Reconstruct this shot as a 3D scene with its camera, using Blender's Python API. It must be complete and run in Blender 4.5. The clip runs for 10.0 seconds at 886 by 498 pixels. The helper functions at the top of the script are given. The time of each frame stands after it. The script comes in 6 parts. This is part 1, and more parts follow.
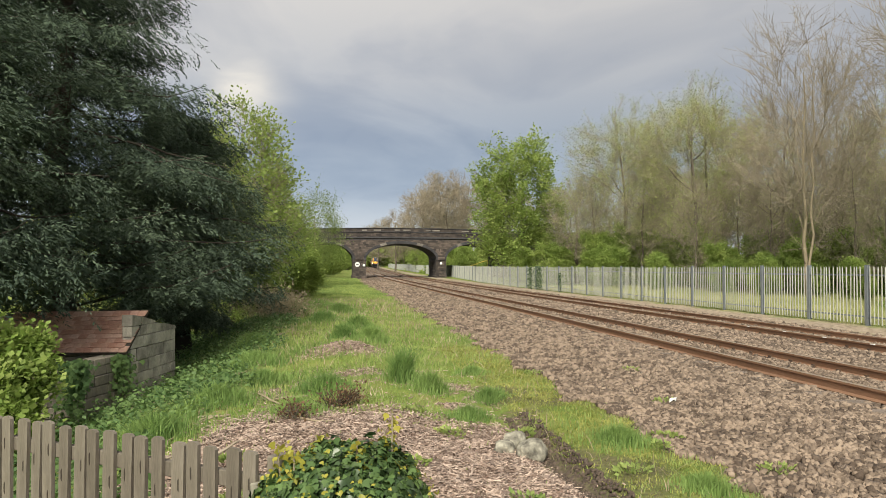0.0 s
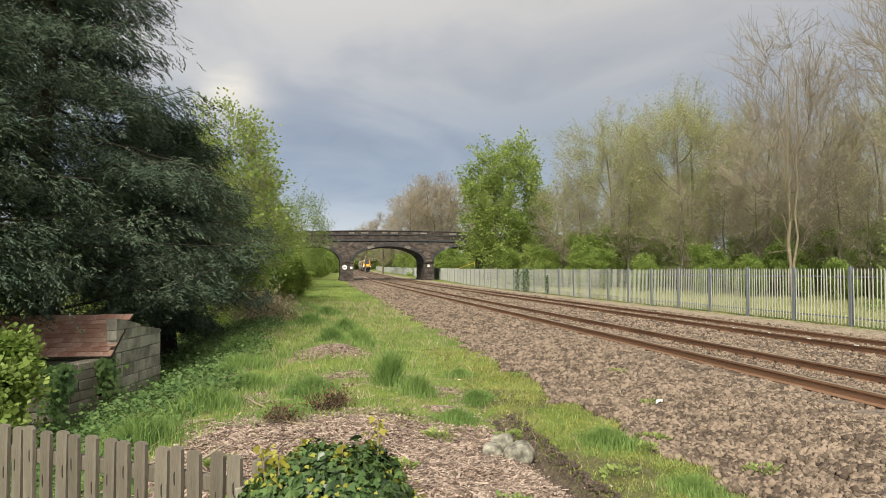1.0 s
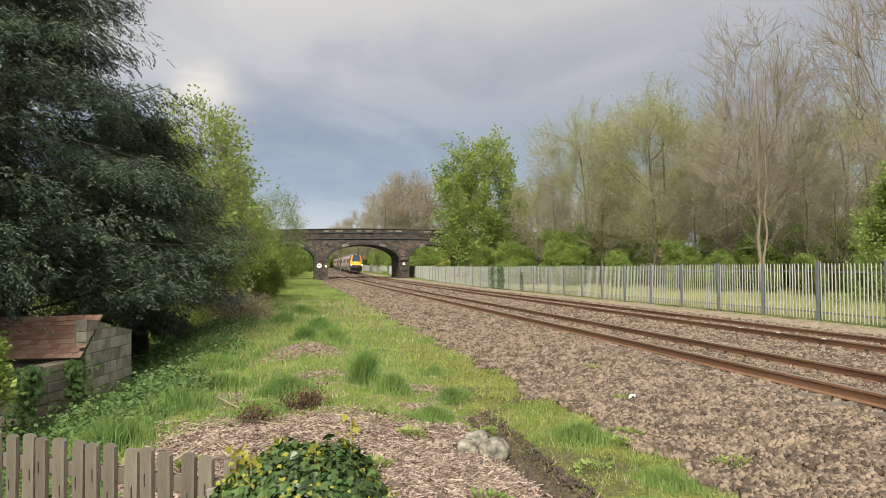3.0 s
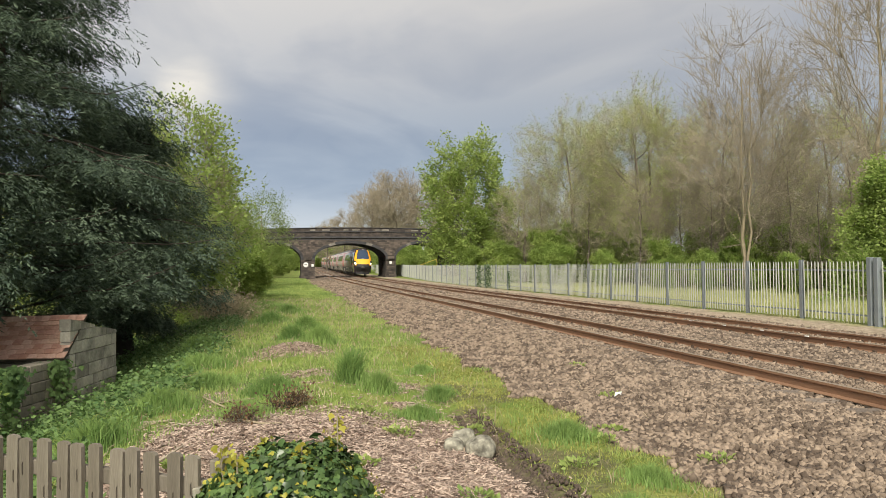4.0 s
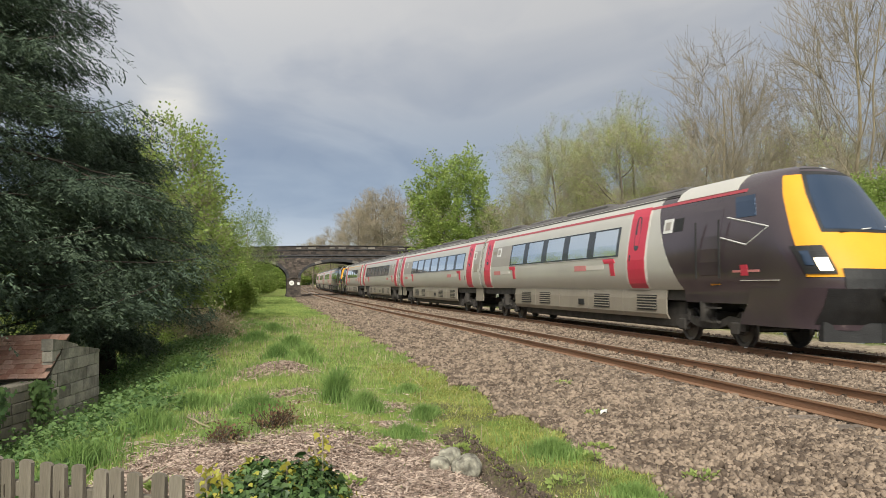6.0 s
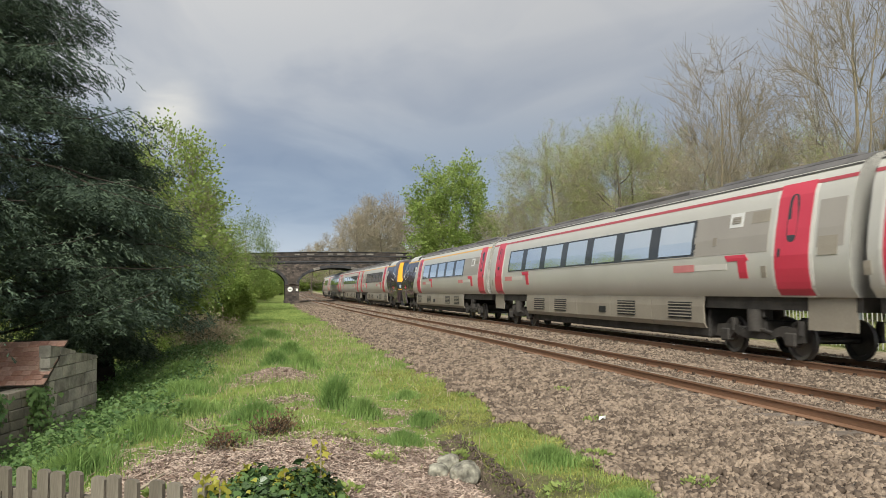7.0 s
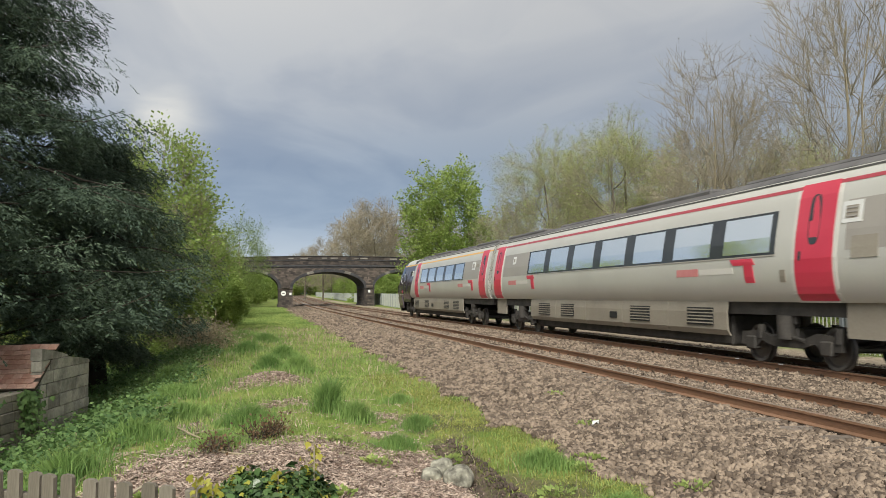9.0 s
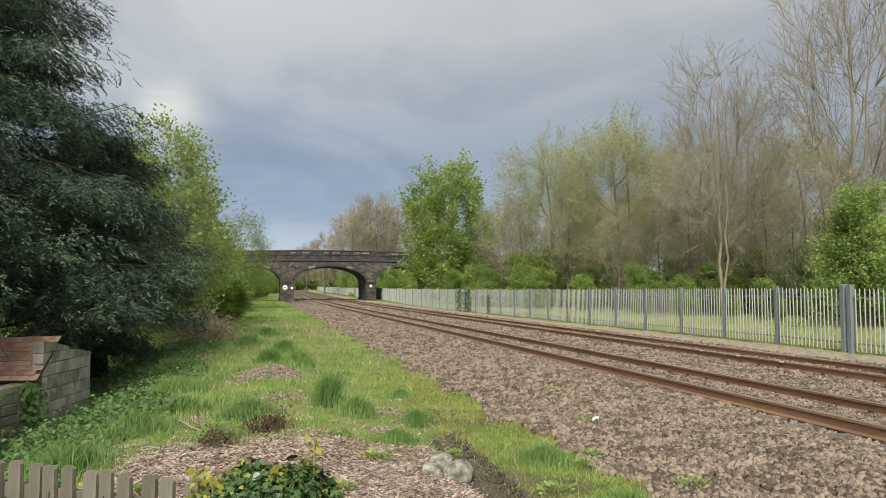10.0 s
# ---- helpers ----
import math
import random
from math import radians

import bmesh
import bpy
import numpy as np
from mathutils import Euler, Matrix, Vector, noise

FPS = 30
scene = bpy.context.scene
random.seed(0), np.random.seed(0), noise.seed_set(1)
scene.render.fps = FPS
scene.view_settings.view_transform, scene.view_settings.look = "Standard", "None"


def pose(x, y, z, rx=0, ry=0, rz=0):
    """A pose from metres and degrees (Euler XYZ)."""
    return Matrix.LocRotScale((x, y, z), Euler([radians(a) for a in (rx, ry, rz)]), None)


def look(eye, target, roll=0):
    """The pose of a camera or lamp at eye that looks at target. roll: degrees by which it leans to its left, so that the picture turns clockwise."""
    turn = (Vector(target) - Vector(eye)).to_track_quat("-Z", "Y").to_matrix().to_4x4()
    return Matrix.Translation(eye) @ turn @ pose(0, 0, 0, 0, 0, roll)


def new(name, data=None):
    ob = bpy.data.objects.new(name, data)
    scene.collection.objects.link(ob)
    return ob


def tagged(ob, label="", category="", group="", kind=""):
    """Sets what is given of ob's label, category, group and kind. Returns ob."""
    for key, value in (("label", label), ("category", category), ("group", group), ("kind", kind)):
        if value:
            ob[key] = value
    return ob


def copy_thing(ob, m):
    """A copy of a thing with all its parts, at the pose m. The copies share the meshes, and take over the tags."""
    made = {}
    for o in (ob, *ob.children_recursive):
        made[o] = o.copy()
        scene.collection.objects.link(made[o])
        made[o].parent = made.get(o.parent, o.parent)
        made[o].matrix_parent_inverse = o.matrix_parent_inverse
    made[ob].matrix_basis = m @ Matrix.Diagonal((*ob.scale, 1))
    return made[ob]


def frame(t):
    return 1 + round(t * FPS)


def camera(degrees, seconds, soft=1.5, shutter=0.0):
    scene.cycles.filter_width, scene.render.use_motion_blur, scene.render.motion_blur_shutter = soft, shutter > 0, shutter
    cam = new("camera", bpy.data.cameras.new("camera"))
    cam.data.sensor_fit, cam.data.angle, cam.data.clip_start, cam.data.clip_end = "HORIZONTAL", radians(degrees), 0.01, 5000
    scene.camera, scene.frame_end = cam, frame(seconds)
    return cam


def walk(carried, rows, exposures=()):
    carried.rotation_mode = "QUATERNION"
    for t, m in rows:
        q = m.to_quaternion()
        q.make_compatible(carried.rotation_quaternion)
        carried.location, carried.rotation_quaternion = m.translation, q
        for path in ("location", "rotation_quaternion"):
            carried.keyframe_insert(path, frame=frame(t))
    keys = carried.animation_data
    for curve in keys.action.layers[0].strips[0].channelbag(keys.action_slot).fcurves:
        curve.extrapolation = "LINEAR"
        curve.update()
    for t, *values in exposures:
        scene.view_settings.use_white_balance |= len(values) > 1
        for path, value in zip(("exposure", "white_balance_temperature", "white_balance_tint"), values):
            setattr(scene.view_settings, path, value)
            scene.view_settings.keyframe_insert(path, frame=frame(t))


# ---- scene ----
# The line runs along +y; x is to its right; z = 0 is the top of the nearest rail.
cam = camera(63.14, 10.0, soft=0.7, shutter=0.05)
CAM = [  # seconds, x, y, z, heading, tilt, roll
    (0.0, -0.000, 0.000, 1.560, -8.075, 1.438, -0.100),
    (0.5, 0.003, 0.008, 1.559, -8.597, 1.572, -0.102),
    (1.0, 0.009, 0.010, 1.558, -9.058, 1.645, 0.029),
    (1.5, 0.004, -0.001, 1.558, -9.501, 1.658, 0.161),
    (2.0, 0.010, 0.004, 1.557, -9.955, 1.615, 0.214),
    (2.5, 0.019, 0.006, 1.557, -10.473, 1.536, 0.334),
    (4.0, 0.022, -0.010, 1.557, -12.060, 1.356, 0.524),
    (4.5, 0.018, -0.024, 1.563, -12.465, 1.551, 0.621),
    (5.0, 0.018, -0.039, 1.565, -12.743, 1.932, 0.660),
    (5.5, 0.020, -0.046, 1.562, -12.985, 2.387, 0.661),
    (7.0, 0.022, -0.056, 1.564, -13.245, 3.257, 0.658),
    (7.5, 0.020, -0.058, 1.561, -13.301, 3.409, 0.710),
    (8.0, 0.013, -0.058, 1.559, -13.445, 3.532, 0.640),
    (8.5, 0.017, -0.063, 1.556, -13.599, 3.609, 0.632),
    (9.0, 0.019, -0.059, 1.556, -13.742, 3.613, 0.501),
    (9.5, 0.018, -0.061, 1.556, -13.784, 3.513, 0.301),
    (10.0, 0.022, -0.059, 1.555, -13.625, 3.241, 0.073),
]
walk(cam, [(t, pose(x, y, z, 90 + tilt, roll, yaw)) for t, x, y, z, yaw, tilt, roll in CAM],
     [(0.0, 0.08, 6500, 10), (5.0, 0.10, 6480, 10), (6.5, -0.07, 6150, 9), (9.6, -0.10, 6100, 8), (10.0, -0.04, 6100, 7)])

# ---------------------------------------------------------------- light
SUN_DIR = Vector((-0.26, -0.70, 0.66)).normalized()   # towards the sun, veiled by cloud
world = bpy.data.worlds.new("overcast_sky")
scene.world = world
world.use_nodes = True
wn, wl = world.node_tree.nodes, world.node_tree.links
wn.clear()
w_out = wn.new("ShaderNodeOutputWorld")
w_bg = wn.new("ShaderNodeBackground")
w_sky = wn.new("ShaderNodeTexSky")
w_sky.sky_type, w_sky.sun_disc = 'NISHITA', False
w_sky.sun_elevation = math.asin(SUN_DIR.z)
w_sky.sun_rotation = math.atan2(SUN_DIR.x, SUN_DIR.y)
w_co = wn.new("ShaderNodeTexCoord")
w_sep = wn.new("ShaderNodeSeparateXYZ")
wl.new(w_co.outputs["Generated"], w_sep.inputs[0])


def w_math(op, a, b=None, clamp=False):
    n = wn.new("ShaderNodeMath")
    n.operation, n.use_clamp = op, clamp
    for i, v in enumerate((a, b)):
        if v is None:
            continue
        if isinstance(v, (int, float)):
            n.inputs[i].default_value = v
        else:
            wl.new(v, n.inputs[i])
    return n.outputs[0]


# clouds lie on a flat layer: project the direction on it
zz = w_math('ADD', w_math('MAXIMUM', w_sep.outputs[2], 0.0), 0.16)
w_vec = wn.new("ShaderNodeCombineXYZ")
wl.new(w_math('DIVIDE', w_sep.outputs[0], zz), w_vec.inputs[0])
wl.new(w_math('DIVIDE', w_sep.outputs[1], zz), w_vec.inputs[1])


def w_noise(scale, detail, dist, offset):
    m = wn.new("ShaderNodeMapping")
    m.inputs["Location"].default_value = offset
    m.inputs["Scale"].default_value = (1.0, 0.75, 1)
    wl.new(w_vec.outputs[0], m.inputs[0])
    n = wn.new("ShaderNodeTexNoise")
    n.inputs["Scale"].default_value, n.inputs["Detail"].default_value = scale, detail
    n.inputs["Distortion"].default_value, n.inputs["Roughness"].default_value = dist, 0.5
    wl.new(m.outputs[0], n.inputs["Vector"])
    return n.outputs["Fac"]


def w_ramp(fac, stops):
    r = wn.new("ShaderNodeValToRGB")
    r.color_ramp.interpolation = 'B_SPLINE'
    while len(r.color_ramp.elements) < len(stops):
        r.color_ramp.elements.new(0.5)
    for e, (p, c) in zip(r.color_ramp.elements, stops):
        e.position, e.color = p, (*c, 1)
    wl.new(fac, r.inputs[0])
    return r.outputs[0]


def w_mix(fac, a, b, blend='MIX'):
    n = wn.new("ShaderNodeMix")
    n.data_type, n.blend_type = 'RGBA', blend
    for i, v in ((0, fac), (6, a), (7, b)):
        if isinstance(v, (int, float)):
            n.inputs[i].default_value = v
        elif isinstance(v, tuple):
            n.inputs[i].default_value = (*v, 1)
        else:
            wl.new(v, n.inputs[i])
    return n.outputs[2]


# blue-grey low down, light grey overhead, a bright clear strip at the horizon
elev = w_ramp(w_sep.outputs[2], [(0.0, (0.66, 0.68, 0.71)), (0.045, (0.58, 0.62, 0.68)), (0.10, (0.335, 0.395, 0.485)),
                                 (0.17, (0.35, 0.395, 0.46)), (0.25, (0.47, 0.475, 0.485)), (0.40, (0.74, 0.69, 0.62))])
soft_cloud = w_ramp(w_noise(0.9, 6, 0.6, (3.1, 1.7, 0)), [(0.34, (0.70, 0.74, 0.82)), (0.50, (1.0, 1.0, 1.0)), (0.66, (1.5, 1.43, 1.32))])
fine_cloud = w_ramp(w_noise(3.1, 8, 0.9, (7.3, 4.2, 0)), [(0.35, (0.93, 0.94, 0.96)), (0.65, (1.08, 1.07, 1.05))])
cloud = w_mix(1.0, w_mix(1.0, elev, soft_cloud, 'MULTIPLY'), fine_cloud, 'MULTIPLY')
# the cloud thickens towards the east
thick = w_ramp(w_math('ADD', w_math('MULTIPLY', w_sep.outputs[0], 0.8), w_math('MULTIPLY', w_noise(0.7, 4, 0.5, (5.5, 2.2, 0)), 0.25)), [(0.12, (1.0, 1.0, 1.0)), (0.42, (0.84, 0.845, 0.855))])
cloud = w_mix(1.0, cloud, thick, 'MULTIPLY')
# thin cloud where light breaks through
gap_dir = Vector((-0.13, 1.0, 0.235)).normalized()
w_dot = wn.new("ShaderNodeVectorMath")
w_dot.operation = 'DOT_PRODUCT'
wl.new(w_co.outputs["Generated"], w_dot.inputs[0])
w_dot.inputs[1].default_value = gap_dir
glow = w_math('POWER', w_math('MAXIMUM', w_dot.outputs["Value"], 0.0), 1100.0)
glow = w_math('MULTIPLY', glow, w_math('MULTIPLY', w_noise(5.0, 6, 0.8, (1.2, 0.3, 0)), 1.5), True)
cloud = w_mix(w_math('MULTIPLY', glow, 0.75), cloud, (1.05, 0.95, 0.78))
sky = w_mix(0.88, w_mix(1.0, w_sky.outputs[0], (0.1, 0.1, 0.1), 'MULTIPLY'), cloud)
wl.new(sky, w_bg.inputs[0])
w_bg.inputs[1].default_value = 1.12
wl.new(w_bg.outputs[0], w_out.inputs[0])

sun_data = bpy.data.lights.new("sun", 'SUN')
sun_data.energy, sun_data.angle, sun_data.color = 5.0, radians(26), (1.0, 0.945, 0.80)
sun = new("sun", sun_data)
sun.matrix_world = look(SUN_DIR * 50, (0, 0, 0))

# ---------------------------------------------------------------- materials


def mat(name, a, b, scale=6.0, rough=0.8, metal=0.0, bump=0.3, fine=40.0, spread=0.5, stretch=(1, 1, 1), vary=0.0,
        fine_amount=0.35, emit=None, dist=0.02, trans=0.0, island=0.0, spec=0.5):
    """Two colours mixed by broad noise, darkened and lightened by fine grain, with relief."""
    m = bpy.data.materials.new(name)
    m.use_nodes = True
    n, l = m.node_tree.nodes, m.node_tree.links
    p = n["Principled BSDF"]
    co = n.new("ShaderNodeTexCoord")
    mp = n.new("ShaderNodeMapping")
    mp.inputs["Scale"].default_value = stretch
    l.new(co.outputs["Object"], mp.inputs[0])
    n1 = n.new("ShaderNodeTexNoise")
    n1.inputs["Scale"].default_value, n1.inputs["Detail"].default_value = scale, 5
    n2 = n.new("ShaderNodeTexNoise")
    n2.inputs["Scale"].default_value, n2.inputs["Detail"].default_value = fine, 4
    l.new(mp.outputs[0], n1.inputs["Vector"])
    l.new(mp.outputs[0], n2.inputs["Vector"])
    r = n.new("ShaderNodeMapRange")
    r.inputs[1].default_value, r.inputs[2].default_value = 0.5 - spread / 2, 0.5 + spread / 2
    l.new(n1.outputs["Fac"], r.inputs[0])
    mx = n.new("ShaderNodeMix")
    mx.data_type = 'RGBA'
    mx.inputs[6].default_value, mx.inputs[7].default_value = (*a, 1), (*b, 1)
    fac = r.outputs[0]
    if vary or island:
        src = n.new("ShaderNodeNewGeometry").outputs["Random Per Island"] if island else n.new("ShaderNodeObjectInfo").outputs["Random"]
        ad = n.new("ShaderNodeMath")
        ad.operation = 'MULTIPLY_ADD'
        l.new(src, ad.inputs[0])
        ad.inputs[1].default_value = 2 * (vary or island)
        ad2 = n.new("ShaderNodeMath")
        ad2.operation, ad2.use_clamp = 'SUBTRACT', True
        l.new(fac, ad.inputs[2])
        l.new(ad.outputs[0], ad2.inputs[0])
        ad2.inputs[1].default_value = (vary or island)
        fac = ad2.outputs[0]
    l.new(fac, mx.inputs[0])
    g = n.new("ShaderNodeMapRange")
    g.inputs[3].default_value, g.inputs[4].default_value = 1 - fine_amount, 1 + fine_amount
    l.new(n2.outputs["Fac"], g.inputs[0])
    mul = n.new("ShaderNodeVectorMath")
    mul.operation = 'SCALE'
    l.new(mx.outputs[2], mul.inputs[0])
    l.new(g.outputs[0], mul.inputs["Scale"])
    l.new(mul.outputs[0], p.inputs["Base Color"])
    p.inputs["Roughness"].default_value, p.inputs["Metallic"].default_value = rough, metal
    p.inputs["Specular IOR Level"].default_value = spec
    if bump:
        bp = n.new("ShaderNodeBump")
        bp.inputs["Strength"].default_value, bp.inputs["Distance"].default_value = bump, dist
        l.new(n2.outputs["Fac"], bp.inputs["Height"])
        l.new(bp.outputs[0], p.inputs["Normal"])
    if emit:
        p.inputs["Emission Color"].default_value, p.inputs["Emission Strength"].default_value = (*emit[0], 1), emit[1]
    if trans:   # thin leaves let some light through
        t = n.new("ShaderNodeBsdfTranslucent")
        l.new(mul.outputs[0], t.inputs[0])
        ms = n.new("ShaderNodeMixShader")
        ms.inputs[0].default_value = trans
        l.new(p.outputs[0], ms.inputs[1])
        l.new(t.outputs[0], ms.inputs[2])
        l.new(ms.outputs[0], n["Material Output"].inputs[0])
    return m


M_RAIL = mat("rusty_rail_steel", (0.19, 0.105, 0.062), (0.34, 0.20, 0.125), 3, 0.6, 0.25, 0.2, 60, stretch=(1, 0.15, 1))
M_HEAD = mat("worn_rail_head", (0.34, 0.255, 0.19), (0.48, 0.39, 0.31), 4, 0.38, 0.6, 0.1, 50, stretch=(1, 0.1, 1))
M_SLEEPER = mat("weathered_concrete_sleeper", (0.12, 0.095, 0.075), (0.22, 0.18, 0.15), 5, 0.9, vary=0.3)
M_CLIP = mat("rusted_clip_iron", (0.06, 0.04, 0.03), (0.12, 0.08, 0.055), 8, 0.7, 0.3)
M_BALLAST = mat("granite_ballast", (0.085, 0.060, 0.043), (0.32, 0.245, 0.182), 3, 0.85, 0, 0.4, 60, island=0.6, fine_amount=0.25)
M_CHIP = mat("weathered_wood_chips", (0.19, 0.13, 0.10), (0.56, 0.44, 0.36), 5, 0.9, 0, 0.2, 60, island=0.6)
M_GALV = mat("galvanised_fence_steel", (0.40, 0.415, 0.38), (0.54, 0.545, 0.49), 2.5, 0.55, 0.25, 0.1, 30, fine_amount=0.15)
M_POST = mat("grey_painted_fence_post", (0.19, 0.215, 0.235), (0.25, 0.275, 0.29), 3, 0.55, 0.3, 0.1, 30, fine_amount=0.15)
M_BRICK = mat("sooty_bridge_stone", (0.03, 0.026, 0.026), (0.085, 0.068, 0.06), 1.3, 0.9, 0, 0.6, 14, vary=0.35, dist=0.03)
M_BRICKR = mat("brown_weathered_bridge_brick", (0.036, 0.031, 0.029), (0.105, 0.086, 0.077), 1.6, 0.9, 0, 0.6, 14, vary=0.3, dist=0.03)
M_BLACK = mat("sooty_dark_stone", (0.022, 0.022, 0.026), (0.06, 0.058, 0.062), 1.5, 0.85, 0, 0.5, 12, vary=0.3, dist=0.03)
M_WHITE = mat("white_marking", (0.72, 0.71, 0.69), (0.78, 0.77, 0.75), 3, 0.4, fine_amount=0.05, bump=0.0)
M_IRON = mat("sooty_bogie_iron", (0.03, 0.027, 0.025), (0.085, 0.075, 0.066), 3, 0.7, 0.2, 0.3, 25)
M_MEADOW = mat("pale_meadow_grass", (0.29, 0.33, 0.12), (0.54, 0.52, 0.27), 0.35, 0.7, 0, 0.0, 5, island=0.35, trans=0.35, spec=0.2)
M_SOIL = mat("dark_damp_soil", (0.055, 0.04, 0.03), (0.14, 0.105, 0.08), 5, 0.95, 0, 0.5, 40, island=0.4)
M_BARK = mat("grey_brown_bark", (0.09, 0.075, 0.055), (0.185, 0.158, 0.118), 3, 0.9, 0, 0.5, 25)
M_TWIG = mat("budding_brown_twigs", (0.22, 0.185, 0.135), (0.39, 0.335, 0.25), 1.2, 0.9, 0, 0.0, 8)
M_PALEBARK = mat("pale_ochre_bark", (0.22, 0.18, 0.12), (0.36, 0.30, 0.20), 2, 0.9, 0, 0.3, 20)
M_DARKBARK = mat("dark_conifer_bark", (0.035, 0.028, 0.022), (0.07, 0.055, 0.042), 3, 0.9, 0, 0.5, 25)
M_YEW = mat("dark_blue_green_needles", (0.050, 0.078, 0.056), (0.112, 0.152, 0.095), 0.5, 0.75, 0, 0.0, 5, island=0.35, trans=0.12, spec=0.25)
M_SYC = mat("fresh_green_leaves", (0.19, 0.28, 0.06), (0.39, 0.47, 0.135), 0.4, 0.6, 0, 0.0, 5, island=0.4, trans=0.4, spec=0.3)
M_HAZE = mat("opening_yellow_green_buds", (0.33, 0.39, 0.13), (0.52, 0.55, 0.23), 0.4, 0.7, 0, 0.0, 5, island=0.4, trans=0.5, spec=0.2)
M_OCHRE = mat("russet_brown_buds", (0.29, 0.255, 0.175), (0.45, 0.395, 0.275), 0.4, 0.8, 0, 0.0, 5, island=0.4, trans=0.3, spec=0.2)
M_HAW = mat("hawthorn_spring_leaves", (0.22, 0.31, 0.08), (0.41, 0.49, 0.155), 0.5, 0.6, 0, 0.0, 5, island=0.4, trans=0.5, spec=0.3)
M_WILLOW = mat("pale_willow_leaves", (0.18, 0.26, 0.07), (0.33, 0.40, 0.13), 0.5, 0.6, 0, 0.0, 5, island=0.4, trans=0.5, spec=0.3)
M_IVY = mat("glossy_dark_ivy_leaves", (0.022, 0.05, 0.018), (0.085, 0.135, 0.045), 2, 0.35, 0, 0.0, 30, island=0.4, trans=0.12, spec=0.5)
M_IVYNEW = mat("young_yellow_ivy_leaves", (0.24, 0.25, 0.03), (0.42, 0.38, 0.06), 2, 0.5, 0, 0.0, 30, island=0.4, trans=0.25)
M_GRASS = mat("fresh_grass_blades", (0.165, 0.26, 0.073), (0.41, 0.475, 0.158), 0.35, 0.6, 0, 0.0, 5, island=0.35, trans=0.35, spec=0.2)
M_TUFT = mat("lush_grass_blades", (0.13, 0.23, 0.065), (0.31, 0.43, 0.135), 0.8, 0.6, 0, 0.0, 5, island=0.35, trans=0.35, spec=0.2)
M_MOSS = mat("yellow_green_moss", (0.17, 0.20, 0.05), (0.42, 0.42, 0.13), 1.1, 0.8, 0, 0.0, 6, island=0.45, trans=0.25, spec=0.2)
M_STRAW = mat("dry_straw_stems", (0.30, 0.24, 0.15), (0.48, 0.41, 0.28), 0.8, 0.8, 0, 0.0, 5, island=0.4, trans=0.2, spec=0.2)
M_BRAMBLE = mat("bramble_and_nettle_leaves", (0.07, 0.135, 0.045), (0.17, 0.26, 0.085), 0.6, 0.6, 0, 0.0, 5, island=0.4, trans=0.3, spec=0.3)
M_PICKET = mat("weathered_picket_wood", (0.115, 0.098, 0.076), (0.225, 0.198, 0.158), 3, 0.85, 0, 0.5, 40, stretch=(6, 6, 0.6), vary=0.3, dist=0.006)
M_KNOT = mat("dark_wood_split", (0.03, 0.024, 0.018), (0.06, 0.048, 0.035), 8, 0.9)
M_ASHLAR = mat("buff_ashlar_stone", (0.24, 0.22, 0.19), (0.52, 0.48, 0.41), 2.6, 0.9, 0, 0.7, 18, spread=0.3, vary=0.5, dist=0.02)
M_ASHDARK = mat("damp_grey_rubble_stone", (0.15, 0.135, 0.11), (0.34, 0.30, 0.24), 1.5, 0.9, 0, 0.5, 18, vary=0.35, dist=0.02)
M_MORTAR = mat("grey_mortar", (0.12, 0.11, 0.095), (0.20, 0.185, 0.16), 4, 0.95, 0, 0.4, 30)
M_TILE = mat("red_brown_roof_tile", (0.36, 0.19, 0.14), (0.58, 0.40, 0.32), 2, 0.85, 0, 0.3, 25, vary=0.4)
M_LICHEN = mat("pale_lichened_stone", (0.10, 0.092, 0.074), (0.42, 0.40, 0.32), 9, 0.9, 0, 0.6, 30, spread=0.32)
M_ASPHALT = mat("grey_path_tarmac", (0.20, 0.195, 0.185), (0.28, 0.27, 0.255), 2, 0.9, 0, 0.3, 60)
M_COPING = mat("pale_worn_coping_stone", (0.11, 0.10, 0.09), (0.25, 0.225, 0.195), 2.5, 0.9, 0, 0.5, 20, vary=0.3)



def masonry(m, w, h, dark):
    """Adds courses of stones of uneven tone to a material, on upright faces along x."""
    n, l = m.node_tree.nodes, m.node_tree.links
    p = n["Principled BSDF"]
    old = p.inputs["Base Color"].links[0].from_socket
    co = n.new("ShaderNodeTexCoord")
    sp, cb = n.new("ShaderNodeSeparateXYZ"), n.new("ShaderNodeCombineXYZ")
    l.new(co.outputs["Object"], sp.inputs[0])
    ad = n.new("ShaderNodeMath")
    l.new(sp.outputs[0], ad.inputs[0]), l.new(sp.outputs[1], ad.inputs[1])
    l.new(ad.outputs[0], cb.inputs[0]), l.new(sp.outputs[2], cb.inputs[1])
    b = n.new("ShaderNodeTexBrick")
    b.inputs["Scale"].default_value, b.inputs["Brick Width"].default_value, b.inputs["Row Height"].default_value = 1.0, w, h
    b.inputs["Mortar Size"].default_value = 0.012
    b.inputs["Color1"].default_value, b.inputs["Color2"].default_value, b.inputs["Mortar"].default_value = (dark, dark, dark, 1), (1.7, 1.6, 1.5, 1), (0.7, 0.68, 0.65, 1)
    l.new(cb.outputs[0], b.inputs["Vector"])
    mx = n.new("ShaderNodeMix")
    mx.data_type, mx.blend_type = 'RGBA', 'MULTIPLY'
    mx.inputs[0].default_value = 1.0
    l.new(old, mx.inputs[6]), l.new(b.outputs["Color"], mx.inputs[7])
    l.new(mx.outputs[2], p.inputs["Base Color"])


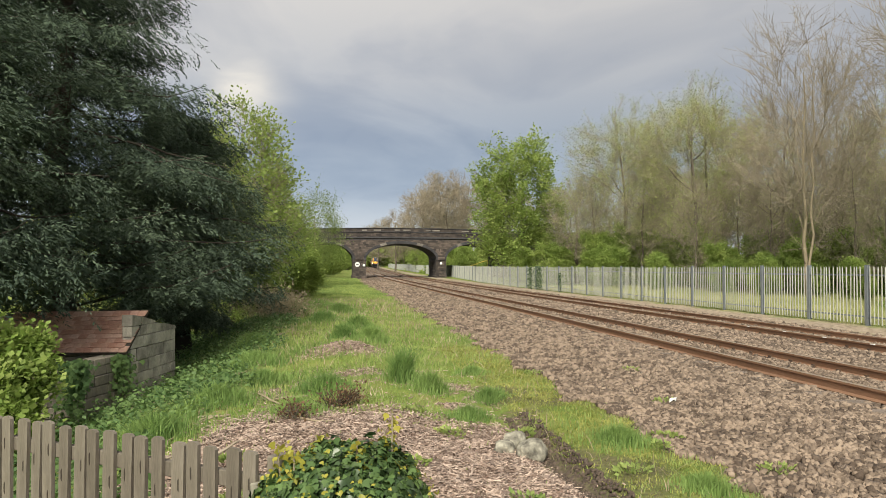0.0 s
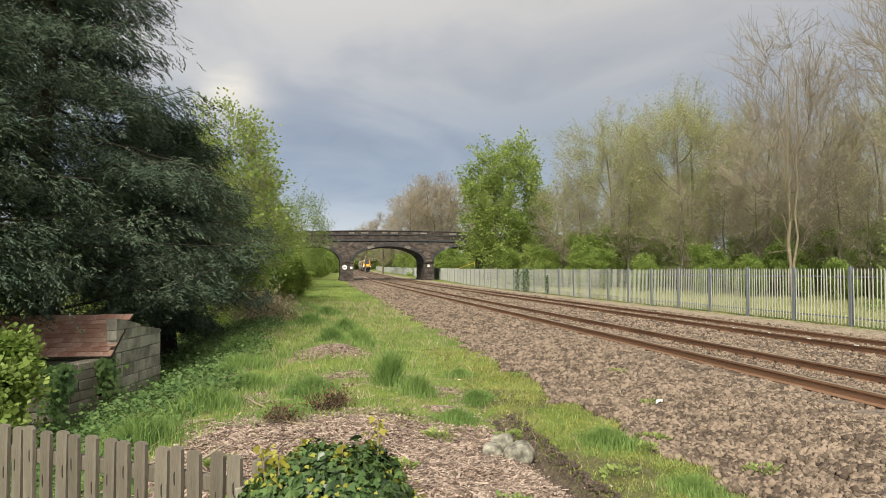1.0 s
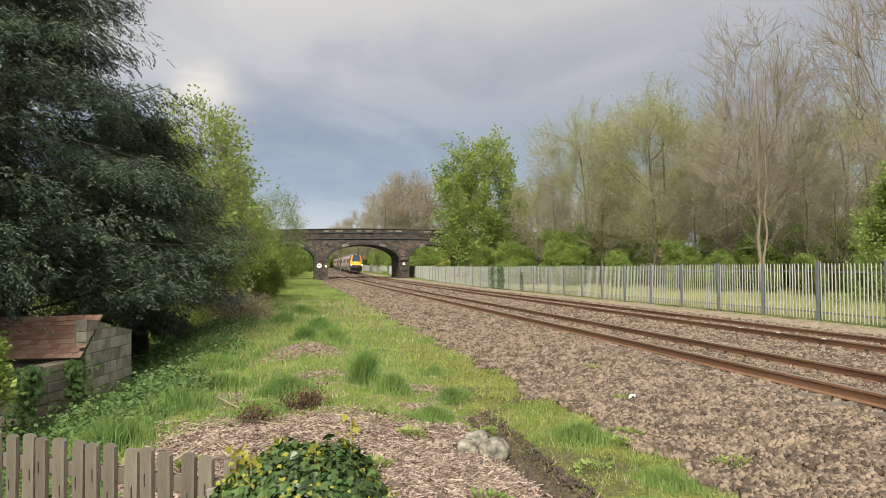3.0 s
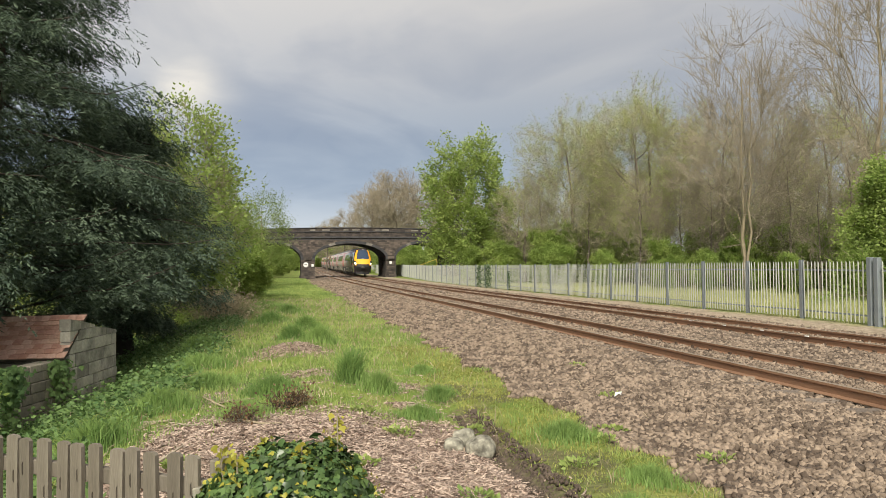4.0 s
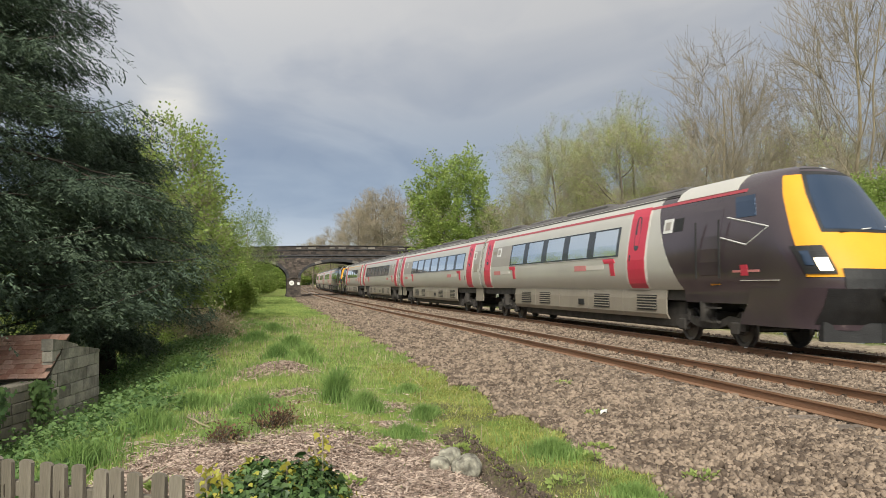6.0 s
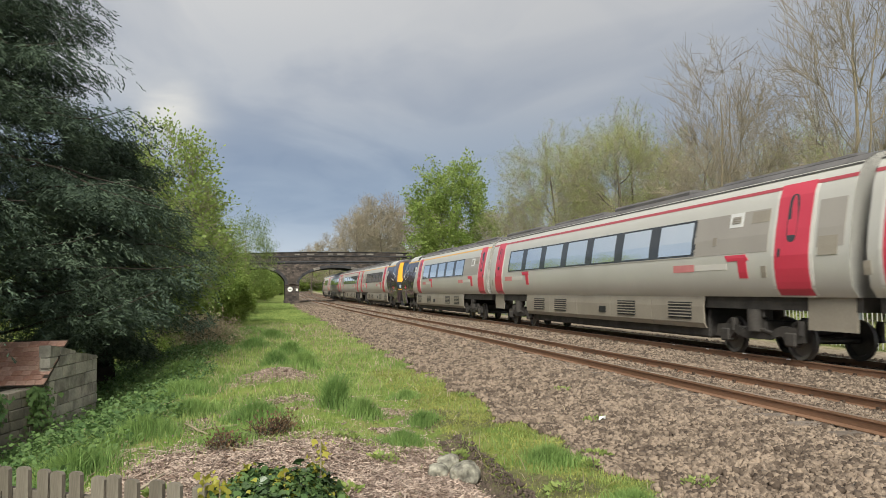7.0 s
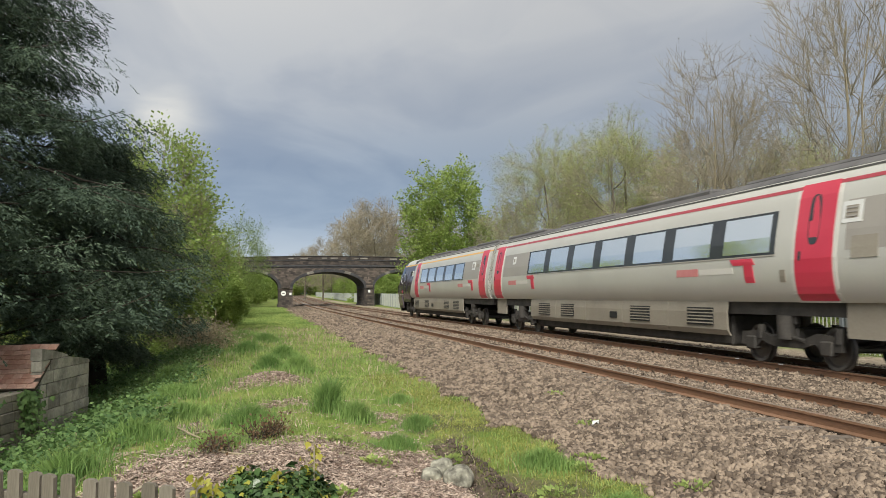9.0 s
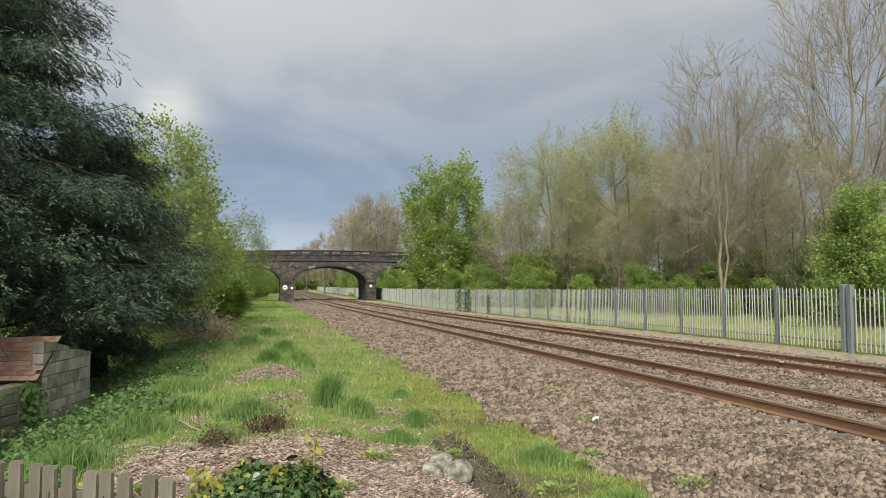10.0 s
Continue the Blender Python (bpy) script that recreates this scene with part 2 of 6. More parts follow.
masonry(M_BRICKR, 0.5, 0.24, 0.45)
masonry(M_BRICK, 0.8, 0.3, 0.6)

# ---------------------------------------------------------------- mesh helpers


class Geo:
    """Collects corners and faces of one mesh."""

    def __init__(self):
        self.v, self.f, self.m = [], [], []

    def add(self, verts, faces, mi=0):
        k = len(self.v)
        self.v += [tuple(p) for p in verts]
        self.f += [tuple(k + i for i in f) for f in faces]
        self.m += [mi] * len(faces)
        return self

    def box(self, x0, y0, z0, x1, y1, z1, mi=0, c=0.0):
        if c <= 0:
            vs = [(x, y, z) for z in (z0, z1) for y in (y0, y1) for x in (x0, x1)]
            return self.add(vs, [(0, 2, 3, 1), (4, 5, 7, 6), (0, 1, 5, 4), (2, 6, 7, 3), (0, 4, 6, 2), (1, 3, 7, 5)], mi)
        b = bmesh.new()
        r = bmesh.ops.create_cube(b, size=1)
        for p in r["verts"]:
            p.co = ((x0 + x1) / 2 + p.co.x * (x1 - x0), (y0 + y1) / 2 + p.co.y * (y1 - y0), (z0 + z1) / 2 + p.co.z * (z1 - z0))
        bmesh.ops.bevel(b, geom=b.edges[:], offset=c, segments=1, affect='EDGES')
        b.verts.ensure_lookup_table()
        self.add([p.co[:] for p in b.verts], [[q.index for q in f.verts] for f in b.faces], mi)
        b.free()
        return self

    def tube(self, pts, rad, n=6, mi=0, cap=True):
        """A round bar along points with a radius at each."""
        pts = [Vector(p) for p in pts]
        rings = []
        ref = Vector((0.3, 0.2, 1)) if abs((pts[-1] - pts[0]).normalized().z) < 0.8 else Vector((1, 0.3, 0))
        for i, p in enumerate(pts):
            d = (pts[min(i + 1, len(pts) - 1)] - pts[max(i - 1, 0)]).normalized()
            u = d.cross(ref).normalized()
            w = d.cross(u)
            r = rad[i] if isinstance(rad, (list, tuple)) else rad
            rings.append([p + (u * math.cos(2 * math.pi * k / n) + w * math.sin(2 * math.pi * k / n)) * r for k in range(n)])
        vs = [q for ring in rings for q in ring]
        fs = [(i * n + k, i * n + (k + 1) % n, (i + 1) * n + (k + 1) % n, (i + 1) * n + k) for i in range(len(pts) - 1) for k in range(n)]
        if cap:
            fs += [tuple(range(n))[::-1], tuple((len(pts) - 1) * n + k for k in range(n))]
        return self.add(vs, fs, mi)

    def sweep(self, sections, mi=0, closed=True, cap=True):
        """Joins equal rings of corners one after another."""
        n = len(sections[0])
        vs = [p for s in sections for p in s]
        e = n if closed else n - 1
        fs = [(i * n + k, i * n + (k + 1) % n, (i + 1) * n + (k + 1) % n, (i + 1) * n + k) for i in range(len(sections) - 1) for k in range(e)]
        if cap and closed:
            fs += [tuple(range(n))[::-1], tuple((len(sections) - 1) * n + k for k in range(n))]
        return self.add(vs, fs, mi)

    def plate(self, outline, axis, a, b, mi=0):
        """A flat outline (pairs) made thick from a to b along an axis."""
        def put(p, d):
            return {0: (d, p[0], p[1]), 1: (p[0], d, p[1]), 2: (p[0], p[1], d)}[axis]
        n = len(outline)
        return self.add([put(p, a) for p in outline] + [put(p, b) for p in outline],
                        [tuple(range(n)), tuple(range(2 * n - 1, n - 1, -1))] + [(k, n + k, n + (k + 1) % n, (k + 1) % n) for k in range(n)], mi)

    def mesh(self, name, mats, smooth=False, fix=True, weld=False):
        me = bpy.data.meshes.new(name)
        me.from_pydata(self.v, [], self.f)
        for q in (mats if isinstance(mats, (list, tuple)) else [mats]):
            me.materials.append(q)
        if any(self.m):
            me.polygons.foreach_set("material_index", self.m)
        if fix:
            b = bmesh.new()
            b.from_mesh(me)
            if weld:
                bmesh.ops.remove_doubles(b, verts=b.verts[:], dist=1e-4)
            bmesh.ops.recalc_face_normals(b, faces=b.faces[:])
            b.to_mesh(me)
            b.free()
        if smooth:
            me.polygons.foreach_set("use_smooth", [True] * len(me.polygons))
            if smooth is not True:
                me.set_sharp_from_angle(angle=radians(smooth))
        me.update()
        return me


def part(name, geo, mats, parent=None, label="", smooth=False, at=None, fix=True):
    """One mesh object, under its thing or part."""
    me = geo if isinstance(geo, bpy.types.Mesh) else geo.mesh(name, mats, smooth, fix)
    ob = new(name, me)
    if parent is not None:
        ob.parent = parent
    if at is not None:
        ob.matrix_basis = at
    if label:
        ob["label"] = label
    return ob


def raw_mesh(name, verts, faces, mats, smooth=False):
    """A large mesh from arrays; faces all have the same number of corners."""
    verts, faces = np.asarray(verts, np.float32), np.asarray(faces, np.int32)
    me = bpy.data.meshes.new(name)
    k = faces.shape[1]
    me.vertices.add(len(verts))
    me.vertices.foreach_set("co", verts.ravel())
    me.loops.add(faces.size)
    me.loops.foreach_set("vertex_index", faces.ravel())
    me.polygons.add(len(faces))
    me.polygons.foreach_set("loop_start", np.arange(0, faces.size, k, dtype=np.int32))
    me.polygons.foreach_set("loop_total", np.full(len(faces), k, np.int32))
    if smooth:
        me.polygons.foreach_set("use_smooth", np.ones(len(faces), bool))
    for q in (mats if isinstance(mats, (list, tuple)) else [mats]):
        me.materials.append(q)
    me.update(calc_edges=True)
    me.validate()
    return me


# ---------------------------------------------------------------- the line's course


def step(a, b, v):
    t = np.clip((np.asarray(v, float) - a) / (b - a), 0, 1)
    return t * t * (3 - 2 * t)


_S = np.array([-400, 0, 20, 40, 60, 83, 110, 140, 177, 210, 248, 295, 350, 420, 600.])
_D = np.array([0, 0, -.05, -.22, -.55, -.95, -1.15, -.85, -.10, .55, 1.35, 2.2, 3.9, 7.0, 18.])


def bend(s):
    """Sideways shift of the tracks at y = s."""
    s = np.asarray(s, float)
    return sum(np.interp(s + k, _S, _D) for k in (-14, -7, 0, 7, 14)) / 5


def climb(s):
    """Rise of the whole place at y = s."""
    q = np.clip((np.asarray(s, float) - 45) / 250, 0, 2)
    return 1.25 * q ** 1.35


RAILS = (6.88, 8.385, 11.03, 12.535)
CANT = 0.041


def rail_z(i):
    return (0.0, -CANT, -0.019, -0.019 - CANT)[i]


def bumps(x, y, f, seed=0.0):
    """Cheap smooth noise, about -1 to 1."""
    return (np.sin(x * f * 1.0 + 1.3 * np.sin(y * f * 0.7 + seed) + seed) + np.sin(y * f * 1.1 + 1.7 * np.sin(x * f * 0.8 + seed * 2.1)) +
            np.sin((x + y) * f * 1.9 + seed * 3.3) * 0.5 + np.sin((x - 1.4 * y) * f * 2.7 + seed) * 0.35) / 2.85


def ground_z(x, y):
    x, y = np.asarray(x, float), np.asarray(y, float)
    L = x - bend(y)
    z = -0.36 + 0.148 * step(3.4, 6.0, L) - 0.02 * step(13.3, 15.0, L)
    # mound of chips by the fence and a gentle crown along the verge
    near = 1 - step(8.0, 13.0, y)
    z = z + near * (0.22 * (1 - step(0.2, 2.0, L)) * step(-3.5, -0.6, L) + 0.09 * step(2.18, 2.34, L) * (1 - step(2.9, 3.8, L)))
    z = z + (1 - near) * 0.12 * np.exp(-((L - 0.4) / 1.5) ** 2) * (1 - step(40, 60, y))
    z = z + 0.22 * np.exp(-((L - 0.1) / 0.7) ** 2 - ((y - 15.3) / 0.9) ** 2)
    # trench along the mound's edge
    z = z - 0.07 * np.exp(-((L - 2.13) / 0.14) ** 2) * (1 - step(8.0, 9.5, y)) * step(2.5, 4.0, y)
    # bank down to the garden
    deep = 1.25 * (1 - 0.45 * step(30, 60, y))
    edge = -1.1 - 0.5 * step(14, 30, y) + 0.25 * np.sin(y * 0.45)
    z = z - deep * (1 - step(-4.6, 0, L - edge)) * (1 - step(85, 105, y))
    rough = step(13.5, 17.0, L) + (1 - step(2.2, 4.0, L))
    z = z + rough * (0.035 * bumps(x, y, 2.3, 1.0) + 0.02 * bumps(x, y, 6.1, 4.0)) + 0.012 * bumps(x, y, 9.0, 2.0)
    z = z + 0.5 * bumps(x, y, 0.05, 3.0) * step(25, 60, np.abs(L - 8))
    return z + climb(y)

# ---------------------------------------------------------------- ground


def axis(pieces):
    out = []
    for a, b, n in pieces:
        out += list(np.linspace(a, b, n, endpoint=False))
    return np.array(out + [pieces[-1][1]])


def zone(x, y):
    """How much ballast, chips and bare earth cover the ground."""
    L = x - bend(y)
    n1, n2 = bumps(x, y, 1.7, 5.0), bumps(x, y, 5.3, 7.0)
    wob = 0.35 * n1 + 0.22 * n2
    ball = step(3.0, 3.7, L + wob) * (1 - step(13.6, 14.1, L + 0.3 * wob))
    chip = step(-1.9, -1.2, L + wob) * (1 - step(2.0, 2.25, L + 0.25 * wob)) * (1 - step(8.4, 9.3, y + 1.2 * wob + 0.25 * (L - 0.5) ** 2))
    chip = np.maximum(chip, 0.85 * step(0.05, 0.5, n1 + 0.8 * n2) * step(-1.6, -0.8, L) * (1 - step(1.9, 2.3, L)) * step(8.5, 9.2, y) * (1 - step(11.5, 13.5, y)))
    chip = np.maximum(chip, np.exp(-((L - 0.1) / 0.75) ** 4 - ((y - 15.2) / 0.75) ** 4))
    soil = np.exp(-((L - 2.19) / 0.13) ** 2) * (1 - step(8.0, 9.5, y)) * step(2.0, 3.0, y)
    soil = np.maximum(soil, 0.72 * step(-0.25, 0.45, n1 + .7 * n2) * step(2.0, 2.2, L) * (1 - step(3.3, 4.0, L)) * (1 - step(11, 14, y)))
    earth = 0.9 * step(14.0, 14.3, L) * (1 - step(15.6, 16.6, L + wob))
    return ball, chip, np.clip(earth, 0, 1), soil


def ground_material():
    m = bpy.data.materials.new("verge_ballast_and_chips")
    m.use_nodes = True
    n, l = m.node_tree.nodes, m.node_tree.links
    p = n["Principled BSDF"]
    p.inputs["Roughness"].default_value = 0.95
    p.inputs["Specular IOR Level"].default_value = 0.2
    co = n.new("ShaderNodeTexCoord").outputs["Object"]

    def noise_of(scale, detail=5):
        t = n.new("ShaderNodeTexNoise")
        t.inputs["Scale"].default_value, t.inputs["Detail"].default_value = scale, detail
        l.new(co, t.inputs["Vector"])
        return t.outputs["Fac"]

    def ramp(fac, stops):
        r = n.new("ShaderNodeValToRGB")
        while len(r.color_ramp.elements) < len(stops):
            r.color_ramp.elements.new(0.5)
        for e, (q, c) in zip(r.color_ramp.elements, stops):
            e.position, e.color = q, (*c, 1)
        l.new(fac, r.inputs[0])
        return r.outputs[0]

    def mix(fac, a, b):
        x = n.new("ShaderNodeMix")
        x.data_type = 'RGBA'
        l.new(fac, x.inputs[0]), l.new(a, x.inputs[6]), l.new(b, x.inputs[7])
        return x.outputs[2]
    vor = n.new("ShaderNodeTexVoronoi")
    vor.inputs["Scale"].default_value = 17
    l.new(co, vor.inputs["Vector"])
    bw = n.new("ShaderNodeSeparateColor")
    l.new(vor.outputs["Color"], bw.inputs[0])
    stone = ramp(bw.outputs[0], [(0.0, (0.045, 0.032, 0.024)), (0.45, (0.12, 0.089, 0.066)), (1.0, (0.27, 0.213, 0.162))])
    grass = ramp(noise_of(0.9, 8), [(0.3, (0.10, 0.16, 0.03)), (0.48, (0.165, 0.225, 0.045)), (0.6, (0.23, 0.245, 0.075)), (0.78, (0.28, 0.24, 0.14))])
    chips = ramp(noise_of(28, 6), [(0.3, (0.12, 0.085, 0.066)), (0.5, (0.29, 0.215, 0.17)), (0.7, (0.48, 0.37, 0.30))])
    earth = ramp(noise_of(7, 6), [(0.3, (0.20, 0.15, 0.115)), (0.7, (0.46, 0.37, 0.30))])
    att = n.new("ShaderNodeVertexColor")
    att.layer_name = "cover"
    sep = n.new("ShaderNodeSeparateColor")
    l.new(att.outputs["Color"], sep.inputs[0])
    c = mix(sep.outputs[0], grass, stone)
    c = mix(sep.outputs[1], c, chips)
    c = mix(sep.outputs[2], c, earth)
    dark = ramp(noise_of(14, 6), [(0.3, (0.05, 0.037, 0.028)), (0.7, (0.14, 0.105, 0.08))])
    att2 = n.new("ShaderNodeAttribute")
    att2.attribute_name = "soil"
    c = mix(att2.outputs["Fac"], c, dark)
    l.new(c, p.inputs["Base Color"])
    hm = n.new("ShaderNodeMath")
    hm.operation = 'MULTIPLY_ADD'
    l.new(vor.outputs["Distance"], hm.inputs[0])
    hm.inputs[1].default_value = -0.8
    l.new(noise_of(22, 6), hm.inputs[2])
    bp = n.new("ShaderNodeBump")
    bp.inputs["Strength"].default_value, bp.inputs["Distance"].default_value = 0.7, 0.04
    l.new(hm.outputs[0], bp.inputs["Height"])
    l.new(bp.outputs[0], p.inputs["Normal"])
    return m


M_GROUND = ground_material()


def build_ground():
    xs = axis([(-2500, -300, 8), (-300, -40, 14), (-40, -8, 32), (-8, -4, 16), (-4, 5.2, 84), (5.2, 20, 60), (20, 60, 30), (60, 300, 16), (300, 2500, 8)])
    ys = axis([(-2500, -200, 8), (-200, -6, 20), (-6, 1.5, 15), (1.5, 18, 150), (18, 60, 120), (60, 140, 60), (140, 420, 50), (420, 3000, 12)])
    X, Y = np.meshgrid(xs, ys)
    Z = ground_z(X, Y)
    nx, ny = len(xs), len(ys)
    i = np.arange(ny - 1)[:, None] * nx + np.arange(nx - 1)[None, :]
    F = np.stack([i, i + 1, i + nx + 1, i + nx], -1).reshape(-1, 4)
    me = raw_mesh("ground", np.stack([X, Y, Z], -1).reshape(-1, 3), F, M_GROUND, True)
    lay = me.color_attributes.new("cover", 'FLOAT_COLOR', 'POINT')
    b, c, e, d = zone(X, Y)
    lay.data.foreach_set("color", np.stack([b, c, e, np.ones_like(b)], -1).astype(np.float32).ravel())
    lay2 = me.attributes.new("soil", 'FLOAT', 'POINT')
    lay2.data.foreach_set("value", np.asarray(d, np.float32).ravel())
    tagged(new("ground", me), "green grassy railway verge with wood chips and bare earth", "ground", kind="structure")


build_ground()


def build_path():
    a, b, w = Vector((16.9, 43.0)), Vector((25.5, 29.0)), 0.9
    d = (b - a).normalized()
    n = Vector((-d.y, d.x))
    g = Geo()
    secs = []
    for i in range(25):
        p = a.lerp(b, i / 24)
        l, r = p + n * w, p - n * w
        zl, zr = float(ground_z(l.x, l.y)) + .05, float(ground_z(r.x, r.y)) + .05
        secs.append([(l.x, l.y, zl), (r.x, r.y, zr), (r.x, r.y, zr - .2), (l.x, l.y, zl - .2)])
    g.sweep(secs)
    tagged(new("path", g.mesh("path", M_ASPHALT)), "narrow pale grey tarmac path behind the fence", "path", kind="structure")


build_path()

# ---------------------------------------------------------------- tracks


def build_rail(name, i):
    """Flat-bottom rail swept along the line."""
    prof = [(-.035, 0), (.035, 0), (.037, -.03), (.012, -.045), (.010, -.13), (.07, -.15), (.07, -.16), (-.07, -.16), (-.07, -.15), (-.010, -.13), (-.012, -.045), (-.037, -.03)]
    ys = np.concatenate([np.arange(-210, 0, 15), np.arange(0, 200, 2.5), np.arange(200, 480, 10)])
    g = Geo()
    g.sweep([[(RAILS[i] + float(bend(y)) + px, y, rail_z(i) + float(climb(y)) + pz) for px, pz in prof] for y in ys])
    n = len(prof)
    g.m = [1 if (k % n) in (0,) else 0 for k in range(len(g.f))]
    return g


for k, nm in ((0, "track_near"), (2, "track_far")):
    tr = tagged(new(nm), "double line of rusty steel rails on sleepers in ballast", "railway track", kind="structure")
    part("rail", build_rail("rail", k), [M_RAIL, M_HEAD], tr, "rusty running rail with a worn head")
    part("rail", build_rail("rail", k + 1), [M_RAIL, M_HEAD], tr, "rusty running rail with a worn head")
    sl = Geo().box(-1.25, -.125, -.2, 1.25, .125, 0, c=0.02).mesh("sleeper", M_SLEEPER)
    cl = Geo()
    for s in np.arange(2.0, 150, 0.65):
        cx = (RAILS[k] + RAILS[k + 1]) / 2 + float(bend(s))
        zc = (rail_z(k) + rail_z(k + 1)) / 2 - 0.165 + float(climb(s))
        part("sleeper", sl, None, tr, at=Matrix.Translation((cx, s, zc)) @ Matrix.Rotation(math.atan2(CANT, 1.505), 4, 'Y'))
        if s < 80:
            for r in (k, k + 1):
                for sg in ((1,) if r == 0 else (-1, 1)):
                    x0 = RAILS[r] + float(bend(s)) + sg * 0.085
                    z0 = rail_z(r) + float(climb(s)) - 0.16
                    cl.box(x0 - .04, s - .05, z0, x0 + .04, s + .05, z0 + .02)
                    cl.box(x0 - .02 - sg * .02, s - .03, z0 + .02, x0 + .02 - sg * .02, s + .03, z0 + .055)
    tagged(part("rail_clips", cl, M_CLIP, tr), kind="stuff")

# ---------------------------------------------------------------- palisade fence


def fence_x(s):
    return 16.0 + 2.4 * float(step(62, 120, s)) + float(bend(s)) * float(step(30, 60, s))


def build_fence():
    fence = tagged(new("palisade_fence"), "galvanised steel palisade security fence with pointed pales", "fence", kind="structure")
    # W-shaped pale with a three-pointed top
    pale = Geo()
    w, h = 0.024, 1.78
    prof = [(-w, 0), (-w * .45, .014), (w * .45, .014), (w, 0)]
    top = (h - .05, h, h, h - .05)
    pale.add([(x, y, 0.03) for x, y in prof] + [(x, y, h - .07) for x, y in prof] + [(-w * .8, 0, h - .02), (0, .012, h + .02), (w * .8, 0, h - .02)],
             [(0, 1, 5, 4), (1, 2, 6, 5), (2, 3, 7, 6), (4, 5, 8), (5, 9, 8), (5, 6, 9), (6, 10, 9), (6, 7, 10)])
    back = [(x, y - .003, z) for x, y, z in pale.v]
    pale.add(back, [tuple(reversed(f)) for f in pale.f])
    pale_me = pale.mesh("pale", M_GALV, fix=False)
    post = Geo().box(-.055, -.05, -.3, .055, -.042, 1.84).box(-.055, .042, -.3, .055, .05, 1.84).box(-.006, -.042, -.3, .006, .042, 1.84)
    post_me = post.mesh("post", M_POST)
    far_v, far_f = [], []
    pv = np.array(pale.v)
    n = 0
    rails = Geo()
    s = 11.74
    while s < 330:
        s2 = s + 2.78
        a = Vector((fence_x(s), s, float(ground_z(fence_x(s), s)) + 0.02))
        b = Vector((fence_x(s2), s2, float(ground_z(fence_x(s2), s2)) + 0.02))
        yaw = math.atan2((b - a).y, (b - a).x)
        wob = 0.012 * math.sin(s * 3.1)
        part("post", post_me, None, fence, at=Matrix.Translation(a) @ Matrix.Rotation(yaw + wob, 4, 'Z') @ Matrix.Rotation(wob, 4, 'X'))
        out = Vector((-math.sin(yaw), math.cos(yaw), 0))
        side = Vector((math.sin(yaw), -math.cos(yaw), 0))
        if side.x > 0:
            side = -side
        for hz in (0.22, 1.5):
            rails.sweep([[p + side * o + Vector((0, 0, hz + q)) for o, q in ((.0, 0), (.0, .05), (-.006, .05), (-.006, .006), (-.05, .006), (-.05, 0))] for p in (a, b)])
        for k in range(17):
            t = (k + 0.75) / 17.5
            p = a.lerp(b, t) + side * 0.004
            lean = 0.009 * math.sin(k * 7.7 + s * 5.3) * (1 if (int(s) % 5) else 2.5)
            m = Matrix.Translation(p) @ Matrix.Rotation(yaw + (math.pi if side.dot(out) < 0 else 0), 4, 'Z') @ Matrix.Rotation(lean, 4, 'Y')
            if n < 300:
                part("pale", pale_me, None, fence, at=m)
            else:
                mm = np.array(m)
                base = len(far_v) * len(pv)
                far_v.append(pv @ mm[:3, :3].T + mm[:3, 3])
                for f in pale.f:
                    f = f if len(f) == 4 else (*f, f[2])
                    far_f.append([base + i for i in f])
            n += 1
        s = s2
    part("fence_rail", rails, M_POST, fence)
    for gs in (17.30, 17.05):
        gp = Geo().box(-.075, -.075, -.3, .075, .075, 1.92, c=.01)
        part("gate_post", gp, M_POST, fence, "thick galvanised gate post", at=Matrix.Translation((fence_x(gs), gs, float(ground_z(fence_x(gs), gs)))))
    g = Geo()
    g.add(np.concatenate(far_v).tolist(), [tuple(dict.fromkeys(f)) for f in far_f])
    tagged(part("pales", g, M_GALV, fence, fix=False), kind="stuff")


build_fence()

# ---------------------------------------------------------------- bridge
BY = 108.0          # front face
BW = 9.5            # from face to face
BZ = float(climb(112))
PIERS = [(-7.6, -6.2), (1.75, 3.75), (14.35, 15.8), (24.2, 25.6)]
SPRING, RISE = 2.45, 2.4


def arch_pts(x0, x1, n=24, grow_by=0.0, spring=SPRING, rise=RISE):
    c, a = (x0 + x1) / 2, (x1 - x0) / 2 + grow_by
    return [(c - a * math.cos(math.pi * i / n), spring + (rise + grow_by) * math.sin(math.pi * i / n)) for i in range(n + 1)]


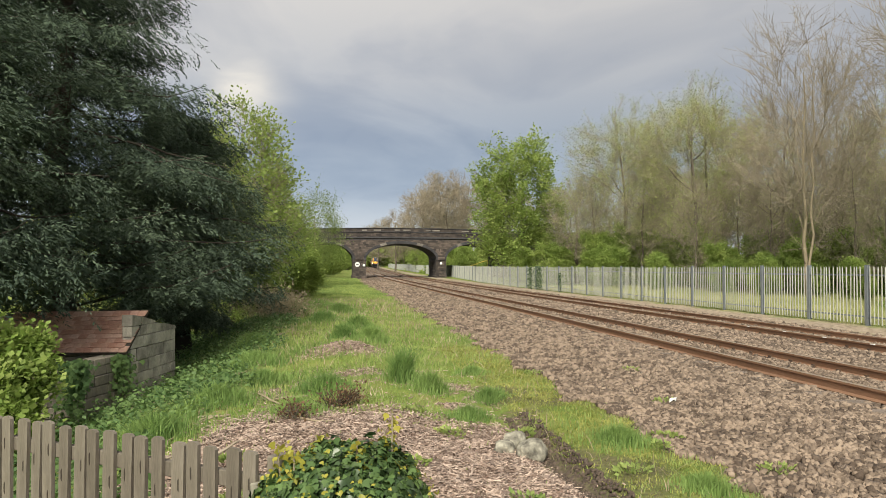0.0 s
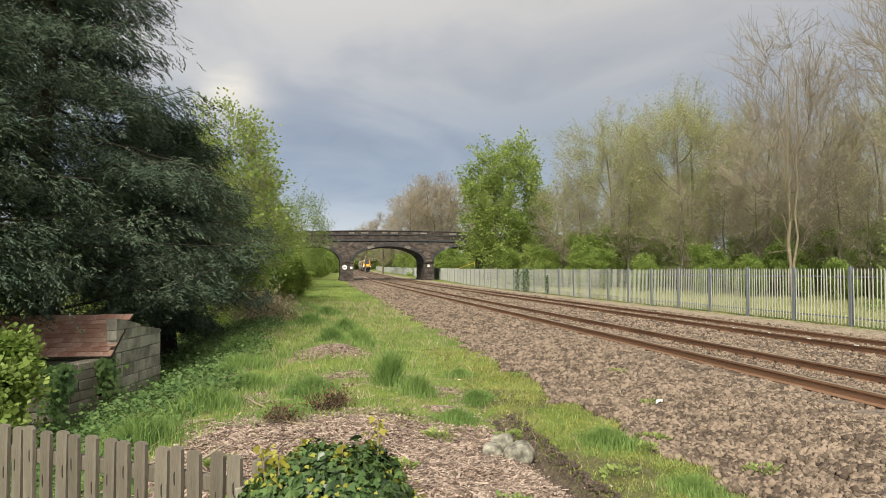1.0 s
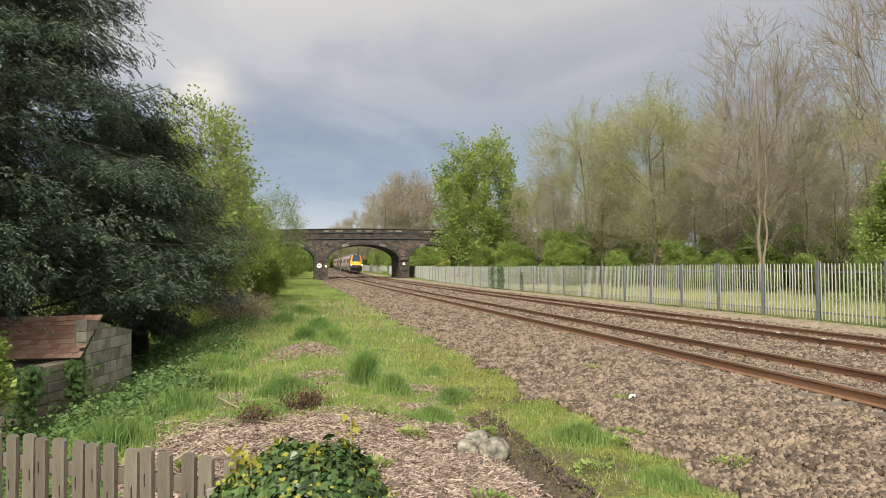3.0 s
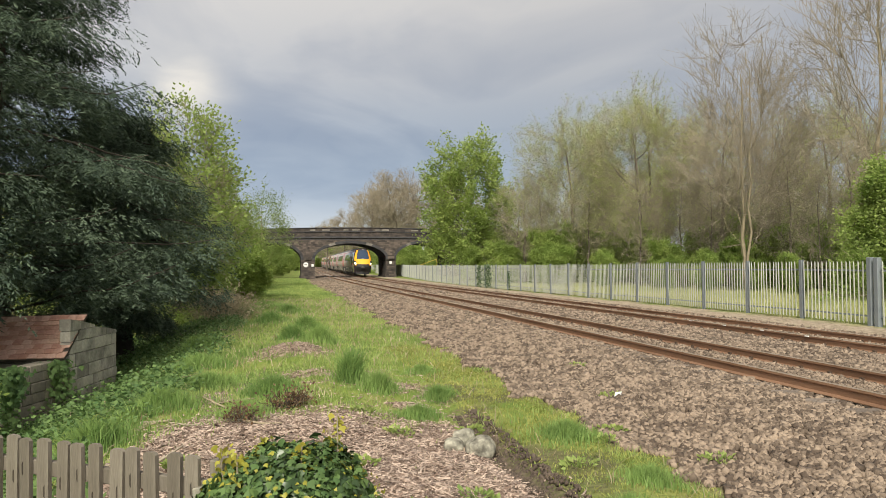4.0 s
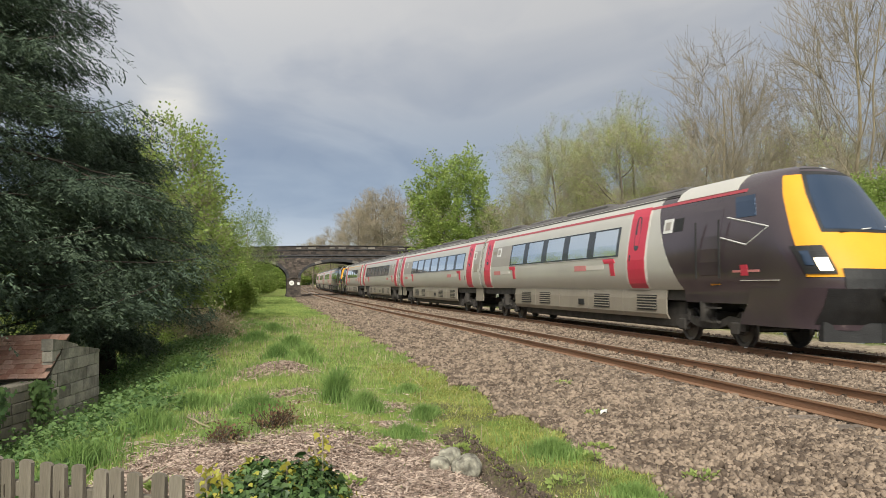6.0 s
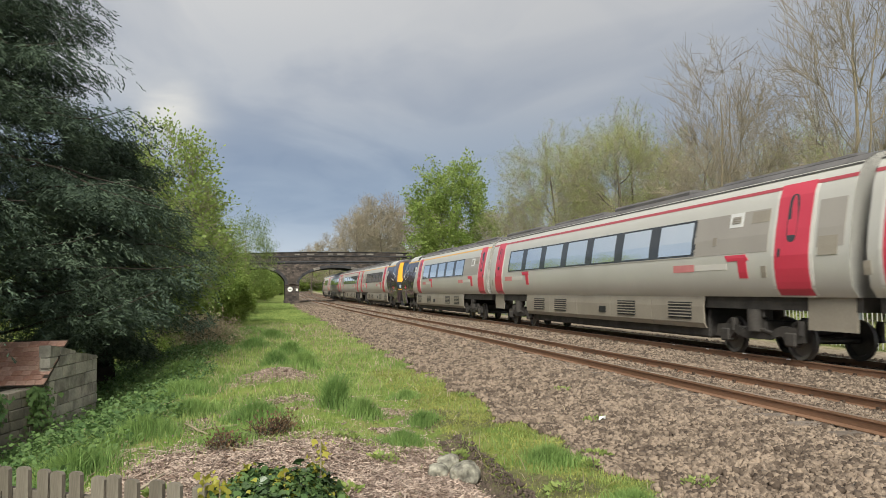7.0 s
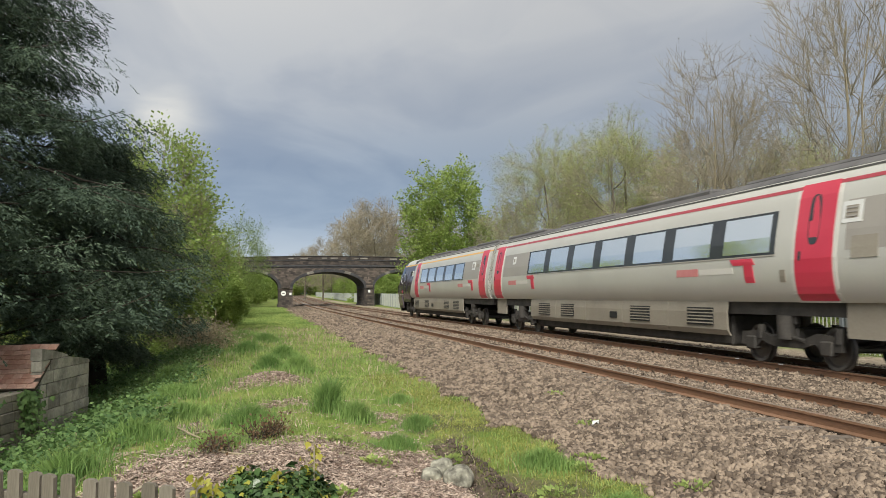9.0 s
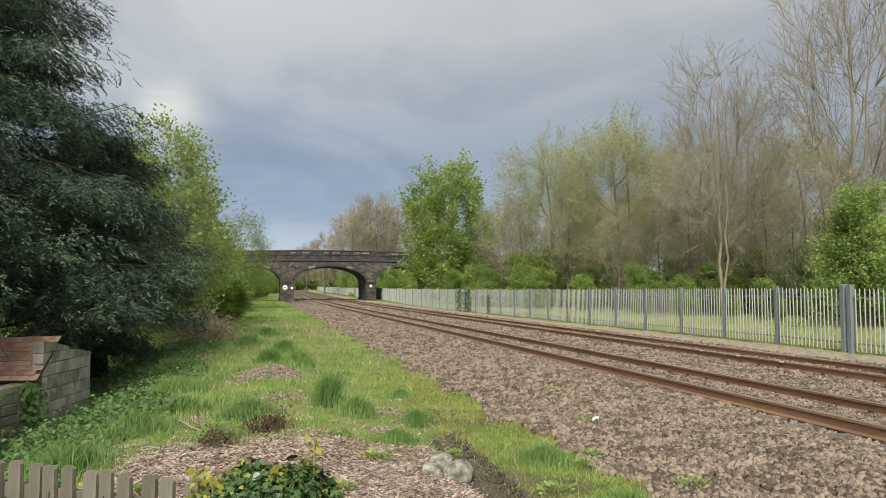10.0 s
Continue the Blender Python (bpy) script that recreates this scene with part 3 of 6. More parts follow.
def build_bridge():
    br = tagged(new("road_bridge", None), "old sooty brick and stone three-arched road bridge over the railway", "bridge")
    z0, deck = -0.6, 5.4
    T = Matrix.Translation((0, BY, BZ))
    spans = [(PIERS[i][1], PIERS[i + 1][0]) for i in range(3)]
    for i, (a, b) in enumerate(PIERS):
        g = Geo().box(a, 0, z0, b, BW, SPRING + 0.1).box(a - .12, -.1, z0, b + .12, BW + .1, 0.05, c=0.04)
        g.box(a - .06, -.06, SPRING - .18, b + .06, BW + .06, SPRING + .02, c=0.03)
        part("pier", g, M_BRICKR, br, "brown weathered brick pier", at=T)
        cx = (a + b) / 2
        g = Geo().plate([(cx - .5, SPRING), (cx + .5, SPRING), (cx + .5, SPRING + 1.0), (cx + .22, SPRING + 1.25), (cx + .22, SPRING + 1.9), (cx - .22, SPRING + 1.9), (cx - .22, SPRING + 1.25), (cx - .5, SPRING + 1.0)], 1, -.22, 0.02)
        part("pilaster", g, M_BRICKR, br, "weathered stone pilaster", at=T)
    # spandrel walls: between the arch backs and the deck, front and rear
    for y0, y1 in ((0.0, 0.6), (BW - 0.6, BW)):
        g = Geo()
        for x0, x1 in spans:
            pts = arch_pts(x0, x1)
            for (xa, za), (xb, zb) in zip(pts, pts[1:]):
                g.add([(xa, y0, za), (xb, y0, zb), (xb, y0, deck), (xa, y0, deck), (xa, y1, za), (xb, y1, zb), (xb, y1, deck), (xa, y1, deck)],
                      [(0, 1, 2, 3), (4, 7, 6, 5), (3, 2, 6, 7)])
        for a, b in PIERS:
            g.box(a, y0, SPRING, b, y1, deck)
        part("spandrel_wall", g.mesh("spandrel_wall", M_BRICKR, weld=True), None, br, "brown brick spandrel wall", at=T)
    for x0, x1 in spans:
        g = Geo()
        pts = arch_pts(x0, x1)
        for (xa, za), (xb, zb) in zip(pts, pts[1:]):
            g.add([(xa, 0.02, za), (xb, 0.02, zb), (xb, BW - 0.02, zb), (xa, BW - 0.02, za), (xa, 0.02, za + .3), (xb, .02, zb + .3), (xb, BW - .02, zb + .3), (xa, BW - .02, za + .3)],
                  [(0, 3, 2, 1), (4, 5, 6, 7)])
        vault = part("vault", g, M_BLACK, br, "soot-blackened arch soffit", at=T)
        # voussoirs
        n = 33
        inn, outp = arch_pts(x0, x1, n), arch_pts(x0, x1, n, 0.42)
        for k in range(n):
            q = Geo()
            e = 0.012
            A, B, C, D = inn[k], inn[k + 1], outp[k + 1], outp[k]
            cx, cz = (A[0] + B[0] + C[0] + D[0]) / 4, (A[1] + B[1] + C[1] + D[1]) / 4
            sh = [(cx + (px - cx) * .95, cz + (pz - cz) * .97) for px, pz in (A, B, C, D)]
            q.plate(sh, 1, -0.05 - 0.015 * (k % 3), 0.3)
            part("voussoir", q, M_COPING if (k * 7) % 11 in (0, 4) and 3 < k < 30 else M_BLACK, br, at=T)
    g = Geo()
    for x0, x1 in ((-40, 48),):
        g.box(x0, 0.3, deck - 0.35, x1, BW - 0.3, deck)
    part("deck", g, M_BLACK, br, at=T)
    # string course, parapet and coping follow a slight hump
    hump = lambda x: -0.45 + 0.5 * max(0.0, 1 - ((x - 9) / 20) ** 2)
    for y0, y1 in ((-0.02, 0.45), (BW - 0.45, BW + 0.02)):
        xs = list(np.linspace(-40, 48, 45))
        g = Geo()
        for xa, xb in zip(xs, xs[1:]):
            g.sweep([[(x, y0, 5.5 + hump(x) * .5), (x, y1, 5.5 + hump(x) * .5), (x, y1, 7.1 + hump(x)), (x, y0, 7.1 + hump(x))] for x in (xa, xb)], cap=False)
        part("parapet", g.mesh("parapet", M_BRICK, weld=True), None, br, "dark stone parapet", at=T)
        g = Geo()
        g.sweep([[(x, y0 - .16, 5.62 + hump(x) * .6), (x, y1 + .02, 5.62 + hump(x) * .6), (x, y1 + .02, 5.85 + hump(x) * .6), (x, y0 - .16, 5.85 + hump(x) * .6)] for x in xs])
        g.sweep([[(x, y0 - .1, 6.5 + hump(x) * .9), (x, y0 + .02, 6.5 + hump(x) * .9), (x, y0 + .02, 6.62 + hump(x) * .9), (x, y0 - .1, 6.62 + hump(x) * .9)] for x in xs])
        part("string_course", g, M_BLACK, br, "blackened projecting string course", at=T)
        for i in range(88):
            xa, xb = -40 + i + .01, -39 + i - .01
            q = Geo()
            q.sweep([[(x, y0 - .09, 7.1 + hump(x)), (x, y1 + .06, 7.1 + hump(x)), (x, y1 + .06, 7.19 + hump(x)), (x, y0 - .09, 7.19 + hump(x))] for x in (xa, xb)])
            part("coping_stone", q, M_BLACK if i % 5 else M_BRICKR, br, at=T)
        for i in range(30):
            xa = -14 + i * 1.55 + .4 * math.sin(i * 2.3)
            if (i * 7) % 10 < 4:
                continue
            q = Geo().box(xa, y0 - .03, 6.72 + hump(xa), xa + (.75 if i % 3 else 1.1), y0 + .1, 6.93 + hump(xa))
            part("parapet_block", q, M_COPING, br, "pale worn parapet block", at=T)
    # wing walls close the arches' ends
    part("abutment", Geo().box(-40, .35, z0, -7.5, BW - .35, deck), M_BRICK, br, at=T)
    part("abutment", Geo().box(25.5, .35, z0, 48, BW - .35, deck), M_BRICK, br, at=T)
    # plates fixed to the piers
    def disc(x, z, r, n=18):
        return Geo().plate([(x + r * math.cos(6.2832 * k / n), z + r * math.sin(6.2832 * k / n)) for k in range(n)], 1, -.03, .0)
    sg = part("round_sign", disc(2.45, 1.72, .36), M_WHITE, br, "round white sign plate", at=T)
    part("sign_bar", Geo().box(2.25, -.036, 1.67, 2.65, -.031, 1.77), M_IRON, sg)
    part("square_sign", Geo().box(3.27, -.03, 1.45, 3.60, 0, 1.80), M_WHITE, br, "small white square plate", at=T)
    part("square_sign", Geo().box(14.85, -.03, 1.75, 15.2, 0, 2.13), M_WHITE, br, "small white square plate", at=T)
    return br


build_bridge()


def build_handrail():
    h = tagged(new("handrail"), "yellow painted steel handrail of a path beyond the bridge", "handrail")
    y = 124.0
    z = float(ground_z(23.5, y))
    for xa, za, xb, zb in ((19.5, 1.1, 22.6, 1.75), (22.6, 1.75, 25.4, 2.75), (19.5, .6, 22.6, 1.2), (22.6, 1.2, 25.4, 1.6)):
        part("rail", Geo().tube([(xa, y, z + za), (xb, y, z + zb)], .06, 6), M_YELLOW_RAIL, h)
    for x, zt in ((19.5, 1.1), (22.6, 1.75), (25.4, 2.75)):
        part("post", Geo().tube([(x, y, z - .3), (x, y, z + zt)], .06, 6), M_YELLOW_RAIL, h)


M_YELLOW_RAIL = mat("faded_yellow_handrail", (0.55, 0.42, 0.06), (0.66, 0.52, 0.10), 2, 0.5, fine_amount=0.1)
build_handrail()

# ---------------------------------------------------------------- plants


def rot_to(d):
    """Two axes square to each direction."""
    d = d / np.linalg.norm(d, axis=-1, keepdims=True)
    ref = np.where(np.abs(d[..., 2:3]) < 0.9, np.array([0, 0, 1.0]), np.array([1.0, 0, 0]))
    u = np.cross(d, ref)
    u /= np.linalg.norm(u, axis=-1, keepdims=True)
    return d, u, np.cross(d, u)


def skeleton_of(rng, height, trunk_r, levels, first=0.25, limb=0.45, angle=50, kids=(14, 7, 5), up=0.25, wander=0.16, trunks=1, droop=0.0, thin=0.011, lean=0.05, shape=None):
    """Segments (start, end, radii, level) of a branching plant, and its twig ends."""
    segs, tips = [], []

    def grow(p, d, length, r, lev):
        n = (9, 7, 5, 3, 2)[lev]
        pts = [p]
        for i in range(n):
            d = d + rng.normal(0, wander, 3) * (0.5 if lev == 0 else 1)
            d[2] += (up if lev > 0 else 0.12) * 0.35 - droop * (i / n) * (lev > 0)
            d = d / np.linalg.norm(d)
            q = pts[-1] + d * length / n
            f0, f1 = 1 - 0.8 * i / n, 1 - 0.8 * (i + 1) / n
            segs.append((pts[-1], q, max(r * f0, thin), max(r * f1, thin * .8), lev))
            pts.append(q)
            tips.append((q, d, lev)) if lev >= levels - 1 else None
        if lev >= levels:
            return
        for k in range(kids[min(lev, len(kids) - 1)]):
            t = first + (1 - first) * (k + rng.random()) / kids[min(lev, len(kids) - 1)] if lev == 0 else 0.2 + 0.8 * rng.random()
            x = t * n
            i = min(int(x), n - 1)
            b = pts[i] + (pts[i + 1] - pts[i]) * (x - i)
            dd = (pts[i + 1] - pts[i]) / np.linalg.norm(pts[i + 1] - pts[i])
            _, u, w = rot_to(dd)
            az = (k * 2.4 + rng.random() * 1.2)
            a = radians(angle * (0.75 + 0.5 * rng.random()) * (1 if lev else 1.15 - 0.6 * t))
            nd = dd * math.cos(a) + (u * math.cos(az) + w * math.sin(az)) * math.sin(a)
            s = (shape(t) if shape else (1.0 - 0.55 * t)) if lev == 0 else (0.8 - 0.35 * t)
            grow(b, nd, length * (limb if lev == 0 else 0.52) * s * (0.8 + 0.4 * rng.random()), max(r * (1 - 0.8 * t) * 0.55, thin), lev + 1)

    for k in range(trunks):
        az = rng.random() * 6.28
        d = np.array([lean * math.cos(az), lean * math.sin(az), 1.0]) if trunks == 1 else np.array([.22 * math.cos(az + k * 2.1), .22 * math.sin(az + k * 2.1), 1.0])
        grow(np.array([0.0, 0, -0.25]), d, height * (1.0 if k == 0 else 0.8), trunk_r * (1.0 if k == 0 else 0.7), 0)
    return segs, tips


def tubes_mesh(name, segs, mats, sides=(7, 5, 3, 3, 3)):
    vs, fs, k = [], [], 0
    for lev in range(5):
        g = [s for s in segs if s[4] == lev]
        if not g:
            continue
        n = sides[lev]
        a, b = np.array([s[0] for s in g]), np.array([s[1] for s in g])
        ra, rb = np.array([s[2] for s in g]), np.array([s[3] for s in g])
        d, u, w = rot_to(b - a)
        ang = 2 * np.pi * np.arange(n) / n
        ring = u[:, None] * np.cos(ang)[None, :, None] + w[:, None] * np.sin(ang)[None, :, None]
        v = np.concatenate([a[:, None] + ring * ra[:, None, None], b[:, None] + ring * rb[:, None, None]], 1)
        i = k + np.arange(len(g))[:, None] * 2 * n
        j = np.arange(n)
        f = np.stack([i + j, i + (j + 1) % n, i + n + (j + 1) % n, i + n + j], -1).reshape(-1, 4)
        vs.append(v.reshape(-1, 3)), fs.append(f)
        k += len(g) * 2 * n
    me = raw_mesh(name, np.concatenate(vs), np.concatenate(fs), mats, True)
    if isinstance(mats, (list, tuple)):   # fine branches take the second material
        cnt = sum(len(f) for f in fs[:2])
        me.polygons.foreach_set("material_index", (np.arange(len(me.polygons)) >= cnt).astype(np.int32))
    return me


def leaves_mesh(name, rng, centres, dirs, size, mats, width=0.6, flat=0.3, jitter=0.4):
    """Kite-shaped leaves, folded a little along the midrib."""
    n = len(centres)
    d = dirs + rng.normal(0, jitter, (n, 3))
    d, u, w = rot_to(d)
    a = rng.random(n) * 2 * np.pi
    side = u * np.cos(a)[:, None] + w * np.sin(a)[:, None]
    side[:, 2] *= flat
    side /= np.linalg.norm(side, axis=1, keepdims=True)
    s = (size * (0.6 + 0.8 * rng.random(n)))[:, None]
    p0 = centres
    p2 = centres + d * s
    m = centres + d * s * 0.5
    nrm = np.cross(d, side)
    p1 = m + side * s * width / 2 + nrm * s * 0.08
    p3 = m - side * s * width / 2 + nrm * s * 0.08
    v = np.stack([p0, p1, p2, p3], 1).reshape(-1, 3)
    f = np.arange(n * 4).reshape(-1, 4)
    return raw_mesh(name, v, f, mats)


def cloud_round(rng, tips, per, radius, keep=None):
    c = np.array([t[0] for t in tips])
    d = np.array([t[1] for t in tips])
    if keep is not None:
        m = keep(c)
        c, d = c[m], d[m]
    c, d = np.repeat(c, per, 0), np.repeat(d, per, 0)
    return c + rng.normal(0, radius, c.shape), d


def plant(name, label, category, segs, bark, crown, at, group=""):
    ob = tagged(new(name), label, category, group)
    ob.matrix_basis = at
    part("trunk", tubes_mesh("trunk", segs, bark), None, ob)
    if crown is not None:
        part("crown", crown, None, ob)
    return ob


def stand(x, y, turn=0.0, size=1.0, sink=0.0):
    return Matrix.LocRotScale((x, y, float(ground_z(x, y)) - sink), Euler((0, 0, turn)), (size, size, size))


rng = np.random.default_rng(4)


def cluster(rng, pts, k):
    """Groups points round k of them that lie far apart."""
    k = min(k, len(pts))
    seeds = [int(rng.integers(len(pts)))]
    dist = np.linalg.norm(pts - pts[seeds[0]], axis=1)
    while len(seeds) < k:
        seeds.append(int(np.argmax(dist * (0.6 + 0.4 * rng.random(len(pts))))))
        dist = np.minimum(dist, np.linalg.norm(pts - pts[seeds[-1]], axis=1))
    own = np.argmin(np.linalg.norm(pts[:, None] - pts[seeds][None], axis=2), axis=1)
    return [pts[own == i] for i in range(k) if (own == i).any()]


def crown_tree(rng, height, radius, low, trunk_r, tips=420, limbs=9, twigs=5, twig=0.75, top=0.5, fork=0.18, thin=0.008, lumps=0.22, hollow=0.45, steep=0.8, trunks=1, rise=0.3):
    """Segments and twig ends of a tree whose crown fills a lumpy dome. top: where the dome is widest."""
    segs, ends = [], []
    d = rng.normal(0, 1, (tips, 3))
    d /= np.linalg.norm(d, axis=1, keepdims=True)
    r = (hollow + (1 - hollow) * rng.random(tips)) ** 0.6
    az, el = np.arctan2(d[:, 1], d[:, 0]), d[:, 2]
    ph = rng.random(4) * 6.28
    r *= 1 + lumps * (0.5 * np.sin(3 * az + ph[0] + 2 * el) + 0.5 * np.sin(5 * az + ph[1] - 4 * el) + 0.4 * np.sin(6 * el + ph[2] + az))
    mid = low + (height - low) * top
    P = np.stack([d[:, 0] * r * radius, d[:, 1] * r * radius, mid + d[:, 2] * r * np.where(d[:, 2] > 0, height - mid, mid - low)], 1)
    k_r = 0.62 * (trunk_r - thin) / tips ** 0.66

    def bough(a, b, ra, rb, lev, n, sway):
        pts = [a + (b - a) * i / n for i in range(n + 1)]
        side = rng.normal(0, 1, 3)
        L = np.linalg.norm(b - a)
        for i in range(1, n):
            t = i / n
            pts[i] = pts[i] + side * sway * L * math.sin(math.pi * t) * 0.5 + rng.normal(0, sway * L * 0.16, 3) - np.array([0, 0, 0.06 * L * math.sin(math.pi * t)])
        for i in range(n):
            segs.append((pts[i], pts[i + 1], ra + (rb - ra) * i / n, ra + (rb - ra) * (i + 1) / n, lev))
        return pts

    feet = [np.array([0.0, 0.0])] + [rng.normal(0, 0.35, 2) for _ in range(trunks - 1)]
    groups = cluster(rng, P, trunks) if trunks > 1 else [P]
    for foot, G in zip(feet, groups):
        c = G.mean(0)
        peak = np.array([c[0] * (0.55 if trunks > 1 else 0.15), c[1] * (0.55 if trunks > 1 else 0.15), low + (height - low) * 0.72])
        tr = trunk_r * math.sqrt(len(G) / tips)
        stem = bough(np.array([foot[0], foot[1], -0.3]), peak, tr, tr * 0.25, 0, 9, 0.035)
        for C in cluster(rng, G, max(3, limbs * len(G) // tips)):
            c = C.mean(0)
            out = math.hypot(c[0] - peak[0] * .5, c[1] - peak[1] * .5)
            z = min(max(c[2] - steep * out, height * fork), peak[2])
            i = min(8, max(0, int((z + .3) / (peak[2] + .3) * 9)))
            f = (z + .3) / (peak[2] + .3) * 9 - i
            a = stem[i] + (stem[i + 1] - stem[i]) * min(1, max(0, f))
            b = a + (c - a) * 0.6
            r1 = thin + k_r * len(C) ** 0.66
            limb = bough(a, b, r1, r1 * 0.72, 1, 5, 0.10)
            for S in cluster(rng, C, max(2, len(C) // 9)):
                c2 = S.mean(0)
                a2 = limb[int(rng.integers(3, 6))]
                b2 = a2 + (c2 - a2) * 0.62
                r2 = thin + k_r * len(S) ** 0.66
                sub = bough(a2, b2, r2, r2 * 0.7, 2, 3, 0.14)
                for p in S:
                    a3 = sub[int(rng.integers(2, 4))]
                    bough(a3, p, thin * 1.5, thin, 3, 2, 0.16)
                    way = p - a3
                    way = way / max(np.linalg.norm(way), 1e-6)
                    for _ in range(twigs):
                        w = way * 0.8 + rng.normal(0, 0.55, 3) + np.array([0, 0, rise])
                        w /= np.linalg.norm(w)
                        o = a3 + (p - a3) * (0.45 + 0.55 * rng.random())
                        q = o + w * twig * (0.5 + rng.random())
                        segs.append((o, q, thin, thin * 0.6, 4))
                        ends.append((o + (q - o) * rng.random(), w, 4))
                        ends.append((q, w, 4))
    return segs, ends


def ash():
    """Tall, bare, with pale limbs that fan upwards."""
    segs, tips = crown_tree(rng, 16.6, 4.3, 3.6, 0.16, 600, 19, 5, 0.75, top=0.55, fork=0.15, hollow=0.3, steep=1.4, trunks=2, thin=0.009, rise=0.4)
    c, d = cloud_round(rng, tips[::3], 1, 0.10)
    return plant("ash_tree", "tall bare ash tree with pale upright limbs, just budding", "tree", segs, [M_PALEBARK, M_TWIG],
                 leaves_mesh("crown", rng, c, d, 0.07, M_OCHRE), stand(26, 37.2, 0.6), "trees of the wood")


def oak(mat_leaf, per, leaf, label, height, radius=5.2, tips_n=520, bark=None, low=2.6, spread=0.22, step_of=1, name="woodland_tree", group="trees of the wood", width=0.7, trunk_r=0.26, twig=0.8, thin=0.010, twigs=6):
    segs, tips = crown_tree(rng, height, radius, low, trunk_r, tips_n, 13, twigs, twig, top=0.52, thin=thin)
    c, d = cloud_round(rng, tips[::step_of], per, spread)
    return plant(name, label, "tree", segs, bark or [M_BARK, M_TWIG], leaves_mesh("crown", rng, c, d, leaf, mat_leaf, width=width), stand(30, 50), group)


def build_wood():
    a = ash()
    copy_thing(a, stand(28.6, 29.4, 2.2, 1.18))
    copy_thing(a, stand(34, 45, 1.0, 0.95))
    copy_thing(a, stand(36, 33, 5.0, 0.9))
    hazy = oak(M_HAZE, 4, 0.10, "broad woodland tree with dark limbs in a haze of yellow-green buds", 16.5, 5.4, 560)
    hazy.matrix_basis = stand(27.5, 54, 0.3, 0.98)
    brown = oak(M_OCHRE, 1, 0.08, "broad woodland tree still bare and brown, with swelling buds", 15.5, 5.0, 480)
    brown.matrix_basis = stand(30.5, 46, 0.0, 0.86)
    slim = oak(M_HAZE, 1, 0.085, "slender young woodland tree with the first pale leaves", 11.5, 2.6, 300, low=2.0, trunk_r=0.13)
    slim.matrix_basis = stand(25.2, 57.5, 1.0, 0.95)
    far_brown = oak(M_OCHRE, 1, 0.16, "bare brown tree in the distance, just budding", 15.5, 5.2, 340, twigs=5, thin=0.022)
    far_brown.matrix_basis = stand(47, 24, 0.4)
    far_hazy = oak(M_HAZE, 1, 0.2, "distant tree in a yellow-green haze of buds", 15.5, 5.2, 300, twigs=5, thin=0.02)
    far_hazy.matrix_basis = stand(56, 33, 1.4)
    rows = [(hazy, 26.5, 66, 1.0, 1.06), (hazy, 31.5, 59, 2.2, 1.05), (brown, 24.6, 73, .5, 0.88), (brown, 34.5, 51, 1.5, 0.98), (brown, 38, 43, 2.6, 0.86), (hazy, 38.5, 62, 5.0, 1.0),
            (brown, 39, 34, 5.1, 0.82), (hazy, 42, 50, 0.9, 0.95), (hazy, 39, 27, 1.9, 0.6),
            (hazy, 32, 77, 3.0, 1.0), (brown, 38, 72, 1.0, 1.0), (brown, 29, 88, 5.5, 0.9), (slim, 23.4, 65, 4.6, 0.95), (slim, 28.4, 44.5, 2.6, 0.85),
            (slim, 32.5, 42, 3.8, 0.95), (slim, 29.4, 35.5, 5.0, 0.62), (slim, 35, 30, 1.5, 0.72), (slim, 25.8, 49.8, 3.1, 0.75), (slim, 30, 51, 0.7, 0.9)]
    for ob, x, y, r, k in rows:
        copy_thing(ob, stand(x, y, r, k))
    # deeper rows of the wood
    for k in range(15):
        x, y = 50 + 11 * (k % 3) + 3 * math.sin(k * 2.1), 24 + 6.0 * k + 2 * math.cos(k * 1.7)
        copy_thing(far_brown if k % 3 else far_hazy, stand(x, y, k * 1.1, 0.95 + .1 * math.sin(k * 3.3)))
    for x, y, r, k in ((40, 85, 0.6, 0.9), (46, 92, 2.4, 1.0), (53, 106, 1.2, 1.0), (37, 80, 4.2, 0.7)):
        copy_thing(far_hazy, stand(x, y, r, k))
    # the distance beyond the bridge
    for k in range(22):
        x = -60 + 7.2 * k + 2 * math.sin(k * 2.7)
        copy_thing(far_brown if k % 2 else far_hazy, stand(x, 385 + 25 * math.sin(k * 1.9), k * .9, 0.9 + .2 * math.sin(k * 4.1)))
    # bare round-headed trees far behind the bridge
    for x, y, r, k in ((19.5, 172, 0.3, 1.25), (24.5, 178, 1.3, 1.62), (30, 176, 2.3, 1.62), (14.5, 192, 3.0, 1.05), (21.5, 186, 5.3, 1.5), (27, 190, 2.8, 1.65), (35, 172, .6, 1.5), (11, 215, 5.0, 1.0), (40, 168, 0.9, 1.4), (25, 170, 4.0, 1.2)):
        copy_thing(far_brown, stand(x, y, r, k))
    return hazy, brown


def sycamore():
    segs, tips = crown_tree(rng, 16.6, 5.3, 0.4, 0.30, 620, 13, 4, 0.7, top=0.46, lumps=0.34, hollow=0.5)
    c, d = cloud_round(rng, tips, 8, 0.30)
    return plant("sycamore_tree", "broad sycamore in fresh bright green leaf behind the fence", "tree", segs, M_BARK,
                 leaves_mesh("crown", rng, c, d, 0.23, M_SYC, width=0.9), stand(20.9, 82, 0.4, 1.0))


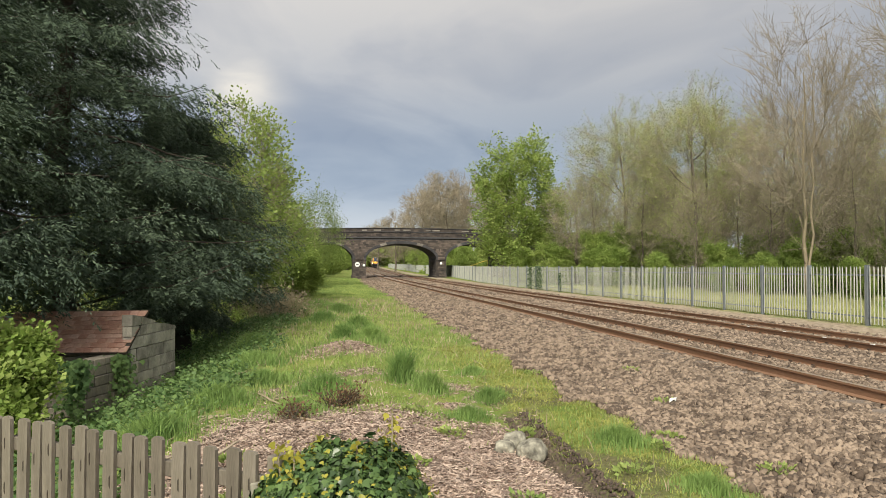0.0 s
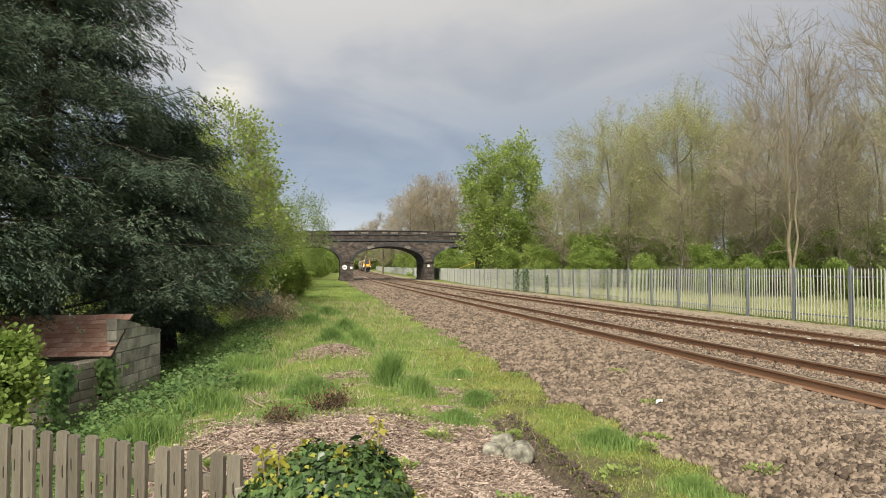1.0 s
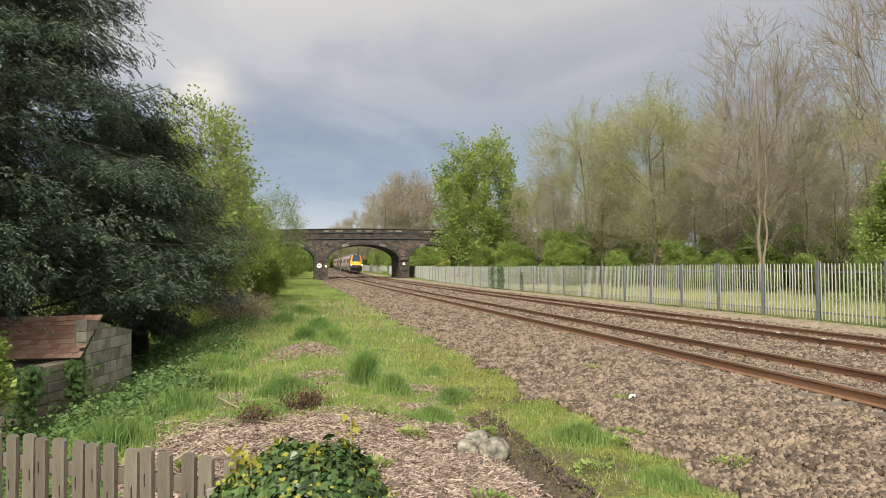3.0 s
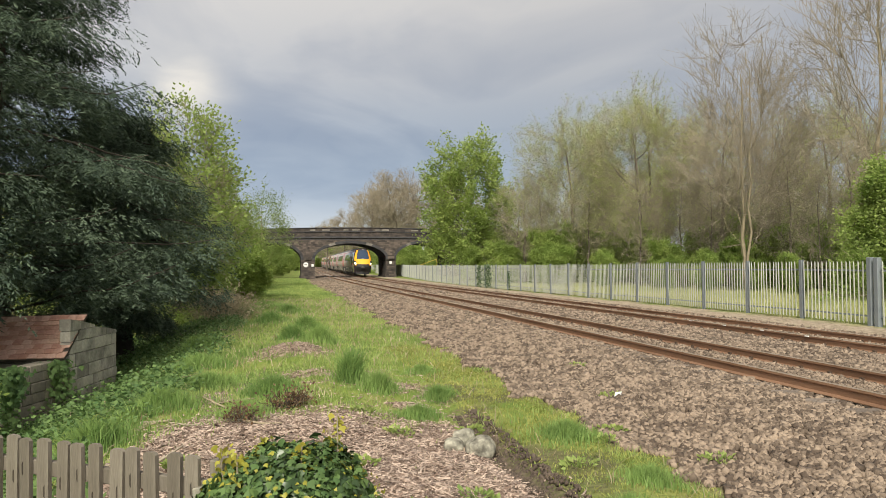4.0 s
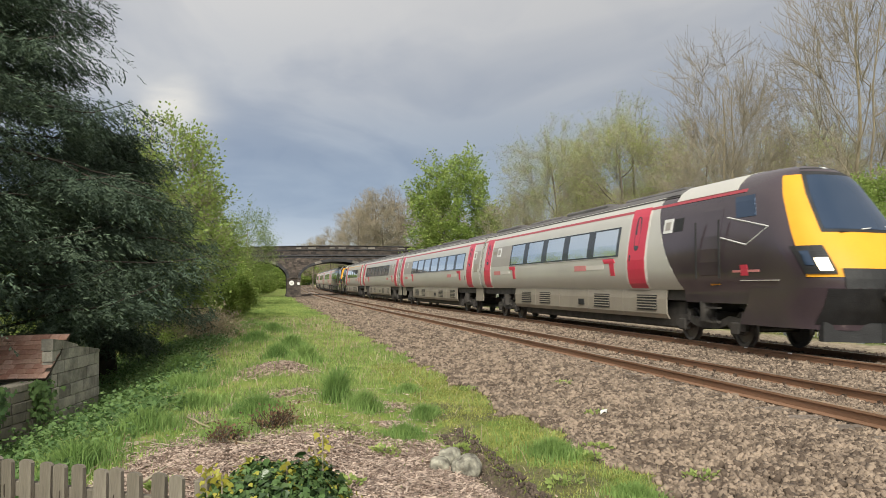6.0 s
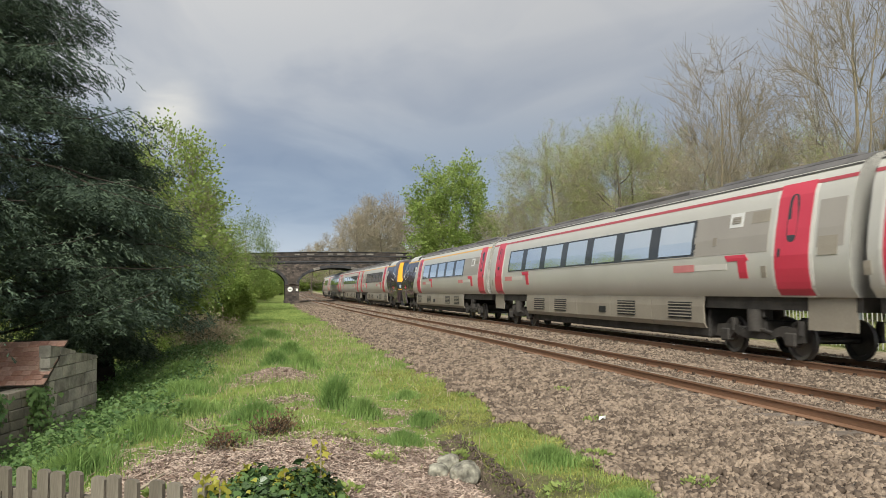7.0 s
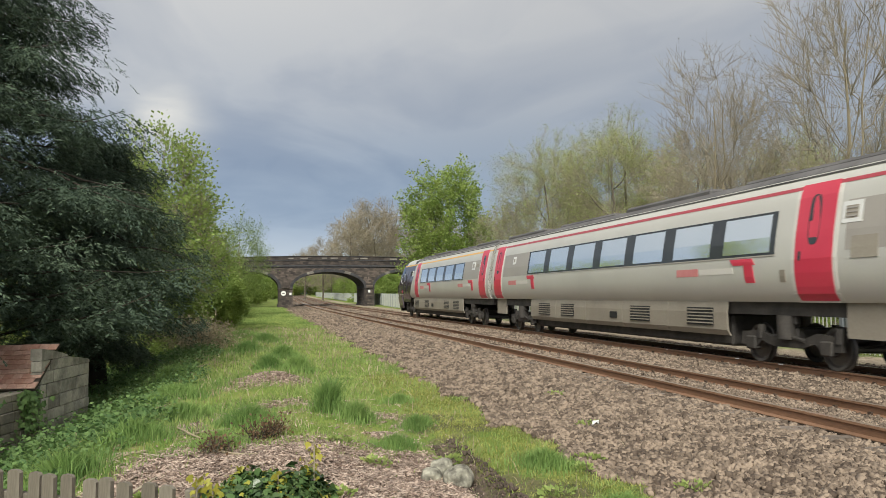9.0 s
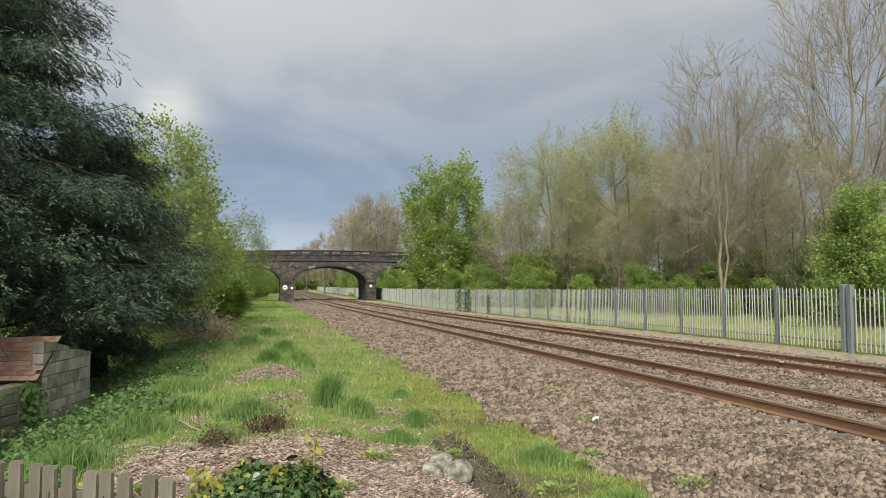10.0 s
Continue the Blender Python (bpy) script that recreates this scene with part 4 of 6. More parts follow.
def shrub(name, label, leaf_mat, h, leaf, per, radius=0.16, kids=(12, 8, 5), bark=None, angle=58, trunks=3, limb=0.6, up=0.35, droop=0.0):
    segs, tips = skeleton_of(rng, h, 0.05 * h / 3, 3, first=0.05, limb=limb, angle=angle, kids=kids, up=up, wander=0.2, trunks=trunks, thin=0.006, droop=droop)
    c, d = cloud_round(rng, tips, per, radius)
    return plant(name, label, "shrub" if h < 5 else "tree", segs, bark or M_TWIG, leaves_mesh("crown", rng, c, d, leaf, leaf_mat, width=0.8), stand(-5, 30))


hazy_tree, brown_tree = build_wood()
syc = sycamore()

# hedge and undergrowth in front of the wood
under = shrub("woodland_shrub", "yellow-green woodland shrub coming into leaf behind the fence", M_SYC, 3.6, 0.11, 5)
under["group"] = "shrubs along the wood"
under.matrix_basis = stand(22.5, 62, 0.2, 1.0)
for x, y, r, s in ((21.6, 57, 1.0, .9), (22.8, 50, 2.0, .75), (24.2, 43.5, 0.4, .62), (25.0, 40, 1.9, .7), (27.2, 38.5, 3.3, .6), (26.4, 33.5, 4.4, .6), (28.6, 31.5, 5.5, .75), (21.5, 70, 3.0, 1.1), (26, 45, 4.0, .9), (28, 41, 5.0, .9), (30, 37, .6, .9), (32, 33, 1.7, .8), (33, 29, 2.6, .9), (24.8, 63, 3.6, 1.3), (28.5, 54, 4.8, 1.3),
                   (31, 49, 5.7, 1.3), (34, 44, .1, 1.3), (35, 39, 1.2, 1.3), (37, 33, 2.8, 1.3), (27, 60, 3.9, 1.4), (20.5, 77, 4.9, 1.0), (25.5, 75, 1.4, 1.5), (29, 68, 2.4, 1.5), (33, 62, 3.1, 1.5), (38, 52, 4.1, 1.5), (40, 44, 5.2, 1.5), (41, 35, .4, 1.5), (36, 76, 2.0, 1.7), (41, 84, 3.0, 2.0), (45, 92, 4.0, 2.2), (32.5, 70, .9, 1.5), (49, 78, 1.1, 2.2), (46, 62, 2.2, 2.0), (48, 48, 3.2, 2.0), (30.4, 62.5, 4.4, 1.1)):
    copy_thing(under, stand(x, y, r, s))
green_shrub = shrub("hawthorn_shrub", "dense leafy hawthorn in fresh green leaf", M_HAW, 5.2, 0.12, 7, radius=0.22, kids=(14, 8, 6))
green_shrub.matrix_basis = stand(25.0, 25.6, 0.5, 0.95)
for x, y, r, s in ((28.4, 26.6, 2.0, 1.1), (-8.2, 41, 3.0, 1.2), (-5.4, 43.5, 4.1, 0.9), (-6.2, 50, 5.0, 1.0), (-11, 46, 0.7, 1.3), (-3.9, 36.5, 1.9, 0.62), (-4.9, 56, 3.7, .7)):
    copy_thing(green_shrub, stand(x, y, r, s))
yellow_bush = shrub("laurel_bush", "round yellow-green bush beside the railway verge", M_SYC, 3.1, 0.12, 8, radius=0.16)
yellow_bush.matrix_basis = stand(-2.4, 46, 0.0, 0.95)
for x, y, r, s in ((-3.6, 51, 2.0, 1.0), (-3.2, 62, 1.0, 1.1), (-4.4, 39, 2.7, .8), (-3.2, 72, 4.0, 1.1), (-3.8, 84, 5.0, 1.4), (-5.5, 95, 3.0, 1.6), (-4.2, 104, .5, 1.2),
                   (19.8, 150, 1.0, 2.0), (21.2, 158, 2.0, 2.3), (22, 142, .3, 1.9), (24.5, 149, 1.3, 2.2), (24, 170, 2.1, 2.6), (21.5, 176, 5.3, 2.2), (27, 190, 3.1, 2.8), (23, 215, 2.2, 2.6), (26, 228, 1.2, 2.8), (29, 260, 5.2, 3.2), (27, 128, 1.1, 1.6), (31, 132, 2.1, 1.8), (35, 128, 3.1, 1.8), (29, 140, 4.1, 2.0), (-4, 128, 1.1, 1.6), (-6, 134, 2.1, 2.0), (-8, 126, 4.4, 1.8), (-12, 130, 3.2, 2.2), (-1.5, 165, 0.2, 1.9), (-3, 210, 2.5, 2.4), (1, 260, 3.5, 2.6), (5, 330, 4.5, 3.4), (14, 380, .4, 4.4), (23, 390, 1.4, 4.6), (32, 380, 2.4, 4.6), (41, 370, 3.4, 4.6), (-4, 370, 5.4, 4.4), (-14, 360, .9, 4.4), (50, 360, 1.9, 4.4), (21, 168, 3.0, 2.2), (23, 182, 4.0, 2.3), (24.5, 200, 5.0, 2.5), (20.5, 128, 0.5, 1.4), (23.5, 134, 1.5, 1.6),
                   (-1.5, 140, 1.0, 1.8), (-3, 160, 2.0, 2.0), (-2, 190, 3.0, 2.2), (2, 230, 4.0, 2.2), (27, 240, 4.0, 3.0), (6, 290, 1.2, 3.0), (12, 420, 1.0, 4.0), (20, 440, 2.0, 4.5), (28, 420, 0.2, 4.2), (33, 300, 2.5, 3.5), (4, 400, 3.3, 4.0)):
    copy_thing(yellow_bush, stand(x, y, r, s))
garden_tree = oak(M_HAW, 4, 0.15, "leafy garden tree in fresh green beyond the conifers", 10.6, 3.4, 420, low=0.6, spread=0.2, name="garden_tree", group="garden trees", width=0.8, trunk_r=0.2, twig=0.6)
garden_tree.matrix_basis = stand(-5.2, 36, 0.4, 1.0)
for x, y, r, s in ((-9.5, 37, 2.0, 0.8), (-7.6, 47, 3.1, 0.85), (-13.5, 40, 4.3, 0.75), (-9, 58, 1.2, 1.0), (-6.0, 57, 5.2, 0.8)):
    copy_thing(garden_tree, stand(x, y, r, s))
willow = oak(M_WILLOW, 2, 0.11, "slender pale willow with fine spring leaves", 9.2, 3.0, 300, bark=[M_PALEBARK, M_WILLOW], low=1.2, spread=0.14, name="willow_tree", group="willows", trunk_r=0.12, twig=0.8, thin=0.007)
willow.matrix_basis = stand(-2.5, 71, 0.4, 1.0)
for x, y, r, s in ((-6.5, 68, 2.0, 1.1), (-10, 64, 3.3, 1.3), (-4.6, 80, 4.2, 0.95), (-10, 76, 5.1, 1.3), (-7.5, 90, 1.2, 1.1), (-4.2, 62, 2.9, 0.75)):
    copy_thing(willow, stand(x, y, r, s))


def conifer(H, R, limbs, low, reach_of, at):
    """Dark conifer: level limbs with hanging sprays of needles."""
    segs, sprays_p, sprays_d = [], [], []
    pts = [np.array([0.15 * math.sin(i), 0.15 * math.cos(i * 1.3), -0.3 + H * i / 14]) for i in range(15)]
    for i in range(14):
        segs.append((pts[i], pts[i + 1], 0.42 * (1 - i / 14) + .03, 0.42 * (1 - (i + 1) / 14) + .03, 0))
    for k in range(limbs):
        t = (k + rng.random()) / limbs
        z = low + t * (H - low - .3)
        reach = R * reach_of(t, z) * (0.50 + 0.66 * rng.random()) + 0.35
        az = k * 2.39996 + rng.normal(0, .25)
        d = np.array([math.cos(az), math.sin(az), 0.20])
        p, n = np.array([0, 0, z]), 8
        for i in range(n):
            d = d + rng.normal(0, 0.09, 3)
            d[2] += -0.075 if i < 5 else 0.06
            d /= np.linalg.norm(d)
            q = p + d * reach / n
            segs.append((p, q, 0.04 * (1 - i / n) + .007, 0.04 * (1 - (i + 1) / n) + .007, 1))
            m = 50 if i > 1 else 14
            base = p + (q - p) * rng.random((m, 1))
            side = np.cross(d, [0, 0, 1.0])
            side /= np.linalg.norm(side)
            lat = rng.normal(0, 0.34 + 0.05 * i, (m, 1))
            hang = np.abs(rng.normal(0, 0.24, (m, 1)))
            sprays_p.append(base + side * lat + np.array([0, 0, -1.0]) * hang + rng.normal(0, .07, (m, 3)))
            sprays_d.append(d * 0.6 + side * np.sign(lat) * 0.55 + np.array([0, 0, -0.75]) + rng.normal(0, .25, (m, 3)))
            p = q
    c, d = np.concatenate(sprays_p), np.concatenate(sprays_d)
    # each spray: a short stem with needles to both sides
    c2, d2 = [], []
    dn, u, w = rot_to(d)
    L = 0.34
    for j in range(4):
        for sg in (-1, 1):
            c2.append(c + dn * L * (j + .5) / 4)
            d2.append(dn * 0.8 + u * sg * 0.7)
    c2, d2 = np.concatenate(c2), np.concatenate(d2)
    return plant("conifer_tree", "huge dark conifer with drooping sprays overhanging the garden", "tree", segs, M_DARKBARK,
                 leaves_mesh("crown", rng, c2, d2, 0.105, M_YEW, width=0.30, jitter=0.22), at)


yew = conifer(16.0, 5.7, 120, 2.1, lambda t, z: (1 - t ** 1.25) * (0.72 + 0.28 * min(1, z / 3.0)), stand(-7.0, 19.2))
conifer(8.3, 3.1, 60, 1.5, lambda t, z: math.sin(math.pi * (0.2 + 0.76 * t)), stand(-5.2, 24.0))["label"] = "smaller dark conifer with a rounded crown above the bank"
copy_thing(yew, stand(-12.5, 17.0, 4.0, 0.9))
conifer(9.5, 3.3, 60, 3.0, lambda t, z: 1 - 0.8 * t, stand(-7.6, 14.2))["label"] = "dark conifer with low boughs hanging over a tiled roof"
copy_thing(yellow_bush, stand(-5.2, 11.0, 1.6, 0.80))

# ---------------------------------------------------------------- train
M_SILVER = mat("silver_grey_coach_paint", (0.56, 0.54, 0.495), (0.64, 0.62, 0.57), 0.5, 0.32, 0.15, 0.04, 30, fine_amount=0.05)
M_LOWER = mat("dusty_grey_valance", (0.27, 0.235, 0.19), (0.37, 0.33, 0.27), 0.8, 0.5, 0.0, 0.1, 20, fine_amount=0.15)
M_BROWN = mat("dark_brown_cab_paint", (0.055, 0.040, 0.049), (0.082, 0.060, 0.070), 0.7, 0.16, 0.1, 0.03, 30, fine_amount=0.08, spec=0.9)
M_RED = mat("pinkish_red_door_paint", (0.58, 0.035, 0.075), (0.66, 0.06, 0.10), 0.8, 0.35, 0, 0.03, 30, fine_amount=0.06)
M_CREAM = mat("pale_cream_door_surround", (0.66, 0.62, 0.57), (0.72, 0.69, 0.64), 0.8, 0.35, 0, 0.03, 30, fine_amount=0.05)
M_TAUPE = mat("taupe_blanked_window_panel", (0.36, 0.325, 0.29), (0.41, 0.375, 0.335), 0.8, 0.35, 0.1, 0.03, 30, fine_amount=0.05)
M_YELLOW = mat("warning_yellow_paint", (0.78, 0.335, 0.014), (0.84, 0.385, 0.02), 1.0, 0.6, 0, 0.03, 30, fine_amount=0.05)
M_ROOF = mat("grimy_dark_roof", (0.075, 0.07, 0.07), (0.15, 0.14, 0.135), 1.0, 0.6, 0.1, 0.2, 15)
M_STRIPE_R = mat("red_cantrail_stripe", (0.40, 0.05, 0.07), (0.46, 0.07, 0.09), 2, 0.4, fine_amount=0.05, bump=0.0)
M_STRIPE_Y = mat("amber_cantrail_stripe", (0.75, 0.42, 0.08), (0.82, 0.50, 0.12), 2, 0.4, fine_amount=0.05, bump=0.0)
M_PILLAR = mat("dark_window_band", (0.035, 0.04, 0.046), (0.05, 0.055, 0.06), 2, 0.15, 0, 0.0, 30, fine_amount=0.05)
M_PANE = mat("tinted_coated_window_glass", (0.86, 0.92, 0.95), (0.90, 0.95, 0.97), 1, 0.06, 0.9, 0.0, 20, fine_amount=0.03)
M_SCREEN = mat("windscreen_glass", (0.055, 0.085, 0.14), (0.07, 0.10, 0.16), 1, 0.05, 0.55, 0.0, 20, fine_amount=0.03)
M_WHEEL = mat("steel_wheel", (0.09, 0.083, 0.078), (0.17, 0.155, 0.145), 3, 0.45, 0.6, 0.1, 25)
M_PINK = mat("faded_pink_lettering", (0.62, 0.22, 0.22), (0.68, 0.28, 0.28), 3, 0.4, fine_amount=0.05, bump=0.0)
M_RUBBER = mat("black_rubber", (0.012, 0.012, 0.013), (0.025, 0.025, 0.026), 4, 0.6)
M_LAMP_ON = mat("lit_headlamp", (0.9, 0.88, 0.8), (0.95, 0.92, 0.85), 3, 0.3, emit=((1.0, 0.82, 0.5), 9.0), bump=0)
M_LAMP = mat("headlamp_glass", (0.35, 0.38, 0.42), (0.5, 0.52, 0.55), 3, 0.1, 0.4, bump=0)

SECTION = [(1.16, 1.24), (1.30, 1.42), (1.355, 1.75), (1.365, 2.05), (1.31, 2.5), (1.21, 3.03), (1.175, 3.2), (1.085, 3.44), (0.935, 3.65), (0.69, 3.80), (0.36, 3.88), (0.0, 3.90)]
_SZ, _SX = [p[1] for p in SECTION], [p[0] for p in SECTION]


def side_x(z):
    return float(np.interp(z, _SZ, _SX))


def skin(geo, y0, y1, z0, z1, sgn, off=0.006, thick=0.02, slant=0.0, mi=0, n=6):
    """A plate that lies on the coach side; slant moves its top along y."""
    zs = list(np.linspace(z0, z1, n))
    secs = []
    for z in zs:
        x, d = side_x(z) + off, slant * (z - z0) / max(z1 - z0, 1e-6)
        secs.append([(sgn * x, y0 + d, z), (sgn * x, y1 + d, z), (sgn * (x - thick), y1 + d, z), (sgn * (x - thick), y0 + d, z)])
    geo.sweep(secs, mi)
    return geo


def oval(geo, yc, zc, ry, rz, sgn, off, thick=0.02, n=20, mi=0, power=0.6):
    pts = []
    for k in range(n):
        a = 2 * math.pi * k / n
        c, s = math.cos(a), math.sin(a)
        pts.append((yc + ry * math.copysign(abs(c) ** power, c), zc + rz * math.copysign(abs(s) ** power, s)))
    k = len(pts)
    vs = [(sgn * (side_x(z) + off), y, z) for y, z in pts] + [(sgn * (side_x(z) + off - thick), y, z) for y, z in pts]
    geo.add(vs, [tuple(range(k)), tuple(range(2 * k - 1, k - 1, -1))] + [(i, k + i, k + (i + 1) % k, (i + 1) % k) for i in range(k)], mi)
    return geo


def shell(y0, y1, y0_of_z=None):
    """Body skin between two ends; the first may be slanted."""
    ring = [(-x, z) for x, z in SECTION] + [(x, z) for x, z in SECTION[-2::-1]]
    secs = []
    for i, t in enumerate((0, 1)):
        secs.append([(x, (y0_of_z(z) if (t == 0 and y0_of_z) else (y0, y1)[t]), z) for x, z in ring])
    return Geo().sweep(secs)


def wheel_mesh():
    g = Geo()
    for sx in (-1, 1):
        x = sx * 0.7525
        prof = [(0.0, .05), (.10, .05), (.13, .02), (.30, .015), (.33, .055), (.39, .06), (.392, -.02), (.42, -.04), (.42, -.07), (.33, -.07), (.30, -.02), (.13, -.03), (.0, -.05)]
        n = 28
        secs = [[(x + sx * o, r * math.cos(2 * math.pi * k / n), .39 + r * math.sin(2 * math.pi * k / n)) for r, o in prof] for k in range(n)]
        secs.append(secs[0])
        g.sweep(secs, closed=False)
    g.tube([(-.7, 0, .39), (.7, 0, .39)], 0.075, 10)
    return g.mesh("wheelset", M_WHEEL, 35)


def frame_mesh():
    g = Geo()
    for sx in (-1, 1):
        x = sx * 0.98
        g.plate([(-1.5, .36), (-1.45, .62), (-.85, .66), (-.5, .55), (.5, .55), (.85, .66), (1.45, .62), (1.5, .36), (1.0, .30), (.8, .46), (.4, .36), (-.4, .36), (-.8, .46), (-1.0, .30)], 0, x - .05, x + .05)
        for y in (-1.125, 1.125):
            g.box(x - .1, y - .16, .26, x + .1, y + .16, .54, c=.03)
            g.tube([(x, y - .28, .5), (x, y - .28, .78)], .09, 10)
        g.tube([(x - .04, 0, .52), (x - .04, 0, .98)], .2, 14)
        g.tube([(x + sx * .06, -.55, .5), (x + sx * .06, .1, .62)], .04, 8)
        g.box(x - .06, -.28, .80, x + .12, .28, 1.0, c=.03)
        g.box(x - .02, .35, .42, x + .1, .72, .6, c=.03)
    g.box(-.95, -.22, .45, .95, .22, .75, c=.04)
    return g.mesh("bogie_frame", M_IRON, 35)


WHEEL_ME, FRAME_ME = wheel_mesh(), frame_mesh()


def add_bogie(car, y):
    bg = part("bogie", FRAME_ME, None, car, "sooty iron bogie", at=Matrix.Translation((0, y, 0)))
    for d in (-1.125, 1.125):
        part("wheelset", WHEEL_ME, None, bg, "worn steel wheels", at=Matrix.Translation((0, d, 0)))


def add_door(car, y, sgn):
    d = part("door", skin(Geo(), y - .50, y + .50, 1.27, 3.45, sgn, 0.014, n=18), M_RED, car, "pinkish red coach door")
    part("door_window", oval(Geo(), y + .02, 2.76, .155, .47, sgn, 0.018), M_PILLAR, d)
    part("door_frame", skin(skin(Geo(), y - .60, y - .505, 1.27, 3.45, sgn, 0.008, n=18), y + .505, y + .60, 1.27, 3.45, sgn, 0.008, n=18), M_CREAM, d)
    part("step_edge", skin(Geo(), y - .52, y + .52, 1.235, 1.262, sgn, 0.05, n=2), M_CREAM, d)
    part("button", oval(Geo(), y + .36, 2.1, .035, .09, sgn, 0.02, n=10), M_PILLAR, d)


def add_windows(car, ys, sgn, w=0.76):
    band = part("window_band", skin(Geo(), ys[0] - w - .16, ys[-1] + w + .16, 2.17, 3.03, sgn, 0.006, n=7), M_PILLAR, car, "dark strip between the windows")
    for y in ys:
        g = Geo()
        skin(g, y - w, y + w, 2.22, 2.98, sgn, 0.011, n=6)
        part("window", g, M_PANE, car)
    part("window_trim", skin(Geo(), ys[0] - w - .18, ys[-1] + w + .18, 2.14, 2.168, sgn, 0.012, n=2), M_TAUPE, band)


def add_brand(car, y, sgn, k):
    """Name painted out as bars, and a bent arrow."""
    g = Geo()
    skin(g, y, y + k * .95 if k > 0 else y, 1.80, 1.97, sgn, 0.008, n=2) if k > 0 else skin(g, y - .95, y, 1.80, 1.97, sgn, 0.008, n=2)
    part("lettering", g, M_PINK, car)
    a, b = (y + 1.0, y + 2.3) if k > 0 else (y - 2.3, y - 1.0)
    part("lettering", skin(Geo(), a, b, 1.82, 1.95, sgn, 0.008, n=2), M_CREAM, car)
    e = b + .25 if k > 0 else a - .75
    g = Geo()
    skin(g, e, e + .30, 1.62, 2.0, sgn, 0.010, slant=-.06 * k, n=4)
    if k > 0:
        skin(g, e - .50, e + .26, 1.99, 2.12, sgn, 0.012, slant=-.12, n=3)
    else:
        skin(g, e - .04, e + .72, 1.99, 2.12, sgn, 0.012, slant=.12, n=3)
    part("arrow_mark", g, M_RED, car)


def add_valance(car, y0, y1, sgn):
    """Lower panels with louvred grilles."""
    n = 5
    for i in range(n):
        a, b = y0 + (y1 - y0) * i / n, y0 + (y1 - y0) * (i + 1) / n - .02
        g = Geo().sweep([[(sgn * x, a, z), (sgn * x, b, z), (sgn * (x - .04), b, z), (sgn * (x - .04), a, z)] for x, z in ((1.10, .50), (1.18, .62), (1.20, 1.0), (1.17, 1.24))])
        pn = part("valance_panel", g, M_LOWER, car, "dusty grey lower panel")
        if i != 2:
            gw = min(1.1, (b - a) * .5)
            yc = (a + b) / 2 + (.2 if i % 2 else -.2)
            q = Geo().box(sgn * 1.20 - .012, yc - gw / 2, .70, sgn * 1.20 + .012, yc + gw / 2, 1.10)
            gr = part("grille", q, M_RUBBER, pn)
            q = Geo()
            for k in range(5):
                z = .74 + k * .075
                q.box(sgn * 1.214 - .012, yc - gw / 2, z, sgn * 1.214 + .012, yc + gw / 2, z + .028)
            tagged(part("louvres", q, M_LOWER, pn), kind="stuff")
        else:
            part("hatch", Geo().box(sgn * 1.2 - .015, a + .3, .74, sgn * 1.2 + .015, a + .75, .92), M_RUBBER, pn)


def add_roof(car, y0, y1, stripe, fat=False):
    ring = [(-x, z) for x, z in SECTION if z > 3.5] + [(x, z) for x, z in SECTION[-2::-1] if z > 3.5]
    g = Geo().sweep([[(x * 1.004, y, z + .006) for x, z in ring] + [(x * .98, y, z - .02) for x, z in reversed(ring)] for y in (y0, y1)])
    roof = part("roof", g, M_ROOF, car, "grimy dark coach roof", smooth=30)
    for sgn in (-1, 1):
        part("stripe", skin(Geo(), y0, y1, 3.36, 3.43, sgn, 0.007, n=2), stripe, car)
        g = Geo()
        x = side_x(3.60)
        g.box(sgn * x - .02, y0, 3.588, sgn * x + .02, y1, 3.622)
        part("gutter", g, M_ROOF, roof)
    L = y1 - y0
    for k in range(4):
        yc = y0 + L * (k + .5) / 4
        w = .9 if k % 2 else .7
        part("roof_unit", Geo().box(-w * .8, yc - L * .1, 3.7, w * .8, yc + L * .1, 3.925 if (fat or k in (1, 2)) else 3.915, c=.06), M_ROOF, roof)
    g = Geo()
    for k in range(int(L / .9)):
        y = y0 + .5 + k * .9
        g.sweep([[(x, y + d, z + .012) for x, z in ring] + [(x, y + d, z - .01) for x, z in reversed(ring)] for d in (-.02, .02)])
    tagged(part("roof_ribs", g, M_ROOF, roof), kind="stuff")


def add_underside(car, y0, y1):
    # equipment box reaches down to .27, a dark mass imitating shade under the coach
    part("underframe", Geo().box(-1.08, y0, .98, 1.08, y1, 1.245).box(-.95, -6.2, .27, .95, 6.2, .98, c=.05), M_IRON, car, "dark underfloor equipment, extended low in place of the shade beneath")


